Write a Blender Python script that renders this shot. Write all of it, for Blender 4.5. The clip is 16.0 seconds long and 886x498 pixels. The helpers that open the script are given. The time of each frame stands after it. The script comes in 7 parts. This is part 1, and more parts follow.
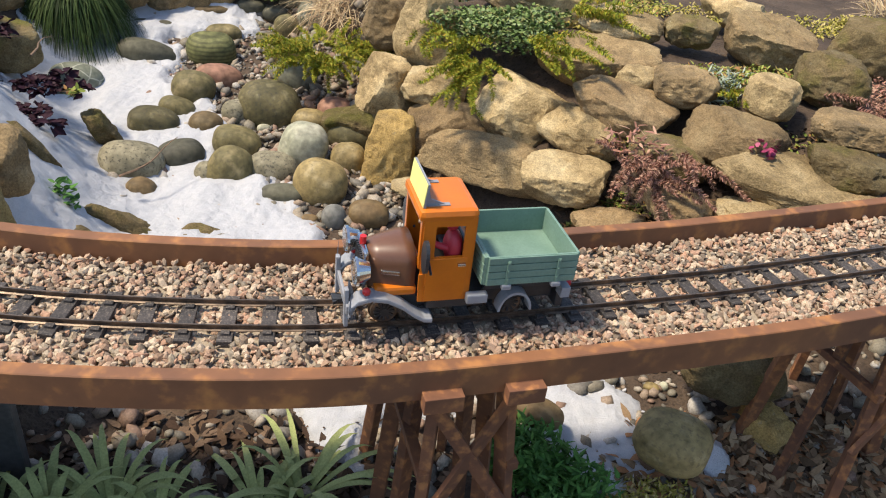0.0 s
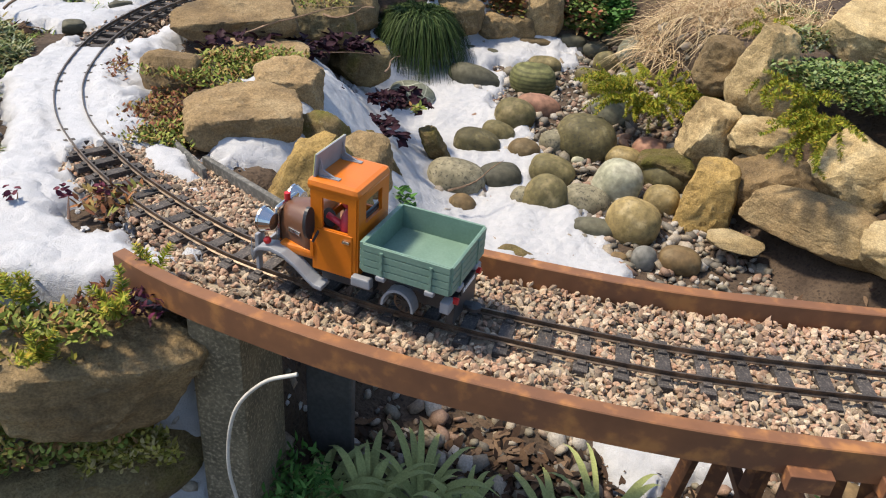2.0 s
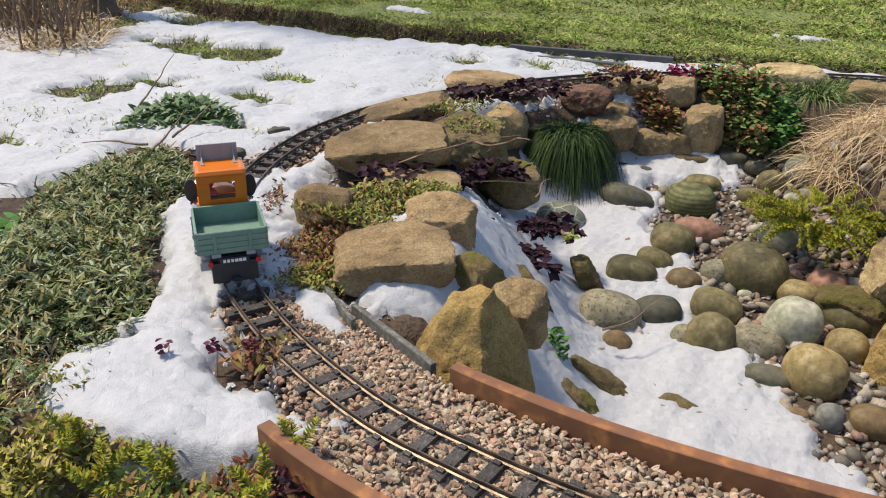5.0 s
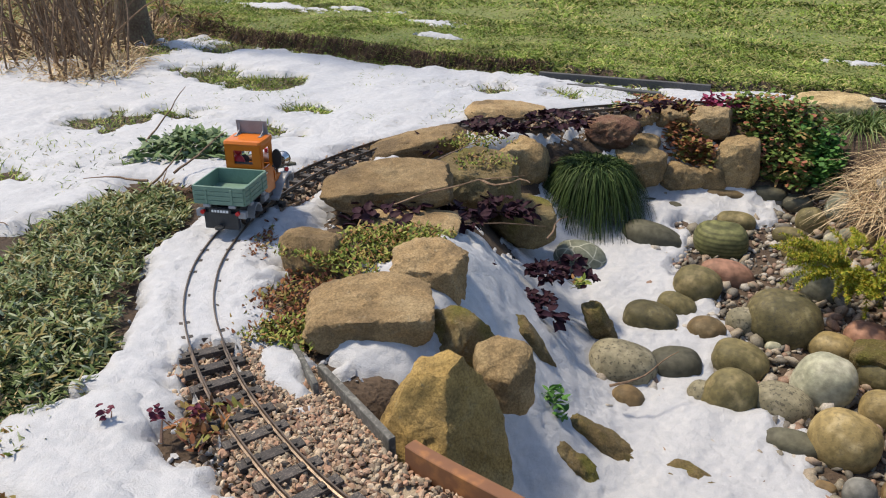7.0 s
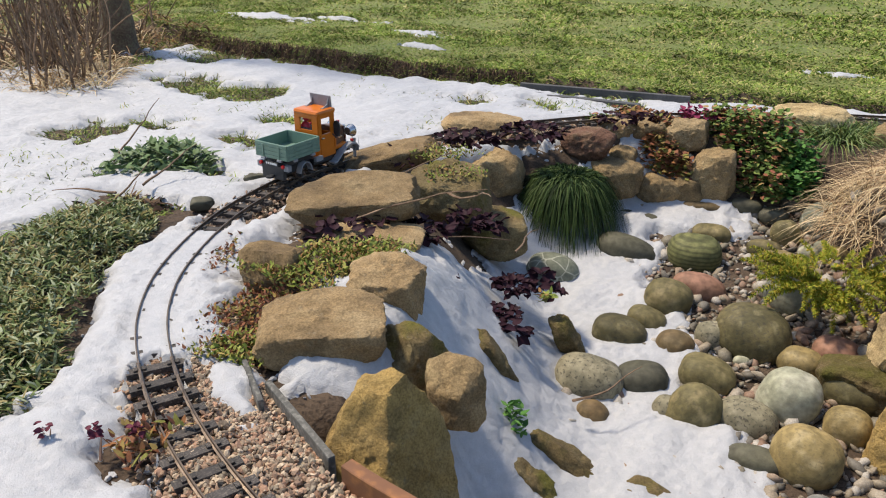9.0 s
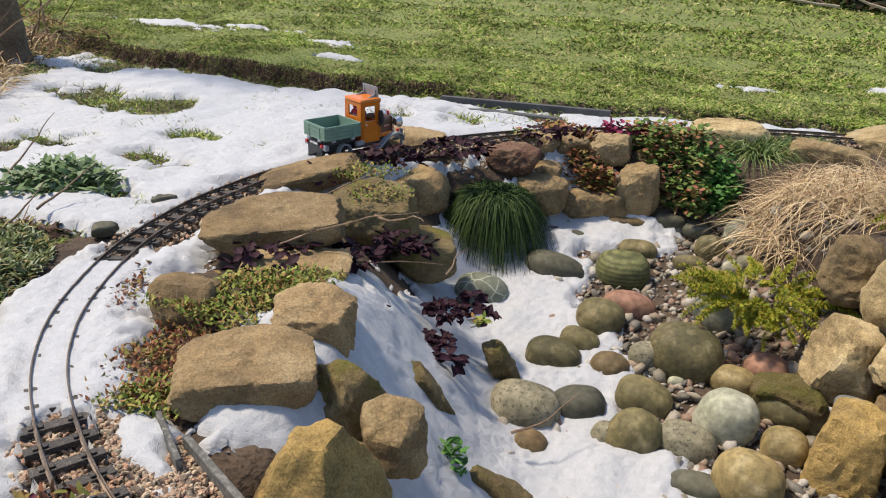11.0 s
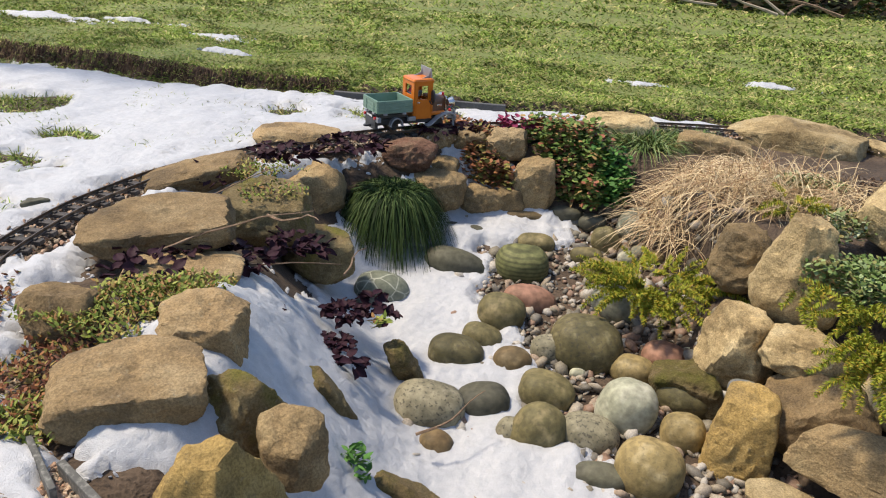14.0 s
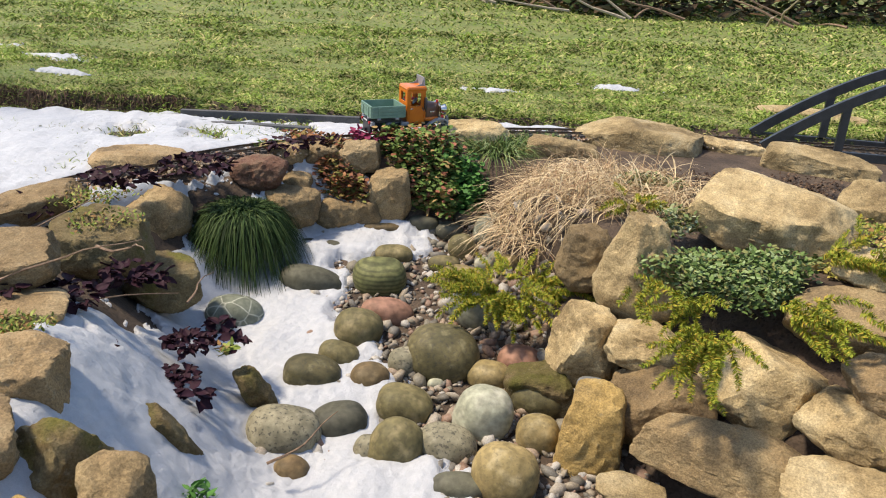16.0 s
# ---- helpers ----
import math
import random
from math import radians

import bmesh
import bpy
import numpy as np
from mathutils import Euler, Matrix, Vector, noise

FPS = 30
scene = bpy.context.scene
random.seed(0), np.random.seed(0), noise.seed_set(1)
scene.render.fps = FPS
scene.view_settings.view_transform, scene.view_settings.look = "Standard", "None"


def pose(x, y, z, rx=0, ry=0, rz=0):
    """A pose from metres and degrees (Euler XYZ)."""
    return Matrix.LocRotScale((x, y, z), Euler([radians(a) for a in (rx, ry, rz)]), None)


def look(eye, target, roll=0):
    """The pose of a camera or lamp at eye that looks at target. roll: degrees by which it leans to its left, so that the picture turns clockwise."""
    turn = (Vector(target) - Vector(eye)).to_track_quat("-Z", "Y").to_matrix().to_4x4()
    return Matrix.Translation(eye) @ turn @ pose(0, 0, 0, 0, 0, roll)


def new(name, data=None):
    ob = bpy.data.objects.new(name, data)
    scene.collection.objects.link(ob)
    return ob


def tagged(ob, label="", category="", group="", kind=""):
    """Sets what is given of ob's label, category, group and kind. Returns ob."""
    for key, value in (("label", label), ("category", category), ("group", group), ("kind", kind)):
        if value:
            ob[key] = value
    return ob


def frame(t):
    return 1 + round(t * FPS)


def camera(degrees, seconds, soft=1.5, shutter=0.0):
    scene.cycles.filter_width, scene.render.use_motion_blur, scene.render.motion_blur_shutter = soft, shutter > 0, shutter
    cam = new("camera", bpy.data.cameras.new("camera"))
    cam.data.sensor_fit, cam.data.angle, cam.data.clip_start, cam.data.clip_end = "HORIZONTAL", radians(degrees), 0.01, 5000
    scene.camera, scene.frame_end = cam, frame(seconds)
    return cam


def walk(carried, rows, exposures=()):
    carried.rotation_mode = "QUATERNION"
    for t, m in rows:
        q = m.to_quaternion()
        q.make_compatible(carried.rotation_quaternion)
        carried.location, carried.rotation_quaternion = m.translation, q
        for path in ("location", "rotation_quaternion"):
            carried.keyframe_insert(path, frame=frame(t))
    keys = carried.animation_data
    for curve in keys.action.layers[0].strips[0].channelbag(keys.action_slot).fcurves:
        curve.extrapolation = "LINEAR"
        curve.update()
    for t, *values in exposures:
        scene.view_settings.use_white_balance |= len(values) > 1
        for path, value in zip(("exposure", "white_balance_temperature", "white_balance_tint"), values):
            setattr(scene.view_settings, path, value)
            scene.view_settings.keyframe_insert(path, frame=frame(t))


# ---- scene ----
cam = camera(58.5, 16.0, 1.1)
PATH = [
    (0, (-0.009, 0.134, 0.56), (0.087, 1.827, -0.501), 6.6),
    (0.5, (-0.043, 0.126, 0.548), (-0.113, 1.811, -0.527), 6.4),
    (1, (-0.088, 0.123, 0.541), (-0.316, 1.794, -0.534), 5.9),
    (1.5, (-0.127, 0.114, 0.541), (-0.5, 1.765, -0.524), 5.4),
    (2, (-0.15, 0.107, 0.556), (-0.656, 1.736, -0.488), 4.8),
    (2.5, (-0.157, 0.101, 0.57), (-0.774, 1.713, -0.441), 4.2),
    (3, (-0.174, 0.1, 0.575), (-0.871, 1.704, -0.395), 3.8),
    (3.5, (-0.228, 0.13, 0.595), (-0.976, 1.736, -0.334), 3.1),
    (4, (-0.26, 0.143, 0.594), (-1.038, 1.752, -0.304), 2.5),
    (6.5, (-0.198, 0.353, 0.61), (-1.171, 1.888, -0.224), 0.0),
    (7, (-0.193, 0.369, 0.612), (-1.183, 1.897, -0.214), -0.0),
    (7.5, (-0.188, 0.378, 0.617), (-1.186, 1.905, -0.203), -0.0),
    (8, (-0.175, 0.385, 0.619), (-1.177, 1.91, -0.198), 0.0),
    (8.5, (-0.158, 0.398, 0.621), (-1.161, 1.925, -0.194), 0.0),
    (9, (-0.136, 0.418, 0.621), (-1.132, 1.952, -0.188), 0.1),
    (11.5, (-0.223, 0.485, 0.617), (-0.976, 2.164, -0.167), 2.4),
    (12, (-0.224, 0.489, 0.613), (-0.929, 2.19, -0.168), 2.9),
    (12.5, (-0.233, 0.497, 0.607), (-0.895, 2.215, -0.173), 3.3),
    (13, (-0.231, 0.505, 0.606), (-0.866, 2.232, -0.176), 3.4),
    (13.5, (-0.225, 0.509, 0.608), (-0.832, 2.245, -0.178), 3.3),
    (14, (-0.225, 0.514, 0.605), (-0.8, 2.262, -0.18), 3.3),
    (14.5, (-0.221, 0.52, 0.607), (-0.747, 2.285, -0.174), 3.3),
    (15, (-0.22, 0.531, 0.609), (-0.676, 2.317, -0.167), 3.2),
    (15.5, (-0.203, 0.542, 0.61), (-0.58, 2.351, -0.157), 3.1),
    (16, (-0.156, 0.554, 0.616), (-0.455, 2.383, -0.136), 3.0),
]
walk(cam, [(t, look(eye, target, roll)) for t, eye, target, roll in PATH],
     [(0, 0.95), (2, 0.92), (4, 0.75), (7, 0.66), (9.5, 0.68), (12, 0.76), (14, 0.82), (16, 0.92)])

# ---- light ----
SUN_AZ, SUN_EL = radians(190), radians(61)      # where the sun stands: azimuth from +x towards +y, height
world = bpy.data.worlds.new("sky")
scene.world = world
world.use_nodes = True
_sky = world.node_tree.nodes.new("ShaderNodeTexSky")
_sky.sky_type, _sky.sun_disc = "NISHITA", False
_sky.dust_density = 1.2
_sky.sun_elevation, _sky.sun_rotation = SUN_EL, math.pi / 2 - SUN_AZ
_back = world.node_tree.nodes["Background"]
_back.inputs["Strength"].default_value = 0.125
world.node_tree.links.new(_sky.outputs["Color"], _back.inputs["Color"])
sun = new("sun", bpy.data.lights.new("sun", "SUN"))
sun.data.energy, sun.data.angle, sun.data.color = 3.1, radians(7.0), (1.0, 0.87, 0.69)
_from = Vector((math.cos(SUN_AZ) * math.cos(SUN_EL), math.sin(SUN_AZ) * math.cos(SUN_EL), math.sin(SUN_EL)))
sun.matrix_world = look(_from * 20, (0, 0, 0))

# ---- materials ----


def surf(name, c1, c2, scale=40.0, rough=0.8, bump=0.3, grain=6.0, c3=None, mottle=0.5, rand=0.0, island=0.0, metal=0.0, dist=0.002, coord="Object", sharp=(0.35, 0.65)):
    """A surface of two or three colours mixed by a coarse and a fine noise, with fine relief."""
    m = bpy.data.materials.new(name)
    m.use_nodes = True
    nt = m.node_tree
    N, K = nt.nodes, nt.links.new
    bs = N["Principled BSDF"]
    tc = N.new("ShaderNodeTexCoord")
    if coord == "World":
        tc = N.new("ShaderNodeNewGeometry")
        co = tc.outputs["Position"]
    else:
        co = tc.outputs["Object"]
    n1 = N.new("ShaderNodeTexNoise")
    n1.inputs["Scale"].default_value, n1.inputs["Detail"].default_value = scale, 6
    n2 = N.new("ShaderNodeTexNoise")
    n2.inputs["Scale"].default_value, n2.inputs["Detail"].default_value = scale * grain, 4
    K(co, n1.inputs["Vector"])
    K(co, n2.inputs["Vector"])
    mr = N.new("ShaderNodeMapRange")
    mr.inputs["From Min"].default_value, mr.inputs["From Max"].default_value = sharp
    K(n1.outputs["Fac"], mr.inputs["Value"])
    mix = N.new("ShaderNodeMix")
    mix.data_type = "RGBA"
    mix.inputs["A"].default_value, mix.inputs["B"].default_value = (*c1, 1), (*c2, 1)
    K(mr.outputs["Result"], mix.inputs["Factor"])
    out = mix.outputs["Result"]
    if c3:
        m3 = N.new("ShaderNodeMapRange")
        m3.inputs["From Min"].default_value, m3.inputs["From Max"].default_value = 0.52, 0.68
        K(n2.outputs["Fac"], m3.inputs["Value"])
        x3 = N.new("ShaderNodeMix")
        x3.data_type = "RGBA"
        x3.inputs["B"].default_value = (*c3, 1)
        K(out, x3.inputs["A"])
        K(m3.outputs["Result"], x3.inputs["Factor"])
        out = x3.outputs["Result"]
    hv = N.new("ShaderNodeHueSaturation")
    K(out, hv.inputs["Color"])
    mv = N.new("ShaderNodeMapRange")
    mv.inputs["From Min"].default_value, mv.inputs["From Max"].default_value = 0.3, 0.7
    mv.inputs["To Min"].default_value, mv.inputs["To Max"].default_value = 1 - mottle * 0.5, 1 + mottle * 0.5
    K(n2.outputs["Fac"], mv.inputs["Value"])
    val = mv.outputs["Result"]
    for amount, socket in ((rand, "o"), (island, "i")):
        if amount:
            src = N.new("ShaderNodeObjectInfo").outputs["Random"] if socket == "o" else N.new("ShaderNodeNewGeometry").outputs["Random Per Island"]
            r = N.new("ShaderNodeMapRange")
            r.inputs["To Min"].default_value, r.inputs["To Max"].default_value = 1 - amount, 1 + amount
            K(src, r.inputs["Value"])
            mul = N.new("ShaderNodeMath")
            mul.operation = "MULTIPLY"
            K(val, mul.inputs[0])
            K(r.outputs["Result"], mul.inputs[1])
            val = mul.outputs[0]
    K(val, hv.inputs["Value"])
    K(hv.outputs["Color"], bs.inputs["Base Color"])
    bs.inputs["Roughness"].default_value, bs.inputs["Metallic"].default_value = rough, metal
    if bump:
        add = N.new("ShaderNodeMath")
        add.operation = "MULTIPLY_ADD"
        add.inputs[1].default_value = 0.4
        K(n2.outputs["Fac"], add.inputs[0])
        K(n1.outputs["Fac"], add.inputs[2])
        bp = N.new("ShaderNodeBump")
        bp.inputs["Strength"].default_value, bp.inputs["Distance"].default_value = bump, dist
        K(add.outputs[0], bp.inputs["Height"])
        K(bp.outputs["Normal"], bs.inputs["Normal"])
    return m


def ramp_islands(m, colours):
    """Gives every loose piece of a mesh one of the colours, by its own random number, times the grain that the material has."""
    nt = m.node_tree
    N, K = nt.nodes, nt.links.new
    hv = next(n for n in N if n.type == "HUE_SAT")
    r = N.new("ShaderNodeValToRGB")
    r.color_ramp.interpolation = "CONSTANT"
    el = r.color_ramp.elements
    while len(el) < len(colours):
        el.new(0.5)
    for i, c in enumerate(colours):
        el[i].position, el[i].color = i / len(colours), (*c, 1)
    K(N.new("ShaderNodeNewGeometry").outputs["Random Per Island"], r.inputs["Fac"])
    K(r.outputs["Color"], hv.inputs["Color"])
    return m


SOIL = surf("soil", (0.045, 0.029, 0.018), (0.095, 0.065, 0.042), 14, 0.95, 0.9, 8, (0.02, 0.013, 0.008), 0.8, coord="World", dist=0.01)
SNOW = surf("snow", (0.455, 0.46, 0.475), (0.4, 0.41, 0.43), 60, 0.6, 1.0, 10, None, 0.18, coord="World", dist=0.0045)
RUST = surf("rusty steel", (0.14, 0.062, 0.03), (0.22, 0.092, 0.035), 7, 0.72, 0.3, 5, (0.3, 0.13, 0.04), 0.3, coord="World")
RUST_DARK = surf("dark rusty steel", (0.11, 0.046, 0.024), (0.2, 0.082, 0.034), 14, 0.8, 0.35, 5, (0.28, 0.12, 0.04), 0.35, rand=0.15, coord="World")
RAIL = surf("weathered rail", (0.19, 0.14, 0.1), (0.09, 0.07, 0.055), 60, 0.42, 0.2, 6, None, 0.4, metal=0.7, coord="World")
SLEEPER = surf("dark sleeper", (0.032, 0.028, 0.026), (0.06, 0.05, 0.045), 70, 0.75, 0.4, 6, (0.1, 0.085, 0.07), 0.6, rand=0.3)
GRAVEL = ramp_islands(surf("pink granite ballast", (0.347, 0.241, 0.167), (0.261, 0.201, 0.134), 90, 0.85, 0.3, 5, None, 0.5),
                      [(0.383, 0.266, 0.181), (0.313, 0.201, 0.134), (0.435, 0.338, 0.234), (0.209, 0.153, 0.107), (0.365, 0.217, 0.140), (0.287, 0.234, 0.167), (0.478, 0.378, 0.269), (0.261, 0.168, 0.107), (0.148, 0.113, 0.080)])
CHIP = surf("single granite chipping", (0.45, 0.31, 0.22), (0.28, 0.2, 0.145), 1.0, 0.85, 0.0, 5, None, 0.5, rand=0.4)
PEBBLE = ramp_islands(surf("river pebbles", (0.288, 0.216, 0.180), (0.216, 0.180, 0.144), 60, 0.7, 0.25, 5, None, 0.5),
                      [(0.245, 0.202, 0.144), (0.180, 0.158, 0.115), (0.302, 0.259, 0.202), (0.216, 0.137, 0.094), (0.144, 0.130, 0.108), (0.360, 0.331, 0.288), (0.259, 0.194, 0.137), (0.115, 0.101, 0.079)])
TURF = surf("turf", (0.11, 0.14, 0.025), (0.17, 0.175, 0.045), 3, 0.9, 0.3, 22, (0.08, 0.11, 0.02), 0.7, coord="World", dist=0.01)

# ---- helpers ----


def part(name, bm, material, parent=None, label="", smooth=False):
    """Links a bmesh as one mesh object, under a thing or a part if one is given."""
    me = bpy.data.meshes.new(name)
    bm.to_mesh(me)
    bm.free()
    return whole(name, me, material, parent, label, smooth)


def whole(name, me, material, parent=None, label="", smooth=False):
    if material and not me.materials:
        me.materials.append(material)
    if smooth:
        me.polygons.foreach_set("use_smooth", [True] * len(me.polygons))
    ob = new(name, me)
    ob.parent = parent
    if label:
        ob["label"] = label
    return ob


def mesh_of(name, verts, faces):
    me = bpy.data.meshes.new(name)
    me.from_pydata([tuple(v) for v in np.asarray(verts).tolist()], [], faces if isinstance(faces, list) else np.asarray(faces).tolist())
    me.update()
    return me


def box(bm, sx, sy, sz, m=Matrix(), bevel=0.0):
    r = bmesh.ops.create_cube(bm, size=1, matrix=m @ Matrix.Diagonal((sx, sy, sz, 1)))
    if bevel:
        es = list({e for v in r["verts"] for e in v.link_edges})
        bmesh.ops.bevel(bm, geom=es, offset=bevel, segments=2, affect="EDGES", profile=0.6)
    return bm


def tube(bm, r, depth, m=Matrix(), seg=16, r2=None):
    bmesh.ops.create_cone(bm, cap_ends=True, segments=seg, radius1=r, radius2=r if r2 is None else r2, depth=depth, matrix=m)
    return bm


def spline(points, n=24):
    P = np.array(points, float)
    P = np.vstack([2 * P[0] - P[1], P, 2 * P[-1] - P[-2]])
    out = []
    for i in range(1, len(P) - 2):
        p0, p1, p2, p3 = P[i - 1:i + 3]
        for k in range(n):
            t = k / n
            out.append(0.5 * (2 * p1 + (p2 - p0) * t + (2 * p0 - 5 * p1 + 4 * p2 - p3) * t * t + (3 * p1 - p0 - 3 * p2 + p3) * t ** 3))
    out.append(P[-2])
    return np.array(out)


def sweep(profile, line, closed=True):
    """Vertices and faces of a profile (sideways, up) carried along a level line of points (x, y[, z])."""
    line = np.asarray(line, float)
    d = np.gradient(line[:, :2], axis=0)
    d /= np.linalg.norm(d, axis=1)[:, None]
    left = np.stack([-d[:, 1], d[:, 0]], 1)
    z = line[:, 2] if line.shape[1] > 2 else np.zeros(len(line))
    n, vs, fs = len(profile), [], []
    for i in range(len(line)):
        for a, b in profile:
            vs.append((*(line[i, :2] + left[i] * a), z[i] + b))
    for i in range(len(line) - 1):
        for k in range(n if closed else n - 1):
            j = (k + 1) % n
            fs.append((i * n + k, i * n + j, (i + 1) * n + j, (i + 1) * n + k))
    if closed:
        fs += [tuple(range(n))[::-1], tuple(range((len(line) - 1) * n, len(line) * n))]
    return vs, fs


# ---- the track's line ----
CURVE = spline([(2.6, 2.05), (1.9, 1.66), (1.3, 1.36), (0.9, 1.19), (0.512, 1.044), (0.34, 0.987), (0.02, 0.896), (-0.16, 0.86), (-0.38, 0.843), (-0.55, 0.85),
                (-0.702, 0.874), (-0.90, 0.95), (-1.072, 1.05), (-1.19, 1.15), (-1.29, 1.28), (-1.39, 1.484), (-1.44, 1.69), (-1.447, 1.85), (-1.425, 2.05),
                (-1.32, 2.33), (-1.17, 2.565), (-1.025, 2.74), (-0.855, 2.88), (-0.66, 3.02), (-0.38, 3.17), (0, 3.28), (0.57, 3.35), (1.2, 3.38), (3, 3.4)])
WAY = np.r_[0, np.cumsum(np.linalg.norm(np.diff(CURVE, axis=0), axis=1))]


def on_track(s):
    """Place and heading (radians) at s metres along the track."""
    i = int(np.clip(np.searchsorted(WAY, s) - 1, 0, len(CURVE) - 2))
    p, q = CURVE[i], CURVE[i + 1]
    u = (s - WAY[i]) / (WAY[i + 1] - WAY[i])
    return p + (q - p) * u, math.atan2(q[1] - p[1], q[0] - p[0])


def stretch(s0, s1, step=0.03):
    n = max(2, int((s1 - s0) / step))
    return np.array([on_track(s0 + (s1 - s0) * k / n)[0] for k in range(n + 1)])


def to_track(x, y, every=6):
    """Distance from the track's line, for arrays."""
    x, y = np.asarray(x, float), np.asarray(y, float)
    best = np.full(x.shape, 9.0)
    for p in CURVE[::every]:
        best = np.minimum(best, np.hypot(x - p[0], y - p[1]))
    return best


# ---- the ground's shape ----
BED = [(-1.7, -3.0), (-1.5, 0.4), (-1.02, 0.56), (-0.74, 0.68), (-0.63, 0.8), (-0.53, 1.1), (-0.49, 1.45), (-0.62, 1.73), (-0.79, 1.96), (-0.93, 2.12), (-0.84, 2.6), (-0.4, 2.72), (-0.17, 2.45), (-0.2, 2.1), (-0.02, 1.82), (0.08, 1.62),
       (0.35, 1.5), (0.9, 1.6), (2.2, 2.0), (4.0, 2.4), (4.0, -3.0)]


def bed_distance(x, y):
    """Signed distance from the stream bed's rim: negative in the bed."""
    x, y = np.asarray(x, float), np.asarray(y, float)
    d, inside = np.full(x.shape, 1e9), np.zeros(x.shape, bool)
    for (ax, ay), (bx, by) in zip(BED, BED[1:] + BED[:1]):
        ex, ey = bx - ax, by - ay
        u = np.clip(((x - ax) * ex + (y - ay) * ey) / (ex * ex + ey * ey), 0, 1)
        d = np.minimum(d, np.hypot(x - ax - u * ex, y - ay - u * ey))
        if by != ay:
            inside ^= ((ay > y) != (by > y)) & (x < (bx - ax) * (y - ay) / (by - ay) + ax)
    return np.where(inside, -d, d)


def smooth(u):
    u = np.clip(u, 0, 1)
    return u * u * (3 - 2 * u)


def ground(x, y):
    """Height of the bare ground."""
    x, y = np.asarray(x, float), np.asarray(y, float)
    d = bed_distance(x, y)
    bed = -0.36 + 0.1 * np.clip(y - 1.5, -0.7, 1.3) + 0.006 * np.sin(9 * x + 3) * np.sin(8 * y)
    top = -0.035 + 0.004 * np.sin(3 * x) * np.cos(2.3 * y)
    left = smooth(d / np.interp(y, [1.15, 1.4, 1.75], [0.27, 0.4, 0.42]))
    far = smooth(d / 0.2)
    pier = smooth(d / 0.08)
    slope = -1.285 + 0.379 * x + 0.525 * y
    right = smooth(d / 0.05) * np.clip((slope - bed) / (top - bed), 0.0, 1.0)
    wr = smooth((x + 0.45) / 0.25) * smooth((3.0 - y) / 0.4)
    wf = smooth((y - 2.3) / 0.3) * (1 - wr)
    wp = smooth((1.0 - y) / 0.15) * (1 - wr)
    rise = right * wr + (1 - wr) * (pier * wp + (1 - wp) * (far * wf + left * (1 - wf)))
    lip = np.interp(x, [-2.2, -1.4, -0.6], [0.07, 0.05, 0.03]) * smooth((y - lawn_edge(x)) / 0.04)
    terrace = 0.035 * np.exp(-(((x + 1.0) / 0.15) ** 2 + ((y - 1.4) / 0.17) ** 2)) * smooth((to_track(x, y, 8) - 0.1) / 0.1)
    return bed + (top - bed) * rise + lip + terrace


def lawn_edge(x):
    """The lawn's near edge."""
    x = np.asarray(x, float)
    return np.interp(x, [-6, -4.27, -3.37, -2.9, -2.5, -2.1, -1.74, -1.5, -1.0, -0.42, 0.3, 3], [4.0, 3.4, 3.03, 2.98, 2.97, 2.98, 3.03, 3.07, 3.17, 3.38, 3.48, 3.6]) + 0.02 * np.sin(7 * x) + 0.012 * np.sin(23 * x)


def build_ground():
    def steps(a, b, fine, far):
        core = list(np.arange(a, b, fine))
        out, w, v = [], fine, b
        while v < far:
            out.append(v)
            w *= 1.35
            v += w
        low, w, v = [], fine, a
        while v > -far:
            w *= 1.35
            v -= w
            low.append(v)
        return np.array(low[::-1] + core + out + [far])
    xs, ys = steps(-3.4, 2.2, 0.025, 80.0), steps(-0.4, 5.2, 0.025, 80.0)
    X, Y = np.meshgrid(xs, ys)
    Z = ground(X, Y)
    nx = len(xs)
    idx = np.arange(len(xs) * len(ys)).reshape(len(ys), nx)
    fs = np.stack([idx[:-1, :-1], idx[:-1, 1:], idx[1:, 1:], idx[1:, :-1]], -1).reshape(-1, 4)
    ob = whole("ground", mesh_of("ground", np.stack([X, Y, Z], -1).reshape(-1, 3), fs), SOIL, smooth=True)
    ob.data.materials.append(TURF)
    cen = np.empty(len(fs) * 3)
    ob.data.polygons.foreach_get("center", cen)
    cen = cen.reshape(-1, 3)
    green = (cen[:, 1] > lawn_edge(cen[:, 0]) + 0.03) | (cen[:, 0] < -4.2)
    ob.data.polygons.foreach_set("material_index", green.astype(np.int32))
    tagged(ob, "dark brown garden soil falling into a stony stream bed", "ground", kind="structure")


build_ground()

# ---- the railway ----
S_BRIDGE0, S_BRIDGE1 = 0.4, 3.62      # the bridge's stretch of the track
S_TRACK1 = 8.4


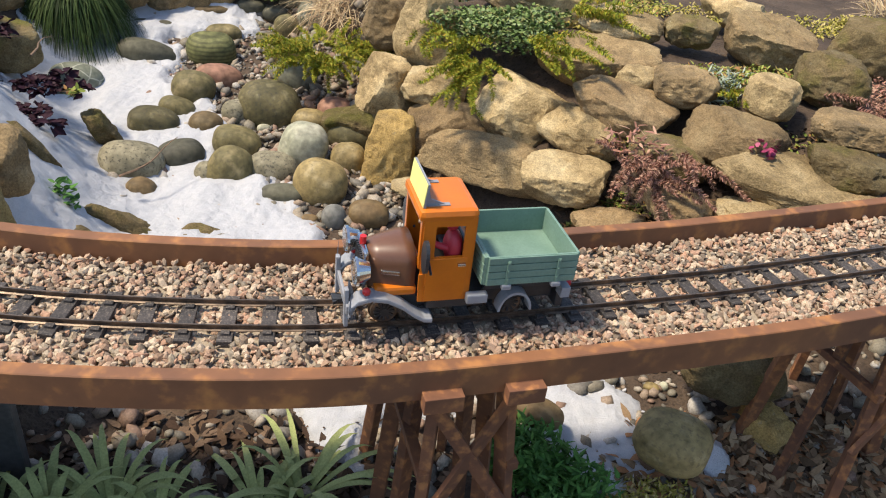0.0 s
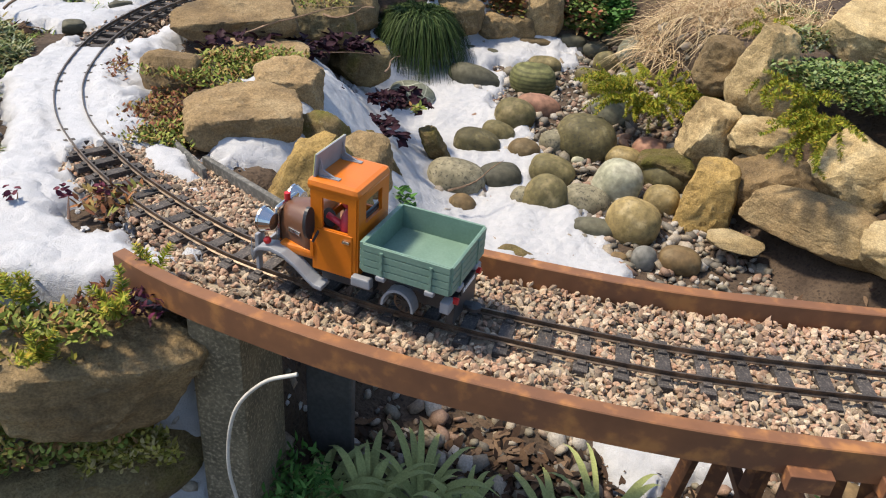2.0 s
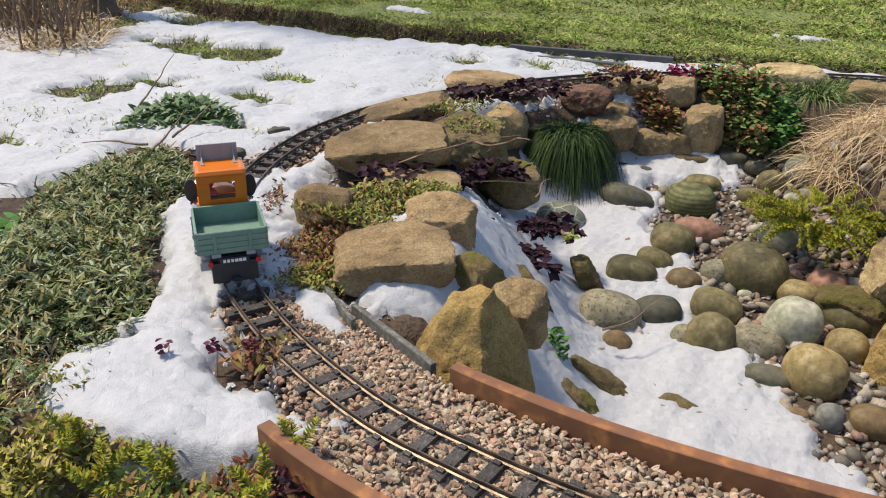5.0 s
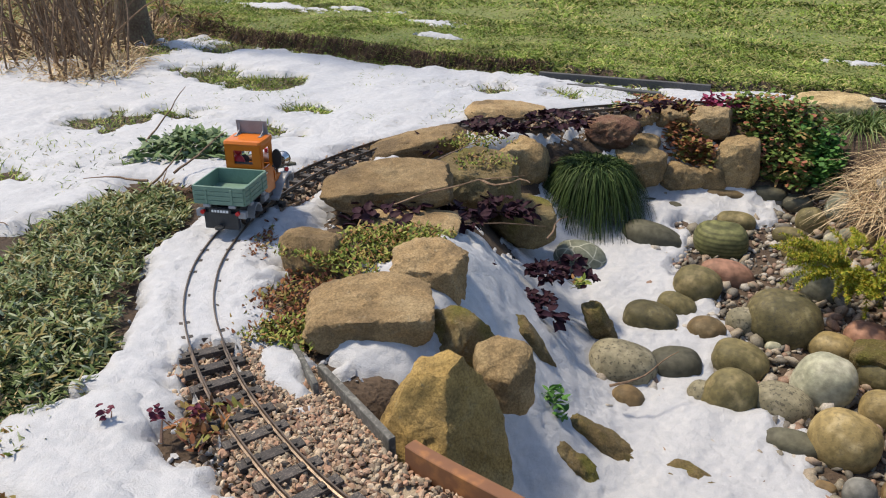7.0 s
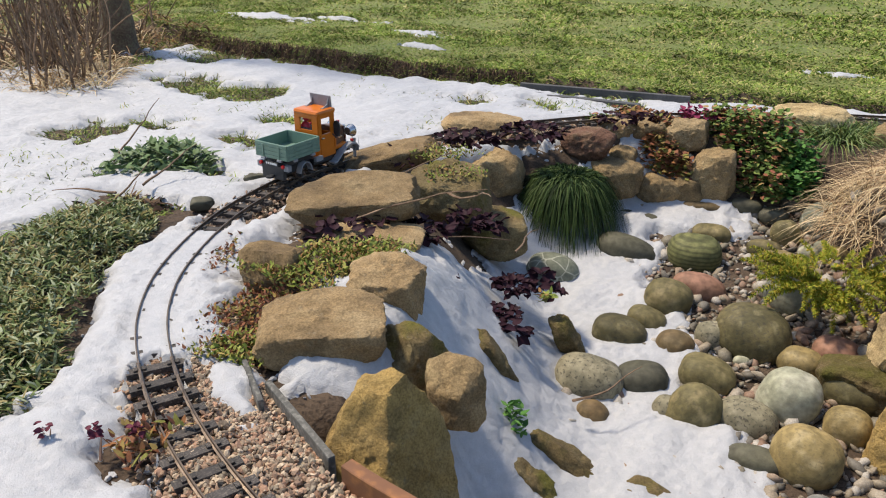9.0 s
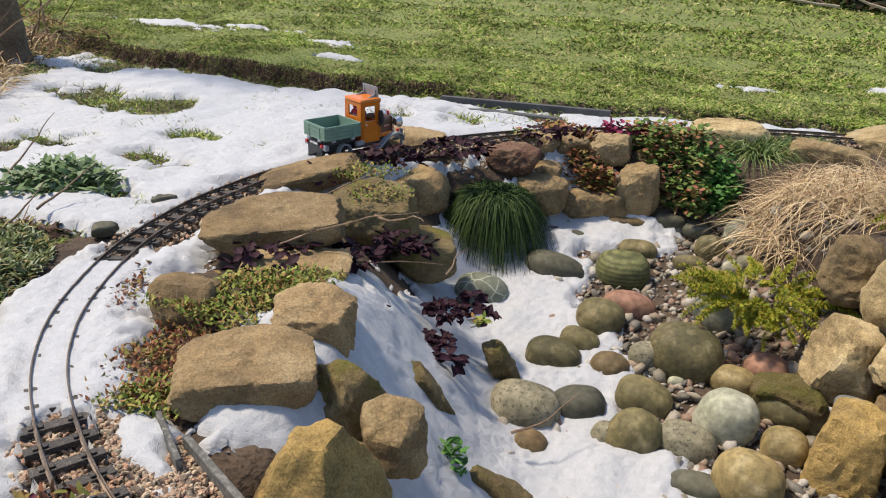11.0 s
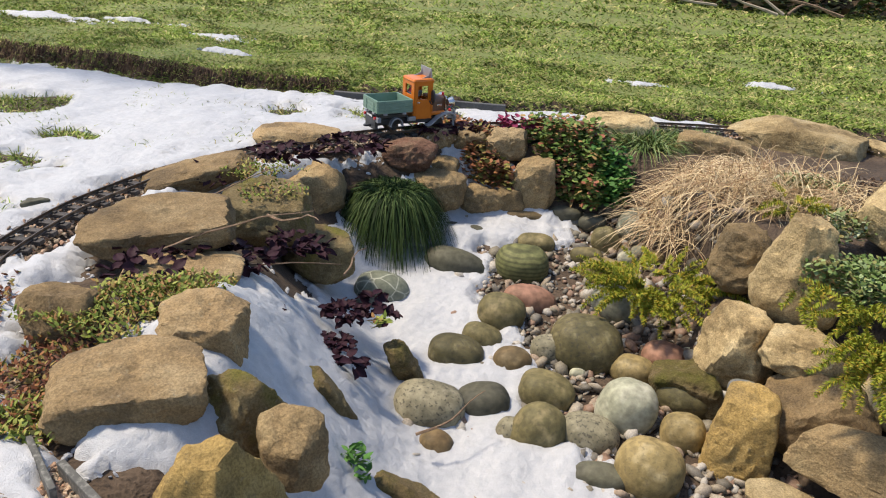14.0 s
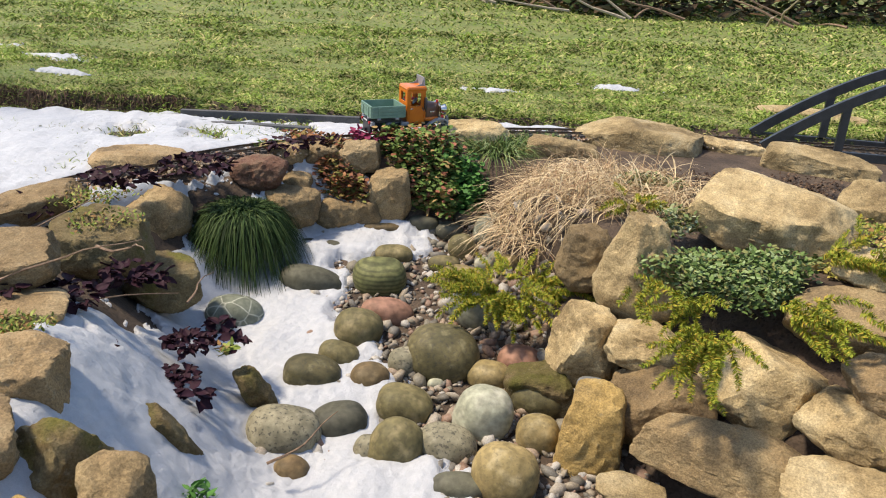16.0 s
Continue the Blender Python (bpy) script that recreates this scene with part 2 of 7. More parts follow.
def pieces(name, places, radii, material, flat=0.7, parent=None, seed=1, label="", category="", jag=0.25):
    """Very many small stones in one mesh: dented icosahedra at the places."""
    rng = np.random.default_rng(seed)
    g = (1 + 5 ** 0.5) / 2
    v0 = np.array([(-1, g, 0), (1, g, 0), (-1, -g, 0), (1, -g, 0), (0, -1, g), (0, 1, g), (0, -1, -g), (0, 1, -g), (g, 0, -1), (g, 0, 1), (-g, 0, -1), (-g, 0, 1)]) / np.hypot(1, g)
    f0 = np.array([(0, 11, 5), (0, 5, 1), (0, 1, 7), (0, 7, 10), (0, 10, 11), (1, 5, 9), (5, 11, 4), (11, 10, 2), (10, 7, 6), (7, 1, 8),
                   (3, 9, 4), (3, 4, 2), (3, 2, 6), (3, 6, 8), (3, 8, 9), (4, 9, 5), (2, 4, 11), (6, 2, 10), (8, 6, 7), (9, 8, 1)])
    n = len(places)
    a = rng.uniform(0, 2 * np.pi, n)
    t = rng.normal(0, 0.4, (n, 2))
    v = v0[None] * (1 + rng.uniform(-jag, jag, (n, 12, 1)))
    v = v * np.stack([rng.uniform(0.8, 1.35, n), rng.uniform(0.65, 1.0, n), flat * rng.uniform(0.7, 1.2, n)], 1)[:, None, :]
    z = v[..., 2] + v[..., 0] * t[:, None, 0] + v[..., 1] * t[:, None, 1]
    x = v[..., 0] * np.cos(a)[:, None] - v[..., 1] * np.sin(a)[:, None]
    y = v[..., 0] * np.sin(a)[:, None] + v[..., 1] * np.cos(a)[:, None]
    v = np.stack([x, y, z], -1) * np.asarray(radii)[:, None, None] + np.asarray(places)[:, None, :]
    fs = (f0[None] + 12 * np.arange(n)[:, None, None]).reshape(-1, 3)
    ob = whole(name, mesh_of(name, v.reshape(-1, 3), fs), material, parent)
    tagged(ob, label, category, kind="stuff")
    return ob


def build_track():
    track = tagged(new("railway_track"), "narrow garden railway track with dark sleepers and weathered rails", "railway track", kind="structure")
    line = stretch(0.1, S_TRACK1, 0.02)
    prof = [(-0.0011, 0), (0.0011, 0), (0.0011, -0.0022), (0.0005, -0.003), (0.0005, -0.006), (0.003, -0.007), (0.003, -0.0078), (-0.003, -0.0078), (-0.003, -0.007), (-0.0005, -0.006), (-0.0005, -0.003), (-0.0011, -0.0022)]
    for side in (-0.0236, 0.0236):
        whole("rail", mesh_of("rail", *sweep([(a + side, b) for a, b in prof], line)), RAIL, track)
    bm = bmesh.new()
    box(bm, 0.017, 0.086, 0.009, pose(0, 0, -0.0125), 0.0012)
    for side in (-1, 1):
        for o in (-1, 1):
            box(bm, 0.010, 0.0065, 0.0035, pose(0, side * (0.0236 + o * 0.0058), -0.0065), 0.0008)
    me = bpy.data.meshes.new("sleeper")
    bm.to_mesh(me)
    bm.free()
    s, rng = 0.15, random.Random(4)
    while s < S_TRACK1:
        p, a = on_track(s)
        ob = whole("sleeper", me, SLEEPER, track)
        ob.matrix_basis = Matrix.Translation((p[0], p[1], rng.uniform(-0.0006, 0.0003))) @ Euler((0, 0, a + rng.gauss(0, 0.02))).to_matrix().to_4x4()
        s += 0.0455


def build_bridge():
    bridge = tagged(new("trestle_bridge"), "rusty steel girder bridge on trestle legs filled with ballast", "bridge", kind="structure")
    for side, s1 in ((1, S_BRIDGE1 - 0.02), (-1, S_BRIDGE1 - 0.1)):
        line = stretch(S_BRIDGE0, s1, 0.03)
        w, b = 0.009, 0.0012
        c = 0.123 * side
        prof = [(c - w, -0.024), (c + w, -0.024), (c + w, 0.016 - b), (c + w - b, 0.016), (c - w + b, 0.016), (c - w, 0.016 - b)]
        whole("girder", mesh_of("girder", *sweep(prof, line)), RUST, bridge)
    line = stretch(S_BRIDGE0, S_BRIDGE1 - 0.05, 0.04)
    whole("deck", mesh_of("deck", *sweep([(-0.113, -0.036), (0.113, -0.036), (0.113, -0.022), (-0.113, -0.022)], line)), RUST_DARK, bridge)
    for s, half, splay in ((1.06, 0.08, 1.5), (2.115, 0.08, 1.3), (2.8, 0.055, 1.2)):
        p, a = on_track(s)
        base = Matrix.Translation((p[0], p[1], 0)) @ Euler((0, 0, a)).to_matrix().to_4x4()

        def bar(name, p0, p1, w=0.021, d=0.014):
            p0, p1 = base @ Vector(p0), base @ Vector(p1)
            bm = bmesh.new()
            m = Matrix.Translation((p0 + p1) / 2) @ (p1 - p0).to_track_quat("Z", "Y").to_matrix().to_4x4()
            box(bm, d, w, (p1 - p0).length, m, 0.001)
            part(name, bm, RUST_DARK, bridge)
        zg = float(ground(p[0], p[1])) - 0.02
        for dx in (-half, half):
            for y0, y1 in ((-0.1, -0.15), (-0.035, -0.05), (0.035, 0.05), (0.1, 0.15)):
                bar("post", (dx * 0.75, y0, -0.03), (dx * splay, y1, zg))
            bar("crossbar", (dx, -0.13, -0.15), (dx, 0.13, -0.15), 0.012, 0.014)
            bar("cap", (dx * 0.75, -0.135, -0.034), (dx * 0.75, 0.135, -0.034), 0.018, 0.02)
        for y in (-0.112, 0.112):
            bar("brace", (-half * 0.9, y, -0.05), (half * splay, y * 1.25, -0.24), 0.017, 0.007)
            bar("brace", (half * 0.9, y, -0.05), (-half * splay, y * 1.25, -0.24), 0.017, 0.007)
        for y in (-0.124, 0.124):
            for dx in (-half * 0.85, half * 0.85):
                bar("bracket", (dx - 0.022, y, -0.022), (dx + 0.022, y, -0.022), 0.021, 0.045)


def build_ballast():
    rng = np.random.default_rng(3)
    line = stretch(S_BRIDGE0, S_BRIDGE1, 0.03)
    whole("ballast_bed", mesh_of("ballast_bed", *sweep([(-0.113, -0.021), (0.113, -0.021), (0.113, -0.0175), (-0.113, -0.0175)], line)), GRAVEL)
    tagged(bpy.data.objects["ballast_bed"], "pinkish granite ballast filling the bridge", "ballast", kind="structure")
    P, R = [], []
    for k in range(19000):
        s, o = rng.uniform(S_BRIDGE0 + 0.5, S_BRIDGE1 + 0.18), rng.uniform(-0.112, 0.112)
        if s > S_BRIDGE1:
            o = np.clip(rng.normal(0, 0.032), -0.065, 0.065)
        p, a = on_track(s)
        r = rng.uniform(0.0028, 0.0056) * (1.2 if rng.random() < 0.12 else 1)
        shoulder = 0.006 * np.clip((abs(o) - 0.045) / 0.05, 0, 1)
        z = -0.0165 + rng.uniform(0, 0.004) + shoulder * rng.uniform(0.2, 1)
        if abs(abs(o) - 0.0236) < 0.007:
            z = -0.018
        if s > S_BRIDGE1 and abs(o) > 0.06:
            z = float(ground(p[0] - math.sin(a) * o, p[1] + math.cos(a) * o)) + 0.006
        P.append((p[0] - math.sin(a) * o, p[1] + math.cos(a) * o, z))
        R.append(r)
    near = [i for i, q in enumerate(P) if q[2] > -0.0125 and 0.0 < q[0] < 0.25][:290]
    shapes = []
    for k in range(8):
        one = pieces("chipping", [(0, 0, 0)], [1.0], CHIP, 0.75, None, 400 + k)
        shapes.append(one.data)
        bpy.data.objects.remove(one)
    for j, i in enumerate(near):
        chip = whole("chipping", shapes[j % 8], CHIP, bpy.data.objects["ballast_bed"])
        chip.matrix_basis = pose(*P[i], 0, 0, 47.0 * j) @ Matrix.Diagonal((R[i] * 1.05, R[i] * 1.05, R[i] * 1.05, 1))
    gone = set(near)
    P, R = [q for i, q in enumerate(P) if i not in gone], [q for i, q in enumerate(R) if i not in gone]
    pieces("ballast_stones", P, R, GRAVEL, 0.75, None, 5, "angular pinkish-grey granite chippings between the rails", "ballast")
    P, R = [], []
    for k in range(12000):
        s, o = rng.uniform(S_BRIDGE1, 7.6), np.clip(rng.normal(0, 0.032), -0.075, 0.075)
        if k < 3000:
            s, o = rng.uniform(S_BRIDGE1 - 0.02, 4.15), rng.uniform(-0.135, -0.05)
        p, a = on_track(s)
        P.append((p[0] - math.sin(a) * o, p[1] + math.cos(a) * o, -0.0185 + rng.uniform(-0.004, 0.002) - 0.12 * max(0, abs(o) - 0.05)))
        R.append(rng.uniform(0.003, 0.0055))
    pieces("ballast_stones", P, R, GRAVEL, 0.75, None, 6, "brown gravel under the sleepers of the curve", "ballast")


build_track()
build_bridge()
build_ballast()

# ---- the rail truck ----
ORANGE = surf("orange plastic", (0.56, 0.15, 0.008), (0.5, 0.13, 0.008), 30, 0.33, 0.02, 8, None, 0.08)
GREEN = surf("green plastic", (0.13, 0.215, 0.165), (0.155, 0.245, 0.19), 40, 0.5, 0.1, 8, None, 0.15)
GREY = surf("grey plastic", (0.26, 0.27, 0.29), (0.22, 0.23, 0.25), 40, 0.4, 0.03, 8, None, 0.1)
BLACK = surf("black plastic", (0.018, 0.02, 0.024), (0.03, 0.032, 0.036), 50, 0.45, 0.05, 6, None, 0.3)
BROWN = surf("brown plastic", (0.13, 0.06, 0.032), (0.11, 0.05, 0.028), 40, 0.38, 0.03, 6, None, 0.1)
CHROME = surf("bright metal", (0.6, 0.6, 0.6), (0.5, 0.5, 0.5), 40, 0.2, 0.0, 6, None, 0.05, metal=1.0)
RED = surf("red plastic", (0.5, 0.02, 0.02), (0.42, 0.015, 0.02), 40, 0.3, 0.0, 6, None, 0.1)
YELLOW = surf("pale yellow paint", (0.75, 0.72, 0.25), (0.7, 0.68, 0.22), 40, 0.5, 0.0, 6, None, 0.1)
WHITE = surf("white print", (0.7, 0.7, 0.7), (0.65, 0.65, 0.65), 40, 0.5, 0.0, 6, None, 0.05)
SKIN = surf("painted doll", (0.45, 0.03, 0.05), (0.4, 0.025, 0.04), 40, 0.5, 0.0, 6, None, 0.1)
GLASS = bpy.data.materials.new("lens glass")
GLASS.use_nodes = True
GLASS.node_tree.nodes["Principled BSDF"].inputs["Transmission Weight"].default_value = 0.9
GLASS.node_tree.nodes["Principled BSDF"].inputs["Roughness"].default_value = 0.05


def prism(bm, outline, y0, y1, bevel=0.0):
    """A side outline (x, z) made solid from y0 to y1."""
    a = [bm.verts.new((x, y0, z)) for x, z in outline]
    b = [bm.verts.new((x, y1, z)) for x, z in outline]
    fs = [bm.faces.new(a), bm.faces.new(b[::-1])]
    n = len(a)
    for i in range(n):
        fs.append(bm.faces.new((a[i], b[i], b[(i + 1) % n], a[(i + 1) % n])))
    bmesh.ops.recalc_face_normals(bm, faces=fs)
    if bevel:
        bmesh.ops.bevel(bm, geom=list({e for f in fs for e in f.edges}), offset=bevel, segments=2, affect="EDGES", profile=0.6)
    return bm


def wall_with_hole(u0, u1, v0, v1, hu0, hu1, hv0, hv1, m, t=0.0025):
    """One flat panel (u across, v up) with a rectangular opening, t thick."""
    bm = bmesh.new()
    rings = []
    for y in (-t / 2, t / 2):
        out = [bm.verts.new(m @ Vector(p)) for p in ((u0, y, v0), (u1, y, v0), (u1, y, v1), (u0, y, v1))]
        inn = [bm.verts.new(m @ Vector(p)) for p in ((hu0, y, hv0), (hu1, y, hv0), (hu1, y, hv1), (hu0, y, hv1))]
        rings.append((out, inn))
    for k in range(4):
        j = (k + 1) % 4
        (o0, i0), (o1, i1) = rings
        bm.faces.new((o0[k], o0[j], i0[j], i0[k]))
        bm.faces.new((o1[k], i1[k], i1[j], o1[j]))
        bm.faces.new((o0[k], o1[k], o1[j], o0[j]))
        bm.faces.new((i0[k], i0[j], i1[j], i1[k]))
    bmesh.ops.recalc_face_normals(bm, faces=bm.faces)
    return bm


def build_truck():
    truck = tagged(new("rail_truck"), "orange toy rail truck with brown bonnet and green dropside bed", "toy truck")
    W = 0.0375                                     # half the cab's width
    zb, zr, zw = 0.036, 0.149, 0.094              # cab: floor, roof edge, window sill
    # chassis
    bm = box(bmesh.new(), 0.235, 0.05, 0.018, pose(-0.012, 0, 0.03), 0.002)
    part("chassis", bm, BLACK, truck)
    bm = box(bmesh.new(), 0.07, 0.074, 0.016, pose(0.018, 0, 0.032), 0.002)
    part("step_box", bm, BLACK, truck)
    # cab
    x0, x1 = 0.0, 0.066
    for sgn in (-1, 1):
        part("cab_side", wall_with_hole(x0, x1, zb, zr - 0.006, x0 + 0.012, x1 - 0.016, zw, zr - 0.016, pose(0, sgn * W, 0), 0.003), ORANGE, truck)
    part("cab_back", wall_with_hole(-W, W, zb, zr - 0.006, -0.02, 0.02, zw + 0.01, zr - 0.016, pose(x0, 0, 0, 0, 0, 90), 0.003), ORANGE, truck)
    part("windscreen_frame", wall_with_hole(-W, W, 0.08, zr - 0.006, -0.031, 0.031, zw - 0.004, zr - 0.013, pose(x1 + 0.001, 0, 0, 0, 0, 90), 0.003), ORANGE, truck)
    bm = box(bmesh.new(), x1 - x0 + 0.009, 2 * W + 0.006, 0.014, pose((x0 + x1) / 2 + 0.002, 0, zr - 0.003), 0.0065)
    part("roof", bm, ORANGE, truck)
    bm = box(bmesh.new(), x1 - x0, 2 * W, 0.004, pose((x0 + x1) / 2, 0, zb + 0.002))
    part("cab_floor", bm, BLACK, truck)
    bm = box(bmesh.new(), 0.02, 0.064, 0.03, pose(0.016, 0, 0.066), 0.004)
    box(bm, 0.008, 0.064, 0.03, pose(0.006, 0, 0.092), 0.003)
    part("bench", bm, BLACK, truck)
    for sgn in (-1, 1):
        bm = box(bmesh.new(), x1 - x0 - 0.012, 0.002, zw - zb - 0.002, pose((x0 + x1) / 2 - 0.001, sgn * (W + 0.0016), (zb + zw) / 2), 0.0008)
        door = part("door", bm, ORANGE, truck)
        bm = box(bmesh.new(), 0.011, 0.004, 0.0035, pose(0.013, sgn * (W + 0.004), zw - 0.009), 0.001)
        part("handle", bm, CHROME, door, "small chrome door handle")
        bm = tube(bmesh.new(), 0.0115, 0.0045, pose(0.064, sgn * (W + 0.011), zw + 0.008, 0, 90, 0) @ Matrix.Diagonal((1.75, 0.95, 1, 1)), 24)
        tube(bm, 0.0018, 0.02, pose(0.056, sgn * (W + 0.006), zw - 0.008, 60 * sgn, 0, 0), 8)
        part("mirror", bm, BLACK, truck, "black oval wing mirror")
        bm = box(bmesh.new(), 0.005, 0.002, 0.022, pose(x1 - 0.0005, sgn * (W + 0.003), 0.064), 0.0008)
        part("turn_signal", bm, ORANGE, truck)
    # destination board on the roof
    bm = box(bmesh.new(), 0.0025, 0.066, 0.028, pose(0.064, 0, zr + 0.018, 0, -7, 0))
    board = part("sign_board", bm, GREY, truck, "grey board standing across the roof")
    bm = box(bmesh.new(), 0.0008, 0.065, 0.027, pose(0.0660, 0, zr + 0.018, 0, -7, 0))
    part("sign_face", bm, YELLOW, board, "pale yellow face")
    for y in (-0.026, 0.026):
        bm = prism(bmesh.new(), [(0.034, zr + 0.004), (0.063, zr + 0.004), (0.061, zr + 0.026), (0.057, zr + 0.012)], y - 0.001, y + 0.001)
        box(bm, 0.03, 0.006, 0.0015, pose(0.047, y, zr + 0.0045))
        part("sign_bracket", bm, GREY, truck)
    # bonnet and radiator
    bm = bmesh.new()
    rows = [(0.070, 0.034, 0.101), (0.082, 0.0325, 0.1005), (0.095, 0.029, 0.099), (0.11, 0.0245, 0.0965), (0.122, 0.021, 0.094)]
    rings = []
    for x, w, z in rows:
        pts = [(-w, 0.05), (-w, z - 0.02), (-w * 0.94, z - 0.011), (-w * 0.75, z - 0.004), (-w * 0.4, z), (0, z + 0.001), (w * 0.4, z), (w * 0.75, z - 0.004), (w * 0.94, z - 0.011), (w, z - 0.02), (w, 0.05)]
        rings.append([bm.verts.new((x, y, z2)) for y, z2 in pts])
    for a, b in zip(rings, rings[1:]):
        for i in range(10):
            bm.faces.new((a[i], a[i + 1], b[i + 1], b[i]))
    bm.faces.new(rings[0][::-1])
    bm.faces.new(rings[-1])
    bmesh.ops.recalc_face_normals(bm, faces=bm.faces)
    bonnet = part("bonnet", bm, BROWN, truck, "chocolate-brown tapered bonnet", True)
    for sgn in (-1, 1):
        bm = box(bmesh.new(), 0.022, 0.003, 0.005, pose(0.098, sgn * 0.0285, 0.071, 0, 0, sgn * -16), 0.001)
        part("vent", bm, CHROME, bonnet, "pale ribbed vent")
    bm = box(bmesh.new(), 0.007, 0.048, 0.05, pose(0.126, 0, 0.07), 0.004)
    rad = part("radiator", bm, CHROME, truck, "bright radiator shell")
    bm = bmesh.new()
    for k in range(9):
        box(bm, 0.0015, 0.0022, 0.038, pose(0.1302, -0.018 + k * 0.0045, 0.068))
    part("grille", bm, BLACK, rad)
    bm = tube(bmesh.new(), 0.004, 0.01, pose(0.126, 0, 0.098), 12)
    part("radiator_cap", bm, RED, rad, "red radiator cap")
    # orange cowl at the bonnet's foot
    bm = box(bmesh.new(), 0.05, 0.07, 0.012, pose(0.092, 0, 0.049), 0.004)
    part("cowl", bm, ORANGE, truck)
    # front mudguards
    for sgn in (-1, 1):
        arc = [(0.148, 0.03), (0.147, 0.041), (0.138, 0.05), (0.122, 0.0535), (0.104, 0.050), (0.086, 0.040), (0.07, 0.027), (0.058, 0.020), (0.046, 0.019)]
        low = [(x, z - 0.006) for x, z in arc[::-1]]
        bm = prism(bmesh.new(), arc + low, sgn * 0.029, sgn * 0.05, 0.002)
        guard = part("mudguard", bm, GREY, truck, "light grey swept front mudguard")
        bm = bmesh.new()
        bmesh.ops.create_uvsphere(bm, u_segments=12, v_segments=8, radius=0.005, matrix=pose(0.128, sgn * 0.043, 0.058))
        part("side_lamp", bm, RED, guard, "small red lamp")
        m = pose(0.134, sgn * 0.033, 0.079, 0, 90, 0)
        bm = tube(bmesh.new(), 0.01, 0.014, m @ pose(0, 0, -0.003), 24, 0.0155)
        tube(bm, 0.0165, 0.003, m @ pose(0, 0, 0.005), 24)
        lamp = part("headlight", bm, CHROME, truck, "large round headlight")
        bm = tube(bmesh.new(), 0.014, 0.002, m @ pose(0, 0, 0.0072), 24)
        part("lens", bm, GLASS, lamp)
    # bumper and coupling
    bm = box(bmesh.new(), 0.004, 0.085, 0.012, pose(0.148, 0, 0.033), 0.001)
    for y in (-0.033, 0.033):
        box(bm, 0.005, 0.008, 0.05, pose(0.149, y, 0.032), 0.001)
    part("bumper", bm, GREY, truck)
    for x in (0.153, -0.148):
        bm = box(bmesh.new(), 0.014, 0.01, 0.006, pose(x, 0, 0.02), 0.001)
        tube(bm, 0.009, 0.004, pose(x + math.copysign(0.008, x), 0, 0.02), 16)
        part("coupling", bm, BLACK, truck)
    # dropside bed
    bx0, bx1, bw, bz0, bz1 = -0.142, -0.009, 0.0525, 0.062, 0.099
    bm = box(bmesh.new(), bx1 - bx0, 2 * bw, 0.005, pose((bx0 + bx1) / 2, 0, bz0 + 0.004), 0.0008)
    part("bed_floor", bm, GREEN, truck)
    plank = (bz1 - bz0) / 4
    for sgn in (-1, 1):
        bm = box(bmesh.new(), bx1 - bx0, 0.0025, bz1 - bz0, pose((bx0 + bx1) / 2, sgn * (bw - 0.0012), (bz0 + bz1) / 2), 0.0005)
        side = part("bed_side", bm, GREEN, truck)
        for k in range(4):
            bm = box(bmesh.new(), bx1 - bx0 - 0.001, 0.0022, plank - 0.0012, pose((bx0 + bx1) / 2, sgn * (bw + 0.0005), bz0 + plank * (k + 0.5)), 0.0005)
            part("plank", bm, GREEN, side)
        for x in (bx0 + 0.028, bx1 - 0.03):
            bm = box(bmesh.new(), 0.005, 0.002, bz1 - bz0 - 0.006, pose(x, sgn * (bw + 0.002), (bz0 + bz1) / 2 - 0.002), 0.0005)
            for z in (bz0 + 0.008, bz0 + 0.019, bz0 + 0.03):
                tube(bm, 0.0014, 0.002, pose(x, sgn * (bw + 0.003), z, 90), 8)
            part("strap", bm, GREEN, side)
            bm = box(bmesh.new(), 0.014, 0.007, 0.006, pose(x, sgn * (bw + 0.001), bz0 - 0.002), 0.0015)
            part("hinge", bm, GREY, side)
    for x, nm in ((bx0, "tailgate"), (bx1, "headboard")):
        bm = box(bmesh.new(), 0.0028, 2 * bw - 0.003, bz1 - bz0, pose(x, 0, (bz0 + bz1) / 2), 0.0005)
        gate = part(nm, bm, GREEN, truck)
        for k in range(4):
            bm = box(bmesh.new(), 0.002, 2 * bw - 0.004, plank - 0.0012, pose(x + math.copysign(0.0018, x - (bx0 + bx1) / 2), 0, bz0 + plank * (k + 0.5)), 0.0005)
            part("plank", bm, GREEN, gate)
        if nm == "tailgate":
            for y in (-0.026, 0.026):
                bm = box(bmesh.new(), 0.002, 0.005, bz1 - bz0 - 0.006, pose(x - 0.0033, y, (bz0 + bz1) / 2 - 0.002), 0.0005)
                part("strap", bm, GREEN, gate)
                bm = box(bmesh.new(), 0.007, 0.014, 0.006, pose(x - 0.002, y, bz0 - 0.002), 0.0015)
                part("hinge", bm, GREY, gate)
    bm = box(bmesh.new(), 0.118, 0.07, 0.01, pose(-0.075, 0, 0.049), 0.001)
    part("bed_frame", bm, BLACK, truck)
    # rear: dark apron, plate with bars, lamps
    bm = box(bmesh.new(), 0.012, 0.07, 0.034, pose(-0.138, 0, 0.029), 0.002)
    part("apron", bm, BLACK, truck)
    bm = box(bmesh.new(), 0.002, 0.045, 0.010, pose(-0.1455, 0, 0.05), 0.0005)
    plate = part("number_plate", bm, BLACK, truck, "black plate with pale bars")
    for k, w in enumerate((0.005, 0.005, 0.005, 0.004, 0.004, 0.004)):
        bm = box(bmesh.new(), 0.0006, w, 0.005, pose(-0.1467, -0.015 + k * 0.006, 0.05))
        part("bar", bm, WHITE, plate)
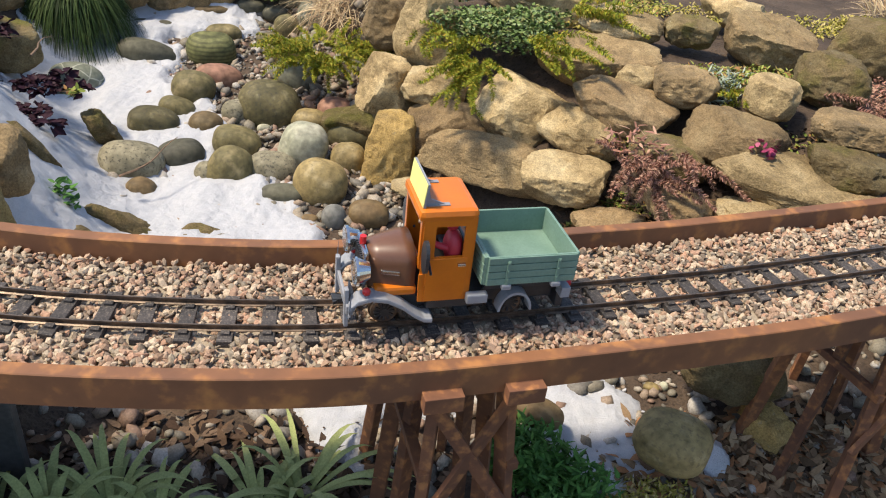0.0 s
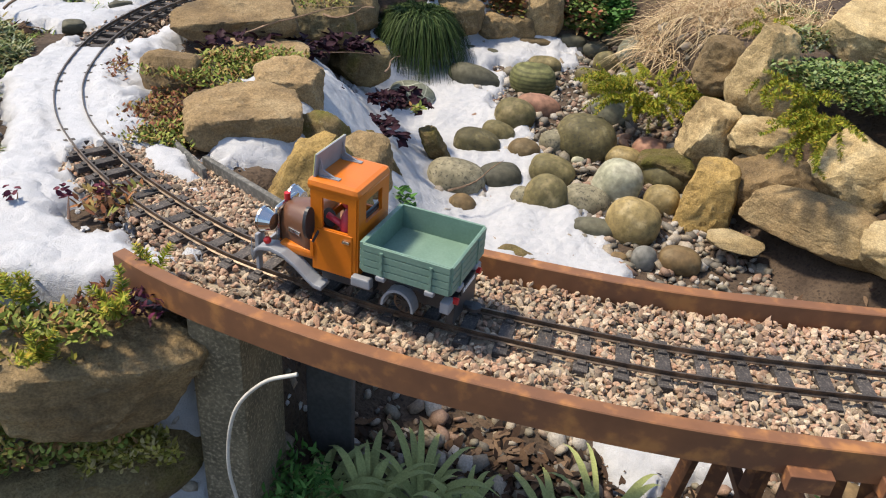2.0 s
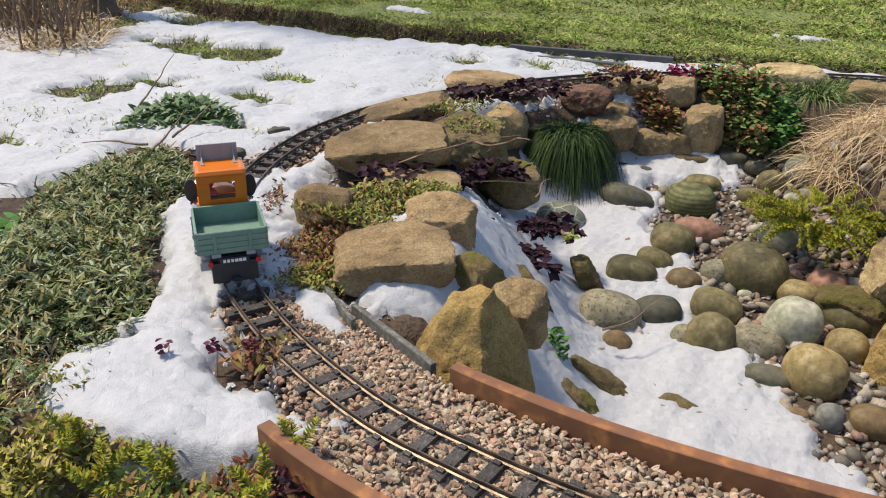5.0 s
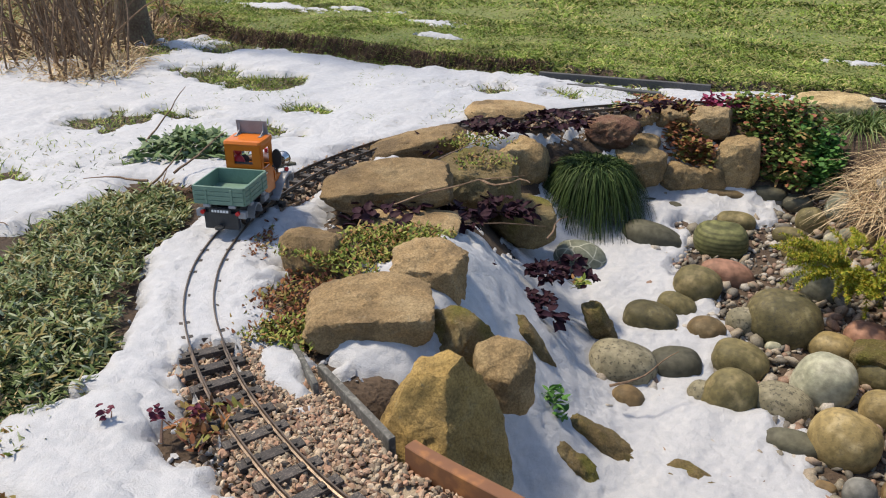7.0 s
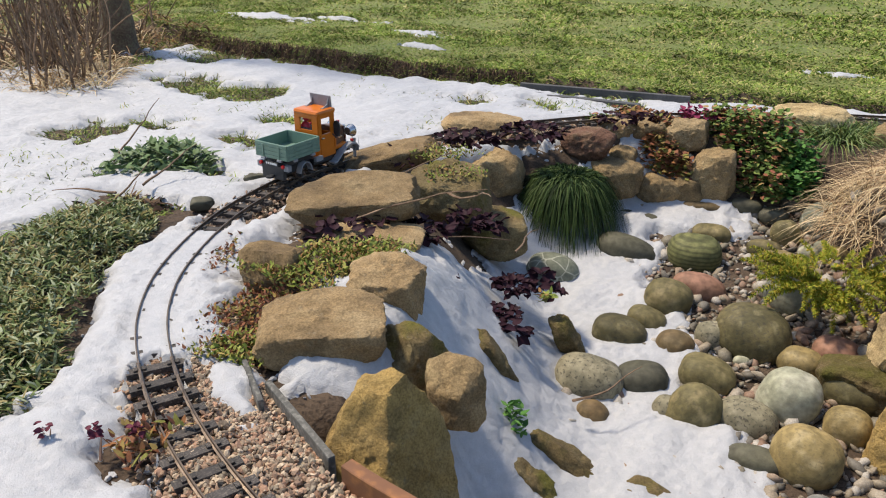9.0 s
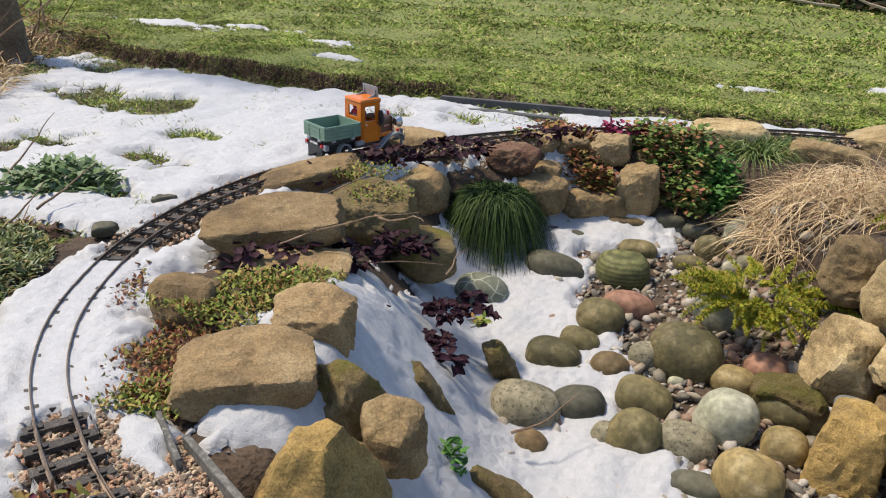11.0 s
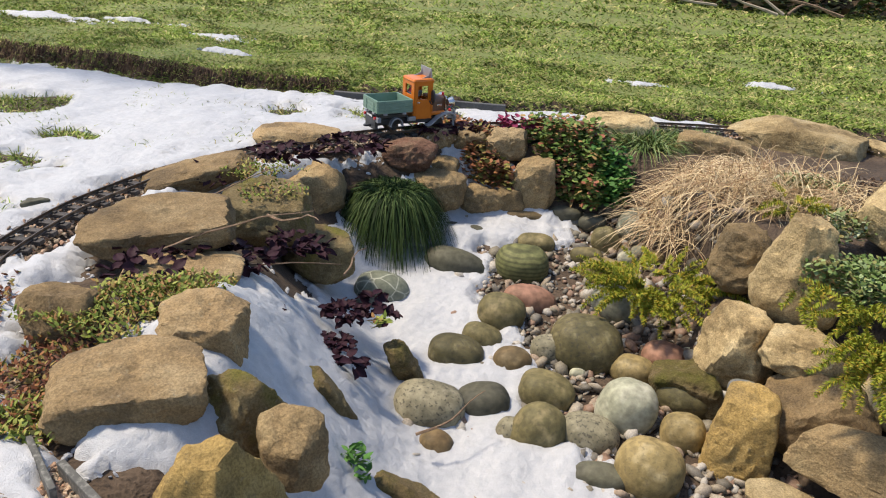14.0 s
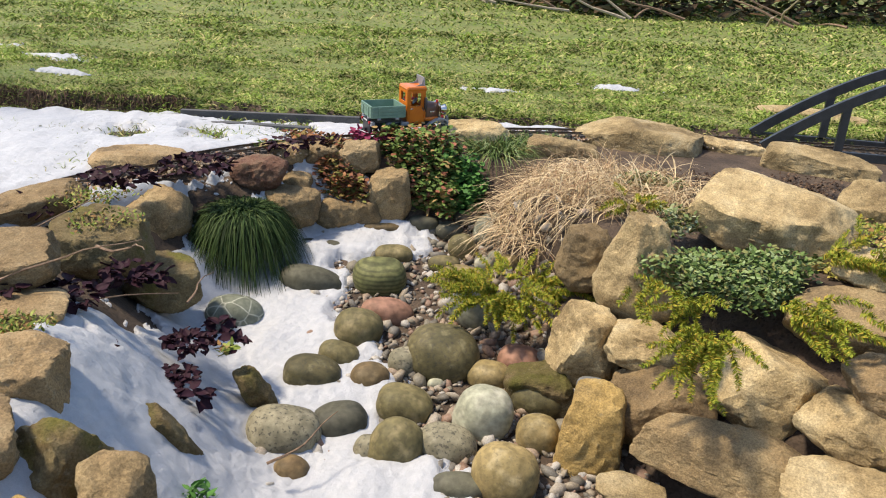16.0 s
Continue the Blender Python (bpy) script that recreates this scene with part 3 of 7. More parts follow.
    for sgn in (-1, 1):
        bm = box(bmesh.new(), 0.014, 0.016, 0.014, pose(-0.136, sgn * 0.043, 0.043), 0.001)
        part("rear_block", bm, GREY, truck)
        bm = tube(bmesh.new(), 0.0042, 0.006, pose(-0.145, sgn * 0.036, 0.047, 0, 90, 0), 12)
        part("tail_lamp", bm, RED, truck, "red tail lamp")
        arc = [(math.cos(radians(a)) * 0.026 - 0.062, math.sin(radians(a)) * 0.026 + 0.02) for a in range(0, 181, 15)]
        inn = [(math.cos(radians(a)) * 0.0225 - 0.062, math.sin(radians(a)) * 0.0225 + 0.02) for a in range(180, -1, -15)]
        bm = prism(bmesh.new(), arc + inn, sgn * 0.032, sgn * 0.048)
        part("rear_mudguard", bm, GREY, truck, "grey arched rear mudguard")
        bm = box(bmesh.new(), 0.02, 0.01, 0.012, pose(-0.008, sgn * 0.043, 0.040), 0.002)
        part("tank", bm, GREY, truck)
    # driver doll: one plain mesh
    bm = bmesh.new()
    bmesh.ops.create_uvsphere(bm, u_segments=16, v_segments=10, radius=0.014, matrix=pose(0.02, 0.02, 0.098) @ Matrix.Diagonal((0.9, 1.1, 1.5, 1)))
    bmesh.ops.create_uvsphere(bm, u_segments=16, v_segments=10, radius=0.0085, matrix=pose(0.023, 0.02, 0.126))
    tube(bm, 0.004, 0.034, pose(0.034, 0.027, 0.1, 0, 70, 0), 10)
    part("driver_doll", bm, SKIN, truck, "small red doll", True)
    bm = tube(bmesh.new(), 0.012, 0.002, pose(0.052, 0.02, 0.098, 0, -55, 0), 20)
    part("steering_wheel", bm, BLACK, truck)
    # wheels
    wheels = []
    for x in (0.091, -0.059):
        for sgn in (-1, 1):
            wheel = new("wheel")
            wheel.parent = truck
            wheel.matrix_basis = pose(x, sgn * 0.021, 0.0155)
            bm = tube(bmesh.new(), 0.0155, 0.006, pose(0, 0, 0, 90), 28)
            tube(bm, 0.0175, 0.0015, pose(0, -sgn * 0.003, 0, 90), 28)
            part("tyre", bm, RAIL, wheel)
            bm = bmesh.new()
            for k in range(6):
                box(bm, 0.024, 0.003, 0.0026, pose(0, sgn * 0.0035, 0) @ Matrix.Rotation(radians(30 * k), 4, "Y"))
            tube(bm, 0.005, 0.008, pose(0, sgn * 0.002, 0, 90), 12)
            part("spokes", bm, BLACK, wheel)
            wheels.append((wheel, x, sgn))
    # the body's lengths, set along x
    for ob in truck.children_recursive:
        if ob.type == "MESH" and ob.parent.name.split(".")[0] != "wheel":
            co = np.empty(len(ob.data.vertices) * 3)
            ob.data.vertices.foreach_get("co", co)
            co = co.reshape(-1, 3)
            co[:, 0] = np.interp(co[:, 0], [-0.2, -0.142, -0.009, 0.0, 0.066, 0.16], [-0.178, -0.122, -0.016, 0.0, 0.057, 0.147])
            ob.data.vertices.foreach_set("co", co.ravel())
            ob.data.update()
    return truck, wheels


TRUCK, WHEELS = build_truck()
RUN = [(0, 2.799), (0.5, 2.939), (1, 3.081), (1.5, 3.210), (2, 3.329), (2.5, 3.458), (3, 3.589), (3.5, 3.723), (4, 3.851), (6.5, 4.363), (7, 4.473), (7.5, 4.573), (8, 4.668), (8.5, 4.765), (9, 4.868), (11.5, 5.410), (12, 5.506), (12.5, 5.572), (13, 5.648), (13.5, 5.734), (14, 5.831), (14.5, 5.932), (15, 6.033), (15.5, 6.154), (16, 6.310)]


def run_at(t):
    """Metres along the track at t seconds, gliding through the rows of RUN."""
    T, S = [r[0] for r in RUN], [r[1] for r in RUN]
    i = max(0, min(len(T) - 2, int(np.searchsorted(T, t, "right")) - 1))

    def slope(k):
        a, b = max(0, k - 1), min(len(T) - 1, k + 1)
        return (S[b] - S[a]) / (T[b] - T[a])
    h = T[i + 1] - T[i]
    u = (t - T[i]) / h
    return ((2 * u ** 3 - 3 * u * u + 1) * S[i] + (u ** 3 - 2 * u * u + u) * h * slope(i) + (3 * u * u - 2 * u ** 3) * S[i + 1] + (u ** 3 - u * u) * h * slope(i + 1))


def motions():
    rows = []
    for k in range(65):
        t = k * 0.25
        s = run_at(t)
        a, b = on_track(s + 0.091)[0], on_track(s - 0.059)[0]
        head = math.degrees(math.atan2(a[1] - b[1], a[0] - b[0]))
        mid = b + (a - b) * (0.059 / 0.150)
        rows.append((t, pose(mid[0], mid[1], 0.0, 0, 0, head)))
    walk(TRUCK, rows)
    spin = []
    n = 320
    for k in range(n + 1):
        t = 16.0 * k / n
        spin.append((t, math.degrees((run_at(t) - run_at(0)) / 0.0155)))
    for wheel, x, sgn in WHEELS:
        walk(wheel, [(t, pose(x, sgn * 0.021, 0.0155) @ Matrix.Rotation(radians(a), 4, "Y")) for t, a in spin])


# ---- stones ----
def rock_mat(name, c1, c2, c3, scale=9.0):
    """Broken sandstone: broad drifts of three colours, fine sand grain, dark pits and sparse lichen, with relief at three scales."""
    m = bpy.data.materials.new(name)
    m.use_nodes = True
    N, K = m.node_tree.nodes, m.node_tree.links.new
    bs = N["Principled BSDF"]
    co = N.new("ShaderNodeTexCoord").outputs["Object"]
    shift = N.new("ShaderNodeVectorMath")
    K(co, shift.inputs[0])
    own = N.new("ShaderNodeObjectInfo").outputs["Random"]
    scaled = N.new("ShaderNodeVectorMath")
    scaled.operation = "SCALE"
    scaled.inputs[0].default_value = (31.0, 17.0, 23.0)
    K(own, scaled.inputs["Scale"])
    K(scaled.outputs[0], shift.inputs[1])

    def field(sc, detail, rough=0.6):
        n = N.new("ShaderNodeTexNoise")
        n.inputs["Scale"].default_value, n.inputs["Detail"].default_value, n.inputs["Roughness"].default_value = sc, detail, rough
        K(shift.outputs[0], n.inputs["Vector"])
        return n.outputs["Fac"]

    def span(value, a, b, lo, hi):
        r = N.new("ShaderNodeMapRange")
        for key, v in zip(("From Min", "From Max", "To Min", "To Max"), (a, b, lo, hi)):
            r.inputs[key].default_value = v
        K(value, r.inputs["Value"])
        return r.outputs["Result"]

    def times(a, b):
        x = N.new("ShaderNodeMath")
        x.operation = "MULTIPLY"
        K(a, x.inputs[0])
        K(b, x.inputs[1])
        return x.outputs[0]
    broad, mid, fine = field(scale, 5), field(scale * 5, 8, 0.7), field(scale * 32, 5, 0.7)
    ramp = N.new("ShaderNodeValToRGB")
    el = ramp.color_ramp.elements
    el.new(0.5)
    for e, p, c in zip(el, (0.34, 0.5, 0.66), (c2, c1, c3)):
        e.position, e.color = p, (*c, 1)
    K(broad, ramp.inputs["Fac"])
    lichen = N.new("ShaderNodeMix")
    lichen.data_type = "RGBA"
    lichen.inputs["B"].default_value = (0.3, 0.27, 0.19, 1)
    K(ramp.outputs["Color"], lichen.inputs["A"])
    K(span(field(scale * 11, 4, 0.65), 0.61, 0.72, 0.0, 0.45), lichen.inputs["Factor"])
    hv = N.new("ShaderNodeHueSaturation")
    K(lichen.outputs["Result"], hv.inputs["Color"])
    value = times(span(mid, 0.3, 0.7, 0.72, 1.26), span(fine, 0.36, 0.62, 0.66, 1.18))
    K(times(value, span(own, 0, 1, 0.8, 1.2)), hv.inputs["Value"])
    K(hv.outputs["Color"], bs.inputs["Base Color"])
    bs.inputs["Roughness"].default_value = 0.93
    bs.inputs["Specular IOR Level"].default_value = 0.25
    add = N.new("ShaderNodeMath")
    add.operation = "MULTIPLY_ADD"
    add.inputs[1].default_value = 0.16
    K(fine, add.inputs[0])
    K(mid, add.inputs[2])
    bp = N.new("ShaderNodeBump")
    bp.inputs["Strength"].default_value, bp.inputs["Distance"].default_value = 1.0, 0.01
    K(add.outputs[0], bp.inputs["Height"])
    K(bp.outputs["Normal"], bs.inputs["Normal"])
    return m


SANDSTONE = rock_mat("tan sandstone", (0.42, 0.315, 0.16), (0.23, 0.165, 0.08), (0.5, 0.4, 0.23))
GOLDSTONE = rock_mat("golden sandstone", (0.43, 0.29, 0.1), (0.28, 0.195, 0.08), (0.42, 0.305, 0.13))
DARKSTONE = rock_mat("brown sandstone", (0.27, 0.19, 0.095), (0.15, 0.11, 0.06), (0.32, 0.24, 0.125))
UMBERSTONE = rock_mat("umber sandstone", (0.29, 0.2, 0.1), (0.17, 0.12, 0.065), (0.34, 0.25, 0.135))
MOSS_ROCK = rock_mat("mossy sandstone", (0.16, 0.117, 0.055), (0.125, 0.115, 0.025), (0.2, 0.16, 0.08))
REDSTONE = rock_mat("reddish stone", (0.157, 0.081, 0.053), (0.118, 0.074, 0.047), (0.220, 0.148, 0.093))
SLATEROCK = rock_mat("lichened grey stone", (0.141, 0.126, 0.093), (0.094, 0.081, 0.056), (0.235, 0.207, 0.149))


def cob_mat(name, c1, c2, c3=None, scale=11.0, speckle=0.0, bands=0.0, veins=0.0):
    """A water-worn pebble: broad drifts of two colours, faint grain; some have dark specks, bedding bands or pale veins."""
    m = bpy.data.materials.new(name)
    m.use_nodes = True
    N, K = m.node_tree.nodes, m.node_tree.links.new
    bs = N["Principled BSDF"]
    own = N.new("ShaderNodeObjectInfo").outputs["Random"]
    shift = N.new("ShaderNodeVectorMath")
    shift.operation = "MULTIPLY_ADD"
    K(N.new("ShaderNodeTexCoord").outputs["Object"], shift.inputs[0])
    shift.inputs[1].default_value = (1, 1, 1)
    K(own, shift.inputs[2])

    def field(sc, detail):
        n = N.new("ShaderNodeTexNoise")
        n.inputs["Scale"].default_value, n.inputs["Detail"].default_value = sc, detail
        K(shift.outputs[0], n.inputs["Vector"])
        return n.outputs["Fac"]

    def span(value, a, b, lo, hi):
        r = N.new("ShaderNodeMapRange")
        for key, v in zip(("From Min", "From Max", "To Min", "To Max"), (a, b, lo, hi)):
            r.inputs[key].default_value = v
        K(value, r.inputs["Value"])
        return r.outputs["Result"]

    def blend(a, colour, factor):
        x = N.new("ShaderNodeMix")
        x.data_type = "RGBA"
        x.inputs["B"].default_value = (*colour, 1)
        if isinstance(a, tuple):
            x.inputs["A"].default_value = (*a, 1)
        else:
            K(a, x.inputs["A"])
        K(factor, x.inputs["Factor"])
        return x.outputs["Result"]
    out = blend(c1, c2, span(field(scale, 5), 0.36, 0.64, 0, 1))
    if c3:
        out = blend(out, c3, span(field(scale * 2.3, 6), 0.54, 0.7, 0, 0.8))
    if speckle:
        out = blend(out, (0.05, 0.045, 0.035), span(field(150, 3), 0.56, 0.64, 0, speckle))
    if bands:
        w = N.new("ShaderNodeTexWave")
        w.bands_direction = "Z"
        w.inputs["Scale"].default_value, w.inputs["Distortion"].default_value, w.inputs["Detail"].default_value = 28, 2.5, 3
        K(shift.outputs[0], w.inputs["Vector"])
        out = blend(out, tuple(0.45 * c for c in c2), span(w.outputs["Fac"], 0.3, 0.9, 0, bands))
    if veins:
        w = N.new("ShaderNodeTexVoronoi")
        w.feature = "DISTANCE_TO_EDGE"
        w.inputs["Scale"].default_value = 26
        K(shift.outputs[0], w.inputs["Vector"])
        out = blend(out, (0.42, 0.42, 0.34), span(w.outputs["Distance"], 0.0, 0.06, veins, 0))
    grain = field(260, 4)
    hv = N.new("ShaderNodeHueSaturation")
    K(out, hv.inputs["Color"])
    mul = N.new("ShaderNodeMath")
    mul.operation = "MULTIPLY"
    K(span(field(70, 6), 0.3, 0.7, 0.68, 1.32), mul.inputs[0])
    K(span(own, 0, 1, 0.8, 1.2), mul.inputs[1])
    K(mul.outputs[0], hv.inputs["Value"])
    K(hv.outputs["Color"], bs.inputs["Base Color"])
    bs.inputs["Roughness"].default_value = 0.68
    bs.inputs["Specular IOR Level"].default_value = 0.3
    bp = N.new("ShaderNodeBump")
    bp.inputs["Strength"].default_value, bp.inputs["Distance"].default_value = 0.35, 0.002
    K(grain, bp.inputs["Height"])
    K(bp.outputs["Normal"], bs.inputs["Normal"])
    return m


VEIN = cob_mat("grey-green veined pebble", (0.12, 0.13, 0.095), (0.155, 0.165, 0.12), veins=0.8)
SLATE = cob_mat("slate-grey pebble", (0.06, 0.058, 0.042), (0.09, 0.085, 0.055))
OLIVE = cob_mat("olive pebble", (0.165, 0.135, 0.058), (0.095, 0.082, 0.036), (0.235, 0.19, 0.095), 13, 0.25)
BANDED = cob_mat("banded green pebble", (0.16, 0.16, 0.06), (0.12, 0.125, 0.05), bands=0.7)
UMBER = cob_mat("umber pebble", (0.165, 0.108, 0.05), (0.105, 0.076, 0.036), (0.2, 0.15, 0.08))
ROSE = cob_mat("rose pebble", (0.31, 0.165, 0.11), (0.23, 0.125, 0.08))
MOSSY = cob_mat("mossy pebble", (0.115, 0.095, 0.042), (0.07, 0.062, 0.028), (0.19, 0.165, 0.085), 16, 0.5)
SPECK = cob_mat("speckled granite pebble", (0.22, 0.195, 0.125), (0.155, 0.14, 0.09), (0.27, 0.24, 0.165), 16, 0.75)
PALE = cob_mat("pale pebble", (0.36, 0.35, 0.255), (0.27, 0.27, 0.19), (0.42, 0.4, 0.31), bands=0.1)
SAND = cob_mat("sandy pebble", (0.27, 0.2, 0.085), (0.19, 0.145, 0.06), (0.32, 0.26, 0.14), 12, 0.3)
BLUEGREY = cob_mat("blue-grey pebble", (0.18, 0.178, 0.16), (0.13, 0.13, 0.118), (0.25, 0.24, 0.21))

ROUND_WORDS = {"grey-green veined pebble": "grey-green cobble with pale veins in the stream bed", "slate-grey pebble": "smooth slate-grey cobble in the stream bed",
               "banded green pebble": "green cobble with fine bedding bands in the stream bed", "olive pebble": "smooth olive-brown cobble in the stream bed", "umber pebble": "rounded umber-brown cobble in the stream bed",
               "rose pebble": "smooth rose-pink cobble in the stream bed", "mossy pebble": "dark cobble filmed with moss in the stream bed",
               "speckled granite pebble": "speckled grey granite cobble in the stream bed", "pale pebble": "pale cream cobble in the stream bed",
               "sandy pebble": "sandy yellow-brown cobble in the stream bed", "blue-grey pebble": "small blue-grey stone lodged between larger rocks"}
ROCK_WORDS = {"tan sandstone": "rough angular tan sandstone rock of the rockery", "golden sandstone": "golden sandstone block with sharp facets",
              "brown sandstone": "dark brown angular sandstone rock of the rockery", "umber sandstone": "flat umber sandstone slab bedded in the bank",
              "mossy sandstone": "brown sandstone rock with green moss", "reddish stone": "reddish rounded rock under the track",
              "lichened grey stone": "grey stone spotted with pale lichen"}


def ball(n):
    bm = bmesh.new()
    bmesh.ops.create_icosphere(bm, subdivisions=n, radius=1)
    v = np.array([x.co[:] for x in bm.verts])
    f = [[x.index for x in fc.verts] for fc in bm.faces]
    bm.free()
    return v, f


BALL4, BALL5 = ball(4), ball(5)
STONES = [0]


def rough_noise(v, scale, seed):
    o = Vector((seed * 7.3, seed * 3.1, seed * 1.7))
    return np.array([noise.fractal(Vector(p) * scale + o, 0.9, 2.1, 4) for p in v.tolist()])


def set_stone(name, v, f, x, y, z, az, ang, material, smooth_it, words, category, group):
    me = mesh_of(name, v, f)
    ob = whole(name, me, material, None, "", smooth_it)
    if name == "boulder":
        me.set_sharp_from_angle(angle=radians(32))
    ob.matrix_basis = pose(x, y, z, 0, 0, az) @ Matrix.Rotation(radians(ang), 4, "Y")
    return tagged(ob, words, category, group)


def cobble(x, y, z, rx, ry, rz, az, ang, material):
    """A water-worn stone: half-sizes along its own axes, azimuth, lean."""
    STONES[0] += 1
    k = STONES[0]
    rng = np.random.default_rng(k)
    v, f = BALL4
    q = 2.0 + rng.uniform(0.1, 0.6)
    r = (np.abs(v) ** q).sum(1) ** (-1 / q)
    tilt = 1 + rng.uniform(-0.14, 0.14) * v[:, :1] + rng.uniform(-0.1, 0.1) * v[:, 1:2]
    rx, ry, rz = rx * 1.03, ry * 1.04, rz * 1.02
    w = v * r[:, None] * tilt * (1 + 0.05 * rough_noise(v, 1.1, k)[:, None])
    return set_stone("cobble", w * (rx, ry, rz), f, x, y, z, az, ang, material, True, ROUND_WORDS[material.name], "cobble", "stones of the stream bed")


def boulder(x, y, z, rx, ry, rz, az, ang, material, peak=0.0, cuts=()):
    """A broken rock with blunt edges: a block cut by random planes and by its own main faces (normal, distance), then roughened; peak narrows its top."""
    k = int(abs(x) * 517 + abs(y) * 331 + rx * 1900) % 997
    rng = np.random.default_rng(k + 100)
    v, f = BALL5 if max(rx, rz) > 0.055 else BALL4
    nrm = [(0, 0, 1), (0, 0, -1), (1, 0, 0), (-1, 0, 0), (0, -1, 0), (0, 1, 0)]
    nrm = np.array(nrm, float) + rng.normal(0, 0.2, (6, 3))
    extra = rng.normal(0, 1, (13, 3))
    extra /= np.linalg.norm(extra, axis=1)[:, None]
    nrm = np.vstack([nrm / np.linalg.norm(nrm, axis=1)[:, None], extra])
    d = np.r_[rng.uniform(0.84, 1.0, 6), rng.uniform(0.98, 1.18, 13)]
    d[1] *= 1.25
    if cuts:
        own = np.array([c[:3] for c in cuts], float)
        nrm = np.vstack([nrm, own / np.linalg.norm(own, axis=1)[:, None]])
        d = np.r_[d, [c[3] + 0.12 for c in cuts]]
    p = 240
    rx, ry, rz = rx * 1.1, ry * 1.15, rz * 1.12
    r = ((np.maximum(v @ nrm.T, 0) / d) ** p).sum(1) ** (-1 / p)
    r = (r ** -18 + 1.27 ** -18) ** (-1 / 18)
    w = v * r[:, None]
    if peak:
        w[:, :2] *= (1 - peak * np.clip((w[:, 2:] + 0.9) / 1.9, 0, 1))
    w = w * (rx, ry, rz)
    n1, n2 = rough_noise(w, 15.0, k), rough_noise(w, 70.0, k + 40)
    ridge = 1 - np.abs(rough_noise(w, 28.0, k + 80)) * 2
    out = w / np.linalg.norm(w, axis=1)[:, None]
    small = min(rx, ry, rz)
    w = w + out * np.clip(0.005 * n1 + 0.0034 * n2 + 0.0028 * ridge, -0.2 * small, 0.2 * small)[:, None]
    return set_stone("boulder", w, f, x, y, z, az, ang, material, True, ROCK_WORDS.get(material.name, "small grey stone beside the track"), "rock", "rocks of the rockery")


cobble(-0.931, 2.163, -0.277, 0.069, 0.050, 0.044, 26, 10, VEIN)
cobble(-0.927, 2.085, -0.293, 0.036, 0.029, 0.026, 27, 0, SLATE)
cobble(-0.782, 2.349, -0.257, 0.084, 0.046, 0.040, 19, 15, SLATE)
cobble(-0.623, 2.402, -0.248, 0.069, 0.058, 0.051, 14, 0, BANDED)
cobble(-0.629, 2.558, -0.245, 0.054, 0.032, 0.028, 13, 0, OLIVE)
cobble(-0.809, 2.282, -0.278, 0.032, 0.021, 0.018, 21, 0, UMBER)
cobble(-0.614, 2.148, -0.270, 0.056, 0.047, 0.050, 16, 10, OLIVE)
cobble(-0.571, 2.250, -0.266, 0.065, 0.040, 0.035, 14, 10, ROSE)
cobble(-0.623, 2.057, -0.290, 0.046, 0.035, 0.031, 17, 15, OLIVE)
cobble(-0.655, 1.974, -0.297, 0.061, 0.043, 0.038, 19, 10, MOSSY)
cobble(-0.537, 1.996, -0.296, 0.042, 0.035, 0.032, 15, 0, UMBER)
cobble(-0.479, 2.059, -0.286, 0.037, 0.031, 0.037, 12, 0, SPECK)
cobble(-0.402, 2.088, -0.270, 0.079, 0.067, 0.062, 9, 10, MOSSY)
cobble(-0.440, 1.916, -0.304, 0.058, 0.046, 0.040, 12, 15, OLIVE)
cobble(-0.283, 1.908, -0.293, 0.057, 0.049, 0.065, 5, 20, PALE)
cobble(-0.653, 1.787, -0.311, 0.073, 0.056, 0.048, 22, 12, SPECK)
cobble(-0.554, 1.845, -0.314, 0.055, 0.043, 0.037, 17, -10, SLATE)
cobble(-0.433, 1.792, -0.313, 0.052, 0.044, 0.059, 13, 20, OLIVE)
cobble(-0.343, 1.824, -0.312, 0.057, 0.043, 0.036, 8, 8, SPECK)
cobble(-0.214, 1.752, -0.305, 0.060, 0.051, 0.060, 3, 0, SAND)
cobble(-0.166, 1.879, -0.302, 0.042, 0.036, 0.042, 0, 0, SAND)
cobble(-0.282, 2.062, -0.291, 0.047, 0.038, 0.033, 5, 0, SAND)
cobble(-0.227, 2.138, -0.286, 0.049, 0.040, 0.035, 3, 10, ROSE)
cobble(-0.291, 1.720, -0.325, 0.057, 0.028, 0.024, 7, 0, SLATE)
cobble(-0.354, 2.301, -0.260, 0.059, 0.049, 0.044, 6, 25, PALE)
cobble(-0.400, 2.456, -0.249, 0.069, 0.043, 0.038, 7, 5, SAND)
cobble(-0.437, 2.635, -0.231, 0.039, 0.033, 0.045, 8, -30, OLIVE)
cobble(-0.480, 2.541, -0.250, 0.044, 0.028, 0.025, 9, 0, OLIVE)
cobble(-0.352, 2.721, -0.201, 0.070, 0.059, 0.052, 5, 0, VEIN)
cobble(-0.495, 2.728, -0.216, 0.040, 0.030, 0.026, 9, 0, SLATE)
cobble(-0.569, 2.725, -0.201, 0.047, 0.024, 0.022, 11, 0, SLATE)
cobble(-0.607, 1.697, -0.333, 0.034, 0.029, 0.030, 22, 20, UMBER)
cobble(-0.875, 2.534, -0.236, 0.048, 0.023, 0.020, 20, 0, SLATE)
cobble(-0.803, 2.543, -0.240, 0.029, 0.024, 0.024, 18, 0, SLATE)
cobble(-0.478, 1.781, -0.326, 0.031, 0.026, 0.033, 15, 0, SPECK)
cobble(-0.691, 2.679, -0.216, 0.067, 0.024, 0.021, 14, 0, UMBER)
cobble(-0.369, 2.576, -0.246, 0.027, 0.023, 0.020, 6, 0, PALE)
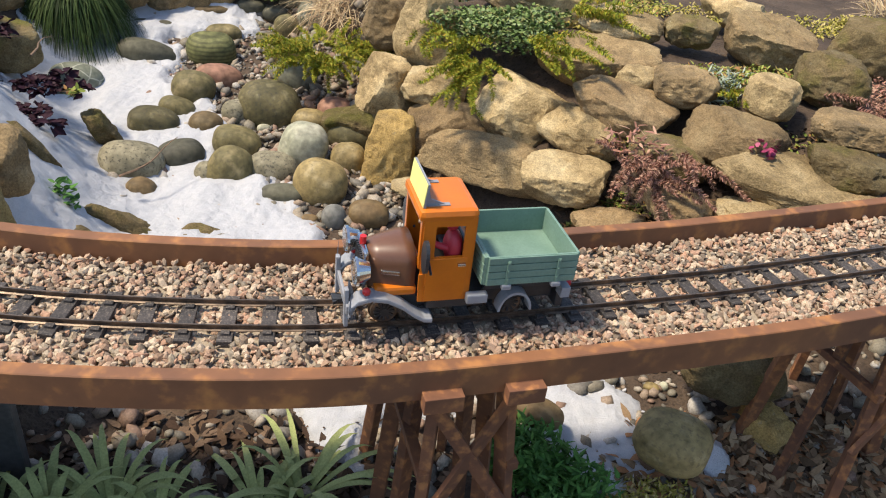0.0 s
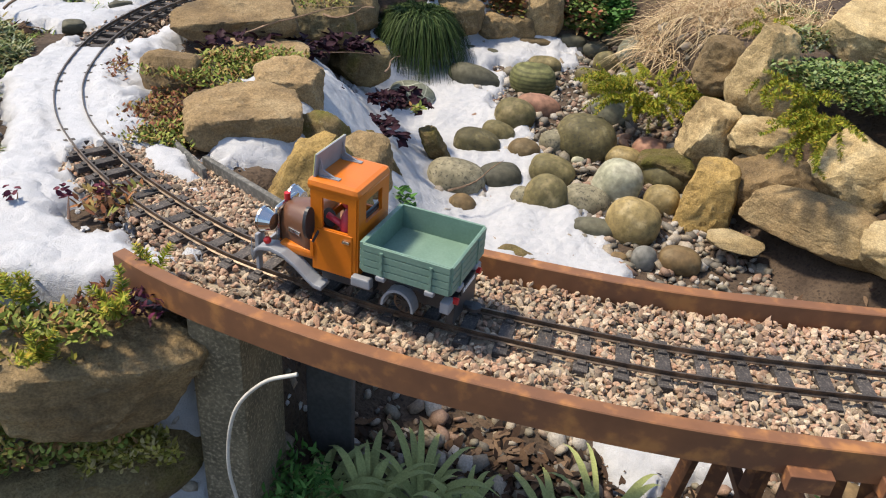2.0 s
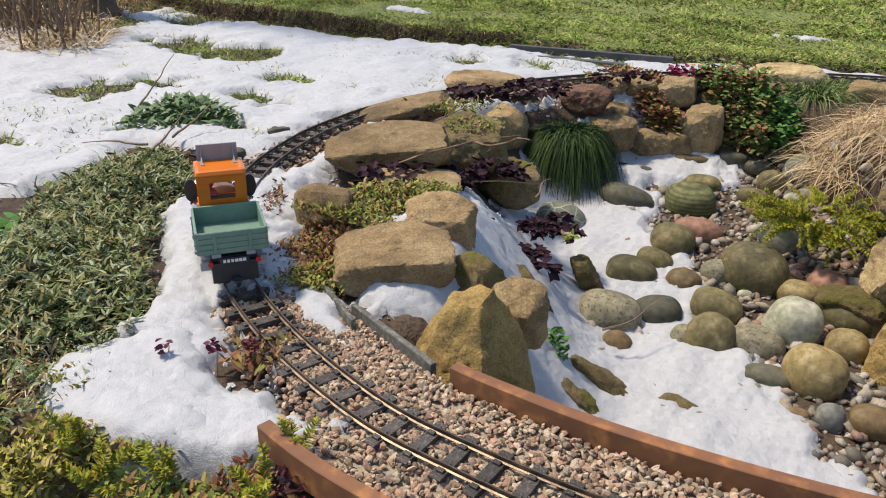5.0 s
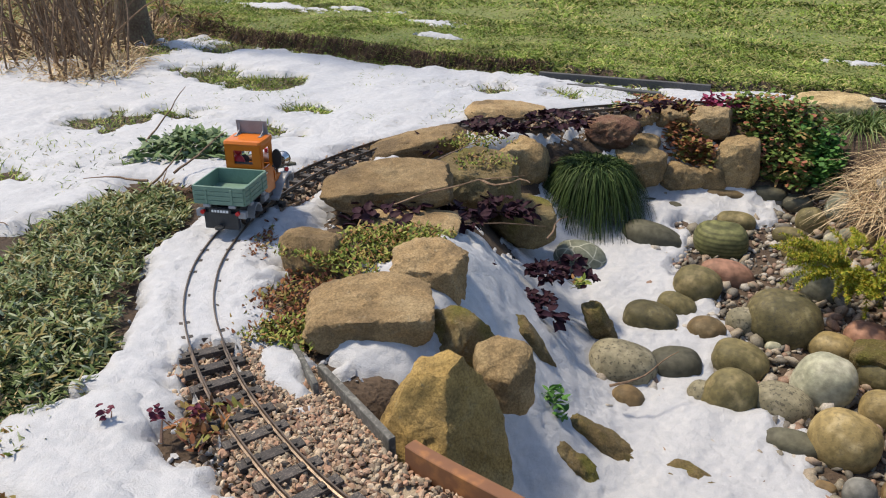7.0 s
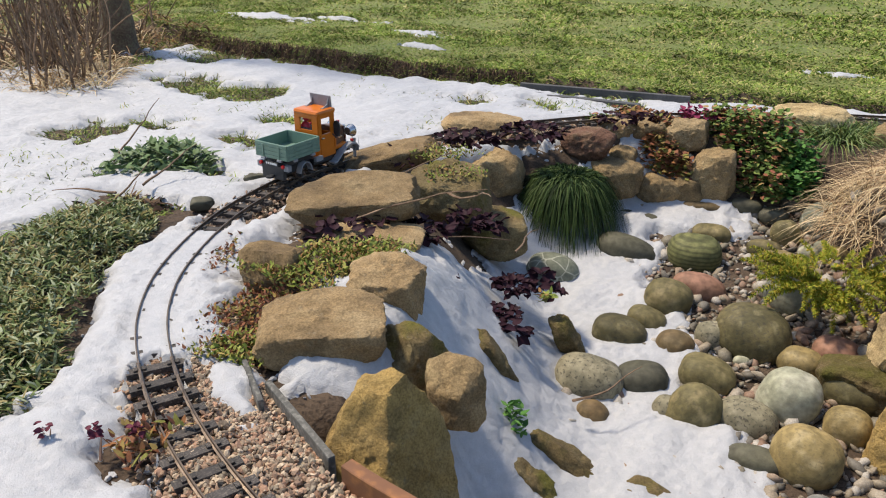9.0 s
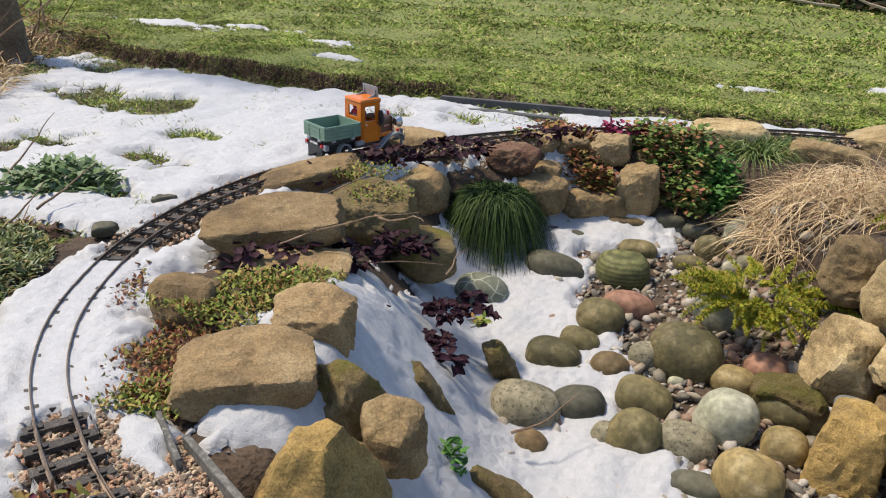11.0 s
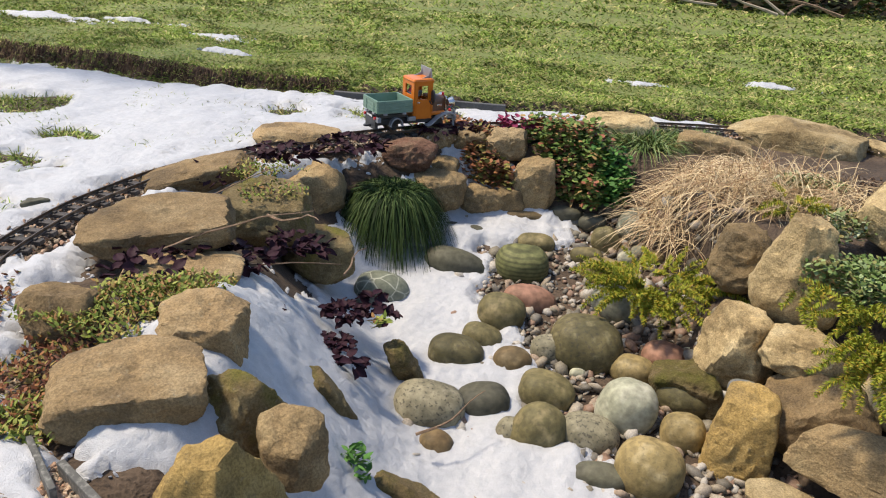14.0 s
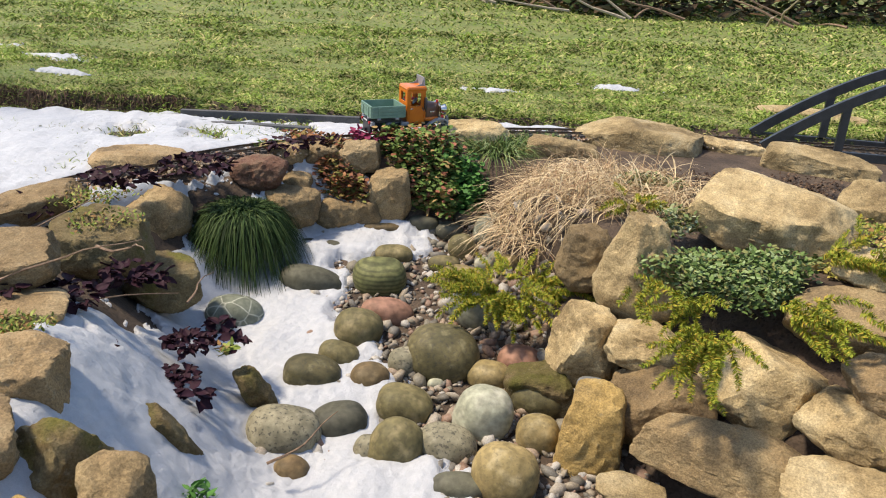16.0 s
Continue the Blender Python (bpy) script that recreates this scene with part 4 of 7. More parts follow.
cobble(-0.342, 2.624, -0.241, 0.022, 0.019, 0.017, 5, 0, PALE)
cobble(-0.171, 2.011, -0.291, 0.066, 0.050, 0.044, 1, 0, MOSSY)
cobble(-0.397, 2.017, -0.303, 0.017, 0.012, 0.011, 9, 0, PALE)
cobble(-0.176, 2.175, -0.288, 0.017, 0.014, 0.019, 1, 0, PALE)
cobble(-0.138, 2.066, -0.284, 0.020, 0.017, 0.024, -1, 0, SAND)
cobble(-0.294, 2.593, -0.240, 0.028, 0.024, 0.022, 4, 0, SAND)
cobble(-0.444, 2.769, -0.184, 0.044, 0.028, 0.025, 7, 0, SLATE)
boulder(0.003, 2.144, -0.022, 0.085, 0.068, 0.103, -6, 0, SANDSTONE, 0.45, cuts=((-0.6, -0.75, 0.2, 0.7), (0.5, -0.8, 0.3, 0.7)))
boulder(-0.100, 2.235, -0.059, 0.057, 0.048, 0.060, -2, 0, DARKSTONE)
boulder(0.300, 2.352, 0.036, 0.155, 0.105, 0.079, -14, 8, SANDSTONE, cuts=((-0.1, -0.45, 0.9, 0.6), (0.05, -0.97, -0.2, 0.75), (0.8, -0.4, 0.45, 0.8)))
boulder(-0.089, 2.059, -0.185, 0.072, 0.063, 0.076, -3, 0, SANDSTONE, 0.2, cuts=((-0.75, -0.5, 0.45, 0.72), (0.8, -0.5, 0.1, 0.78)))
boulder(0.028, 2.012, -0.147, 0.071, 0.053, 0.036, -7, 4, SANDSTONE, cuts=((-0.3, -0.8, 0.5, 0.75),))
boulder(-0.060, 1.861, -0.283, 0.062, 0.059, 0.103, -4, -2, GOLDSTONE, 0.15)
boulder(0.058, 1.914, -0.222, 0.113, 0.079, 0.068, -9, -3, UMBERSTONE, 0.3, cuts=((-0.5, -0.3, 0.8, 0.55), (0.15, -0.98, 0.05, 0.72)))
boulder(0.246, 1.941, -0.167, 0.106, 0.078, 0.073, -16, 10, SANDSTONE, cuts=((-0.75, -0.5, 0.45, 0.72), (0.8, -0.5, 0.1, 0.78)))
boulder(0.181, 1.773, -0.224, 0.162, 0.067, 0.047, -15, 3, DARKSTONE, 0.1, cuts=((-0.55, -0.8, 0.1, 0.75), (0.1, -0.95, 0.25, 0.7)))
boulder(0.377, 1.798, -0.135, 0.089, 0.064, 0.039, -13, 9, SANDSTONE, cuts=((-0.75, -0.5, 0.45, 0.72), (0.8, -0.5, 0.1, 0.78)))
boulder(0.325, 1.674, -0.196, 0.083, 0.062, 0.041, -12, -4, SANDSTONE, cuts=((0, -0.35, 0.93, 0.62), (0.1, -0.95, -0.1, 0.8)))
boulder(0.455, 1.804, -0.075, 0.100, 0.067, 0.038, -16, 10, UMBERSTONE, cuts=((0, -0.35, 0.93, 0.62), (0.1, -0.95, -0.1, 0.8)))
boulder(0.418, 2.008, -0.039, 0.125, 0.074, 0.047, -13, -3, DARKSTONE, cuts=((0, -0.35, 0.93, 0.62), (0.1, -0.95, -0.1, 0.8)))
boulder(0.492, 1.883, -0.029, 0.043, 0.032, 0.023, -16, 0, SANDSTONE)
boulder(0.587, 1.840, -0.022, 0.069, 0.050, 0.033, -19, 3, DARKSTONE)
boulder(0.675, 1.684, -0.081, 0.095, 0.070, 0.047, -24, 6, DARKSTONE, cuts=((-0.75, -0.5, 0.45, 0.72), (0.8, -0.5, 0.1, 0.78)))
boulder(0.750, 1.758, -0.001, 0.050, 0.042, 0.038, -25, 0, SANDSTONE)
boulder(0.535, 1.686, -0.126, 0.073, 0.054, 0.036, -19, 8, MOSS_ROCK)
boulder(0.784, 1.554, -0.111, 0.158, 0.075, 0.037, -29, 7, SANDSTONE, cuts=((0, -0.35, 0.93, 0.62), (0.1, -0.95, -0.1, 0.8)))
boulder(0.860, 1.565, -0.065, 0.073, 0.051, 0.031, -31, 0, MOSS_ROCK)
boulder(0.889, 1.643, -0.013, 0.080, 0.052, 0.024, -31, -3, DARKSTONE)
boulder(0.549, 1.556, -0.188, 0.070, 0.047, 0.024, -21, 5, UMBERSTONE)
boulder(0.488, 2.132, 0.023, 0.094, 0.058, 0.026, -14, 4, SANDSTONE)
boulder(0.662, 2.121, 0.025, 0.058, 0.043, 0.031, -19, 0, MOSS_ROCK)
boulder(0.861, 2.102, 0.022, 0.101, 0.073, 0.050, -24, 12, DARKSTONE, cuts=((0, -0.35, 0.93, 0.62), (0.1, -0.95, -0.1, 0.8)))
boulder(0.912, 1.849, 0.023, 0.076, 0.059, 0.046, -28, 0, MOSS_ROCK)
boulder(0.851, 2.358, 0.025, 0.076, 0.052, 0.031, -21, 0, SANDSTONE)
boulder(1.128, 2.113, 0.023, 0.083, 0.070, 0.063, -30, 0, MOSS_ROCK)
boulder(0.407, 1.556, -0.240, 0.069, 0.045, 0.020, -16, -6, UMBERSTONE)
boulder(0.674, 1.506, -0.164, 0.065, 0.043, 0.020, -26, -4, SANDSTONE)
boulder(0.881, 1.459, -0.110, 0.062, 0.043, 0.022, -34, -4, DARKSTONE)
boulder(0.005, 1.743, -0.290, 0.055, 0.034, 0.009, -8, 0, SANDSTONE)
boulder(-0.166, 2.019, -0.281, 0.069, 0.049, 0.046, 0, 0, MOSS_ROCK)
boulder(-0.879, 1.219, 0.009, 0.097, 0.067, 0.037, 39, -3, UMBERSTONE, cuts=((0.05, -0.25, 0.96, 0.6), (-0.1, -0.95, 0.2, 0.85)))
boulder(-0.887, 1.396, -0.002, 0.064, 0.056, 0.051, 34, 6, UMBERSTONE, cuts=((-0.1, -0.3, 0.95, 0.7), (0.85, -0.45, 0.2, 0.8)))
boulder(-1.11, 1.35, -0.012, 0.055, 0.05, 0.05, 45, 0, UMBERSTONE, cuts=((-0.5, -0.7, 0.5, 0.75),))
boulder(-1.167, 1.655, 0.029, 0.129, 0.083, 0.040, 37, -6, UMBERSTONE, cuts=((0.1, -0.3, 0.95, 0.55), (0.1, -0.98, 0.15, 0.85)))
boulder(-1.122, 1.961, -0.037, 0.090, 0.071, 0.056, 31, 2, MOSS_ROCK, cuts=((0, -0.35, 0.93, 0.6), (0.1, -0.98, 0.1, 0.8)))
boulder(-1.214, 2.310, -0.118, 0.098, 0.071, 0.069, 28, 0, DARKSTONE)
boulder(-1.318, 2.474, -0.026, 0.113, 0.073, 0.040, 28, 3, UMBERSTONE)
boulder(-0.672, 1.09, -0.06, 0.104, 0.082, 0.105, 34, 0, GOLDSTONE, 0.5, cuts=((-0.45, -0.75, 0.5, 0.6), (0.75, -0.6, 0.3, 0.62), (-0.9, 0.1, 0.45, 0.7)))
boulder(-0.775, 1.291, -0.066, 0.082, 0.058, 0.062, 32, 0, MOSS_ROCK, 0.35, cuts=((-0.6, -0.5, 0.6, 0.6), (0.75, -0.6, 0.25, 0.65)))
boulder(-0.667, 1.268, -0.057, 0.045, 0.040, 0.051, 28, 5, DARKSTONE, 0.1, cuts=((-0.2, -0.5, 0.85, 0.65), (-0.4, -0.9, 0.0, 0.75), (0.7, -0.7, 0.1, 0.75)))
boulder(-1.035, 2.059, -0.156, 0.071, 0.059, 0.050, 27, 0, MOSS_ROCK)
boulder(-1.058, 1.576, -0.003, 0.096, 0.055, 0.015, 36, 3, UMBERSTONE)
boulder(-1.349, 2.020, -0.004, 0.129, 0.067, 0.028, 35, -14, UMBERSTONE)
boulder(-0.725, 1.835, -0.268, 0.058, 0.024, 0.022, 21, 60, MOSS_ROCK)
boulder(-0.755, 1.55, -0.185, 0.06, 0.024, 0.021, 27, 60, MOSS_ROCK)
boulder(-0.555, 1.52, -0.345, 0.11, 0.032, 0.03, 15, 36, MOSS_ROCK)
boulder(-0.424, 1.525, -0.355, 0.052, 0.040, 0.029, 10, 12, MOSS_ROCK)
boulder(-0.61, 1.41, -0.30, 0.07, 0.026, 0.024, 17, 40, MOSS_ROCK)
boulder(0.073, 3.243, -0.030, 0.178, 0.082, 0.067, -5, 0, SANDSTONE)
boulder(0.599, 3.106, -0.020, 0.155, 0.061, 0.049, -16, 5, SANDSTONE)
boulder(0.614, 2.670, -0.030, 0.074, 0.059, 0.075, -20, 0, SANDSTONE)
boulder(0.746, 3.881, -0.030, 0.199, 0.049, 0.041, -15, 0, SANDSTONE)
boulder(-0.194, 3.044, -0.030, 0.116, 0.049, 0.039, 1, 5, DARKSTONE)
boulder(-0.512, 3.087, -0.020, 0.109, 0.060, 0.049, 8, -5, SANDSTONE)
boulder(0.364, 3.283, -0.030, 0.109, 0.033, 0.027, -11, 5, SANDSTONE)
cobble(-0.070, 1.919, -0.200, 0.031, 0.022, 0.019, -4, 0, BLUEGREY)
boulder(-1.012, 2.558, -0.041, 0.069, 0.046, 0.036, 23, 0, REDSTONE)
boulder(-0.937, 2.571, -0.131, 0.080, 0.062, 0.047, 21, 8, DARKSTONE)
boulder(-0.821, 2.670, -0.179, 0.062, 0.041, 0.031, 17, 0, DARKSTONE)
boulder(-0.738, 2.692, -0.173, 0.038, 0.031, 0.042, 15, 0, DARKSTONE)
boulder(-0.677, 2.732, -0.129, 0.056, 0.045, 0.070, 13, 0, DARKSTONE)
boulder(-0.893, 2.769, -0.030, 0.057, 0.039, 0.031, 18, 0, UMBERSTONE)
boulder(-0.789, 2.787, -0.030, 0.060, 0.048, 0.038, 16, 0, UMBERSTONE)
boulder(-1.010, 2.725, -0.030, 0.070, 0.033, 0.026, 21, 0, UMBERSTONE)
boulder(-0.943, 2.658, -0.096, 0.043, 0.034, 0.028, 20, 0, DARKSTONE)
cobble(-1.150, 1.606, 0.000, 0.050, 0.015, 0.013, 40, 0, SLATE)
boulder(-1.529, 1.545, -0.020, 0.023, 0.014, 0.012, 51, 0, SLATE)
boulder(-1.559, 1.748, -0.020, 0.025, 0.012, 0.010, 47, 0, SLATE)
cobble(-0.099, 1.666, -0.326, 0.045, 0.035, 0.030, 3, 5, UMBER)
cobble(-0.171, 1.643, -0.331, 0.027, 0.023, 0.033, 6, 0, BLUEGREY)
cobble(-0.224, 1.641, -0.339, 0.019, 0.014, 0.012, 8, 0, UMBER)
cobble(0.425, 1.019, -0.310, 0.057, 0.048, 0.043, -26, 0, SAND)
boulder(0.567, 1.190, -0.290, 0.080, 0.050, 0.040, -12, 0, MOSS_ROCK)
boulder(0.637, 1.135, -0.375, 0.040, 0.035, 0.030, -20, 0, GOLDSTONE)
cobble(0.230, 1.094, -0.340, 0.047, 0.026, 0.021, -14, 10, UMBER)
cobble(0.462, 1.227, -0.386, 0.015, 0.010, 0.009, -23, 0, SAND)
cobble(0.485, 1.233, -0.386, 0.009, 0.008, 0.010, -24, 0, PALE)
boulder(-0.753, 0.687, -0.110, 0.112, 0.055, 0.060, 43, 4, DARKSTONE, cuts=((0.2, -0.9, -0.25, 0.75), (0.0, -0.3, 0.95, 0.75)))
boulder(-1.003, 0.661, -0.130, 0.104, 0.054, 0.058, 56, -5, UMBERSTONE)
boulder(-1.105, 0.722, -0.080, 0.078, 0.043, 0.048, 56, -10, SLATEROCK)
boulder(-0.827, 0.643, -0.300, 0.165, 0.054, 0.056, 52, 0, MOSS_ROCK)


# ---- gravel in the bed ----
def build_pebbles():
    rng = np.random.default_rng(11)
    P, R = [], []
    while len(P) < 7500:
        x, y = rng.uniform(-0.95, 1.2), rng.uniform(0.75, 2.85)
        d = float(bed_distance(x, y))
        if d > 0.06 or (y < 1.5 and rng.random() < 0.45):
            continue
        r = rng.uniform(0.005, 0.011) if rng.random() < 0.85 else rng.uniform(0.012, 0.022)
        P.append((x, y, float(ground(x, y)) + r * 0.3))
        R.append(r)
    pieces("pebbles", P, R, PEBBLE, 0.7, None, 12, "small mixed river pebbles between the cobbles", "pebbles", 0.12).data.polygons.foreach_set("use_smooth", [True] * (20 * len(P)))


build_pebbles()

# ---- snow ----


def field_noise(X, Y, scale, seed):
    """Smooth noise in the plane, -1 to 1, as a sum of turned waves."""
    rng = np.random.default_rng(seed)
    out = np.zeros_like(X)
    for k in range(14):
        a, ph = rng.uniform(0, 2 * np.pi), rng.uniform(0, 2 * np.pi)
        fr = scale * rng.uniform(0.5, 2.2)
        out += np.sin((X * np.cos(a) + Y * np.sin(a)) * fr + ph) / (fr / scale) ** 0.7
    return out / 4.2


def snow_sheet(name, x0, x1, y0, y1, step, cover, depth, label, seed, rails=False):
    """A snow blanket over the ground: cover(X, Y) is how far (m) inside the snow's edge a place lies."""
    X, Y = np.meshgrid(np.arange(x0, x1, step), np.arange(y0, y1, step))
    m = cover(X, Y)
    t = depth * np.sqrt(np.clip(m / 0.05, 0, 1)) * (1 + 0.22 * field_noise(X, Y, 38, seed) + 0.3 * field_noise(X, Y, 9, seed + 1)) + 0.0022 * field_noise(X, Y, 210, seed + 2) + 0.0013 * field_noise(X, Y, 430, seed + 4)
    Z = ground(X, Y) + np.where(m > 0, t, -0.012)
    if rails:
        d = to_track(X, Y, 1)
        Z = np.where((m > 0) & (d > 0.045), Z + 0.011 * np.clip(m / 0.03, 0, 1), Z)
        Z = np.where((d < 0.045) & (m > 0), np.maximum(Z, -0.003), Z)
        Z = np.where(d < 0.045, np.minimum(Z, -0.0042 - 0.0008 * np.exp(-((d - 0.0236) / 0.006) ** 2) + 0.001 * field_noise(X, Y, 120, seed + 5)), Z)
    X = X + 0.35 * step * field_noise(X, Y, 150, seed + 3)
    keep = m > -0.02
    nx = X.shape[1]
    idx = np.arange(X.size).reshape(X.shape)
    ok = keep[:-1, :-1] | keep[:-1, 1:] | keep[1:, :-1] | keep[1:, 1:]
    fs = np.stack([idx[:-1, :-1], idx[:-1, 1:], idx[1:, 1:], idx[1:, :-1]], -1)[ok]
    used, inv = np.unique(fs, return_inverse=True)
    v = np.stack([X, Y, Z], -1).reshape(-1, 3)[used]
    ob = whole(name, mesh_of(name, v, inv.reshape(-1, 4)), SNOW, smooth=True)
    rng = np.random.default_rng(seed)
    pick = np.argwhere((m > -0.013) & (m < 0.008) & (ground(X, Y) < 0.06))
    pick = pick[rng.random(len(pick)) < 0.3]
    r = rng.uniform(0.0022, 0.0065, len(pick)) * (step / 0.009) ** 0.4
    P = np.stack([X[pick[:, 0], pick[:, 1]], Y[pick[:, 0], pick[:, 1]]], 1) + rng.uniform(-step, step, (len(pick), 2))
    if rails:
        far = to_track(P[:, 0], P[:, 1], 1) > 0.05
        P, r = P[far], r[far]
    pieces("snow_crumbs", np.column_stack([P, ground(P[:, 0], P[:, 1]) + r * 0.3]).tolist(), r.tolist(), SNOW, 0.75, ob, seed, "grains of coarse melting snow", "", 0.3)
    return tagged(ob, label, "snow", kind="stuff")


def bed_cover(X, Y):
    right = np.interp(Y, [0.95, 1.2, 1.4, 1.55, 1.75, 1.9, 2.05, 2.2, 2.35, 2.5, 2.6, 2.7, 2.78], [0.0, 0.08, 0.06, -0.1, -0.27, -0.45, -0.5, -0.62, -0.7, -0.7, -0.5, -0.55, -0.9])
    left = np.interp(Y, [1.0, 1.15, 1.35, 1.5, 1.8, 2.1, 2.3, 2.75], [-0.72, -0.93, -0.96, -0.98, -1.02, -1.1, -1.12, -0.95])
    m = np.minimum(np.minimum(right - X, X - left), np.minimum(Y - np.interp(X, [-0.9, -0.65, -0.5, -0.2, -0.1, 0.1], [1.06, 1.07, 1.16, 1.14, 0.99, 0.99]), 2.78 - Y))
    return m * 0.7 + 0.035 * field_noise(X, Y, 22, 3) + 0.02 * field_noise(X, Y, 60, 4) + 0.008 * field_noise(X, Y, 170, 6) - 0.009


def track_cover(X, Y):
    """Snow along the curve of the track, on both sides and between the rails."""
    d, s = np.full(X.shape, 9.0), np.zeros(X.shape)
    for k in range(0, len(CURVE), 3):
        e = np.hypot(X - CURVE[k, 0], Y - CURVE[k, 1])
        s = np.where(e < d, WAY[k], s)
        d = np.minimum(d, e)
    inner = np.interp(s, [3.5, 3.6, 3.7, 4.0, 4.3, 4.6, 5.0, 5.6], [0.06, 0.1, 0.12, 0.125, 0.13, 0.135, 0.13, 0.1])
    wide = np.interp(s, [3.42, 3.5, 3.62, 3.8, 4.1, 4.4, 4.55, 4.7, 6.2], [0.0, 0.2, 0.25, 0.2, 0.13, 0.11, 0.1, 0.0, 0.0])
    outside = (X - np.interp(s, WAY, CURVE[:, 0])) * -1.0 > 0
    lim = np.where(outside, np.maximum(wide, 0.0), inner)
    bare = np.interp(s, [3.5, 3.8, 3.9, 4.0, 4.42, 4.5, 4.6, 5.6], [0.068, 0.056, 0.045, 0.0, 0.0, 0.05, 0.065, 0.065])
    m = np.minimum(lim - d, d - bare)
    m = np.where(bare < 0.01, lim - d, m)
    m = np.minimum(m, np.minimum(s - 3.5, 5.7 - s))
    m = np.minimum(m, np.hypot(X + 0.9, Y - 0.885) - 0.05)
    m = np.minimum(m, X + 1.115 + 0.95 * np.clip(Y - 0.91, 0, 2))
    return m * 1.1 + 0.014 * field_noise(X, Y, 26, 8) + 0.012 * field_noise(X, Y, 80, 9) + 0.008 * field_noise(X, Y, 190, 10) + 0.004


def outer_side(X, Y):
    """True on the outer side of the track's bend."""
    best, out = np.full(X.shape, 1e9), np.zeros(X.shape, bool)
    H = np.gradient(CURVE, axis=0)
    for p, h in zip(CURVE[::4], H[::4]):
        e = np.hypot(X - p[0], Y - p[1])
        near = e < best
        out = np.where(near, h[0] * (Y - p[1]) - h[1] * (X - p[0]) > 0, out)
        best = np.minimum(best, e)
    return out


def yard_cover(X, Y):
    """Snow over the grass between the track and the lawn's lip, with bare tufts."""
    d = to_track(X, Y)
    m = np.minimum(lawn_edge(X) - Y - 0.04, d - 0.06)
    m = np.minimum(m, np.where(outer_side(X, Y), 1.0, -1.0))
    m = np.minimum(m, -0.15 - X)
    m = np.minimum(m, X + 3.45 - 0.25 * np.clip(Y - 2.2, -1, 2))
    m = np.minimum(m, Y - np.interp(X, [-6, -2.6, -1.9, -1.6, -1.45], [0.3, 0.6, 1.0, 1.42, 1.75]))
    for x, y, r in ((-2.31, 1.8, 0.16), (-2.2, 1.98, 0.13), (-1.92, 2.2, 0.1), (-2.62, 2.42, 0.24), (-2.34, 2.45, 0.2), (-1.85, 2.0, 0.09), (-1.85, 1.68, 0.15), (-1.68, 1.45, 0.12), (-2.9, 2.9, 0.25),
                    (-1.3, 2.86, 0.1), (-1.1, 2.98, 0.13), (-1.55, 2.72, 0.1), (-3.3, 2.5, 0.35), (-2.1, 1.3, 0.12), (-2.4, 1.45, 0.1)):
        m = np.minimum(m, np.hypot((X - x) * 0.75, Y - y) - r * 0.62)
    m = m + 0.045 * field_noise(X, Y, 12, 14) + 0.045 * field_noise(X, Y, 45, 15) + 0.02 * field_noise(X, Y, 130, 16) + 0.022
    return np.minimum(m, np.minimum(lawn_edge(X) - Y - 0.012, np.where(outer_side(X, Y), d - 0.05, -1.0)))


def corner_cover(X, Y):
    m = 0.17 - np.hypot((X + 0.94) * 0.8, (Y - 0.79) * 1.5)
    return np.minimum(m, to_track(X, Y) - 0.1) + 0.02 * field_noise(X, Y, 30, 20) + 0.012 * field_noise(X, Y, 90, 21)


def gully_cover(X, Y):
    m = 0.11 - np.hypot((X - 0.33) * 1.0, (Y - 1.1) * 0.8)
    m = np.maximum(m, 0.05 - np.hypot(X - 0.5, Y - 1.08))
    m = np.maximum(m, 0.09 - np.hypot((X + 0.7) * 1.1, (Y - 0.7) * 1.1))
    return m + 0.02 * field_noise(X, Y, 40, 31)


def lawn_cover(X, Y):
    m = np.full(X.shape, -1.0)
    for x, y, a, b in ((-3.35, 3.6, 0.33, 0.09), (-2.36, 3.58, 0.17, 0.07), (-2.9, 3.75, 0.2, 0.04), (-0.54, 3.83, 0.12, 0.035), (-0.03, 4.13, 0.2, 0.04), (-2.1, 3.3, 0.1, 0.04)):
        m = np.maximum(m, b * (1 - np.hypot((X - x) / a, (Y - y) / b)))
    return m + 0.022 * field_noise(X, Y, 26, 41) + 0.024 * field_noise(X, Y, 90, 42) - 0.014


snow_sheet("snow_bed", -1.15, 0.15, 0.95, 2.85, 0.009, bed_cover, 0.03, "melting snow on the bank and between the cobbles", 50)
snow_sheet("snow_track", -1.75, -0.6, 0.7, 2.9, 0.009, track_cover, 0.021, "crusted snow beside and between the rails", 51, True)
snow_sheet("snow_yard", -6.0, 0.1, 0.4, 4.2, 0.018, yard_cover, 0.02, "thin snow over grass, worn through in patches", 52)
snow_sheet("snow_corner", -1.2, -0.66, 0.6, 1.0, 0.009, corner_cover, 0.024, "snow on the planted corner beside the bridge end", 53)
snow_sheet("snow_gully", -0.85, 0.65, 0.6, 1.35, 0.01, gully_cover, 0.03, "granular snow left under the bridge", 54)
snow_sheet("snow_lawn", -4.0, 0.3, 3.2, 4.4, 0.012, lawn_cover, 0.014, "last snow patches on the lawn", 55)

# ---- grass and leaves ----


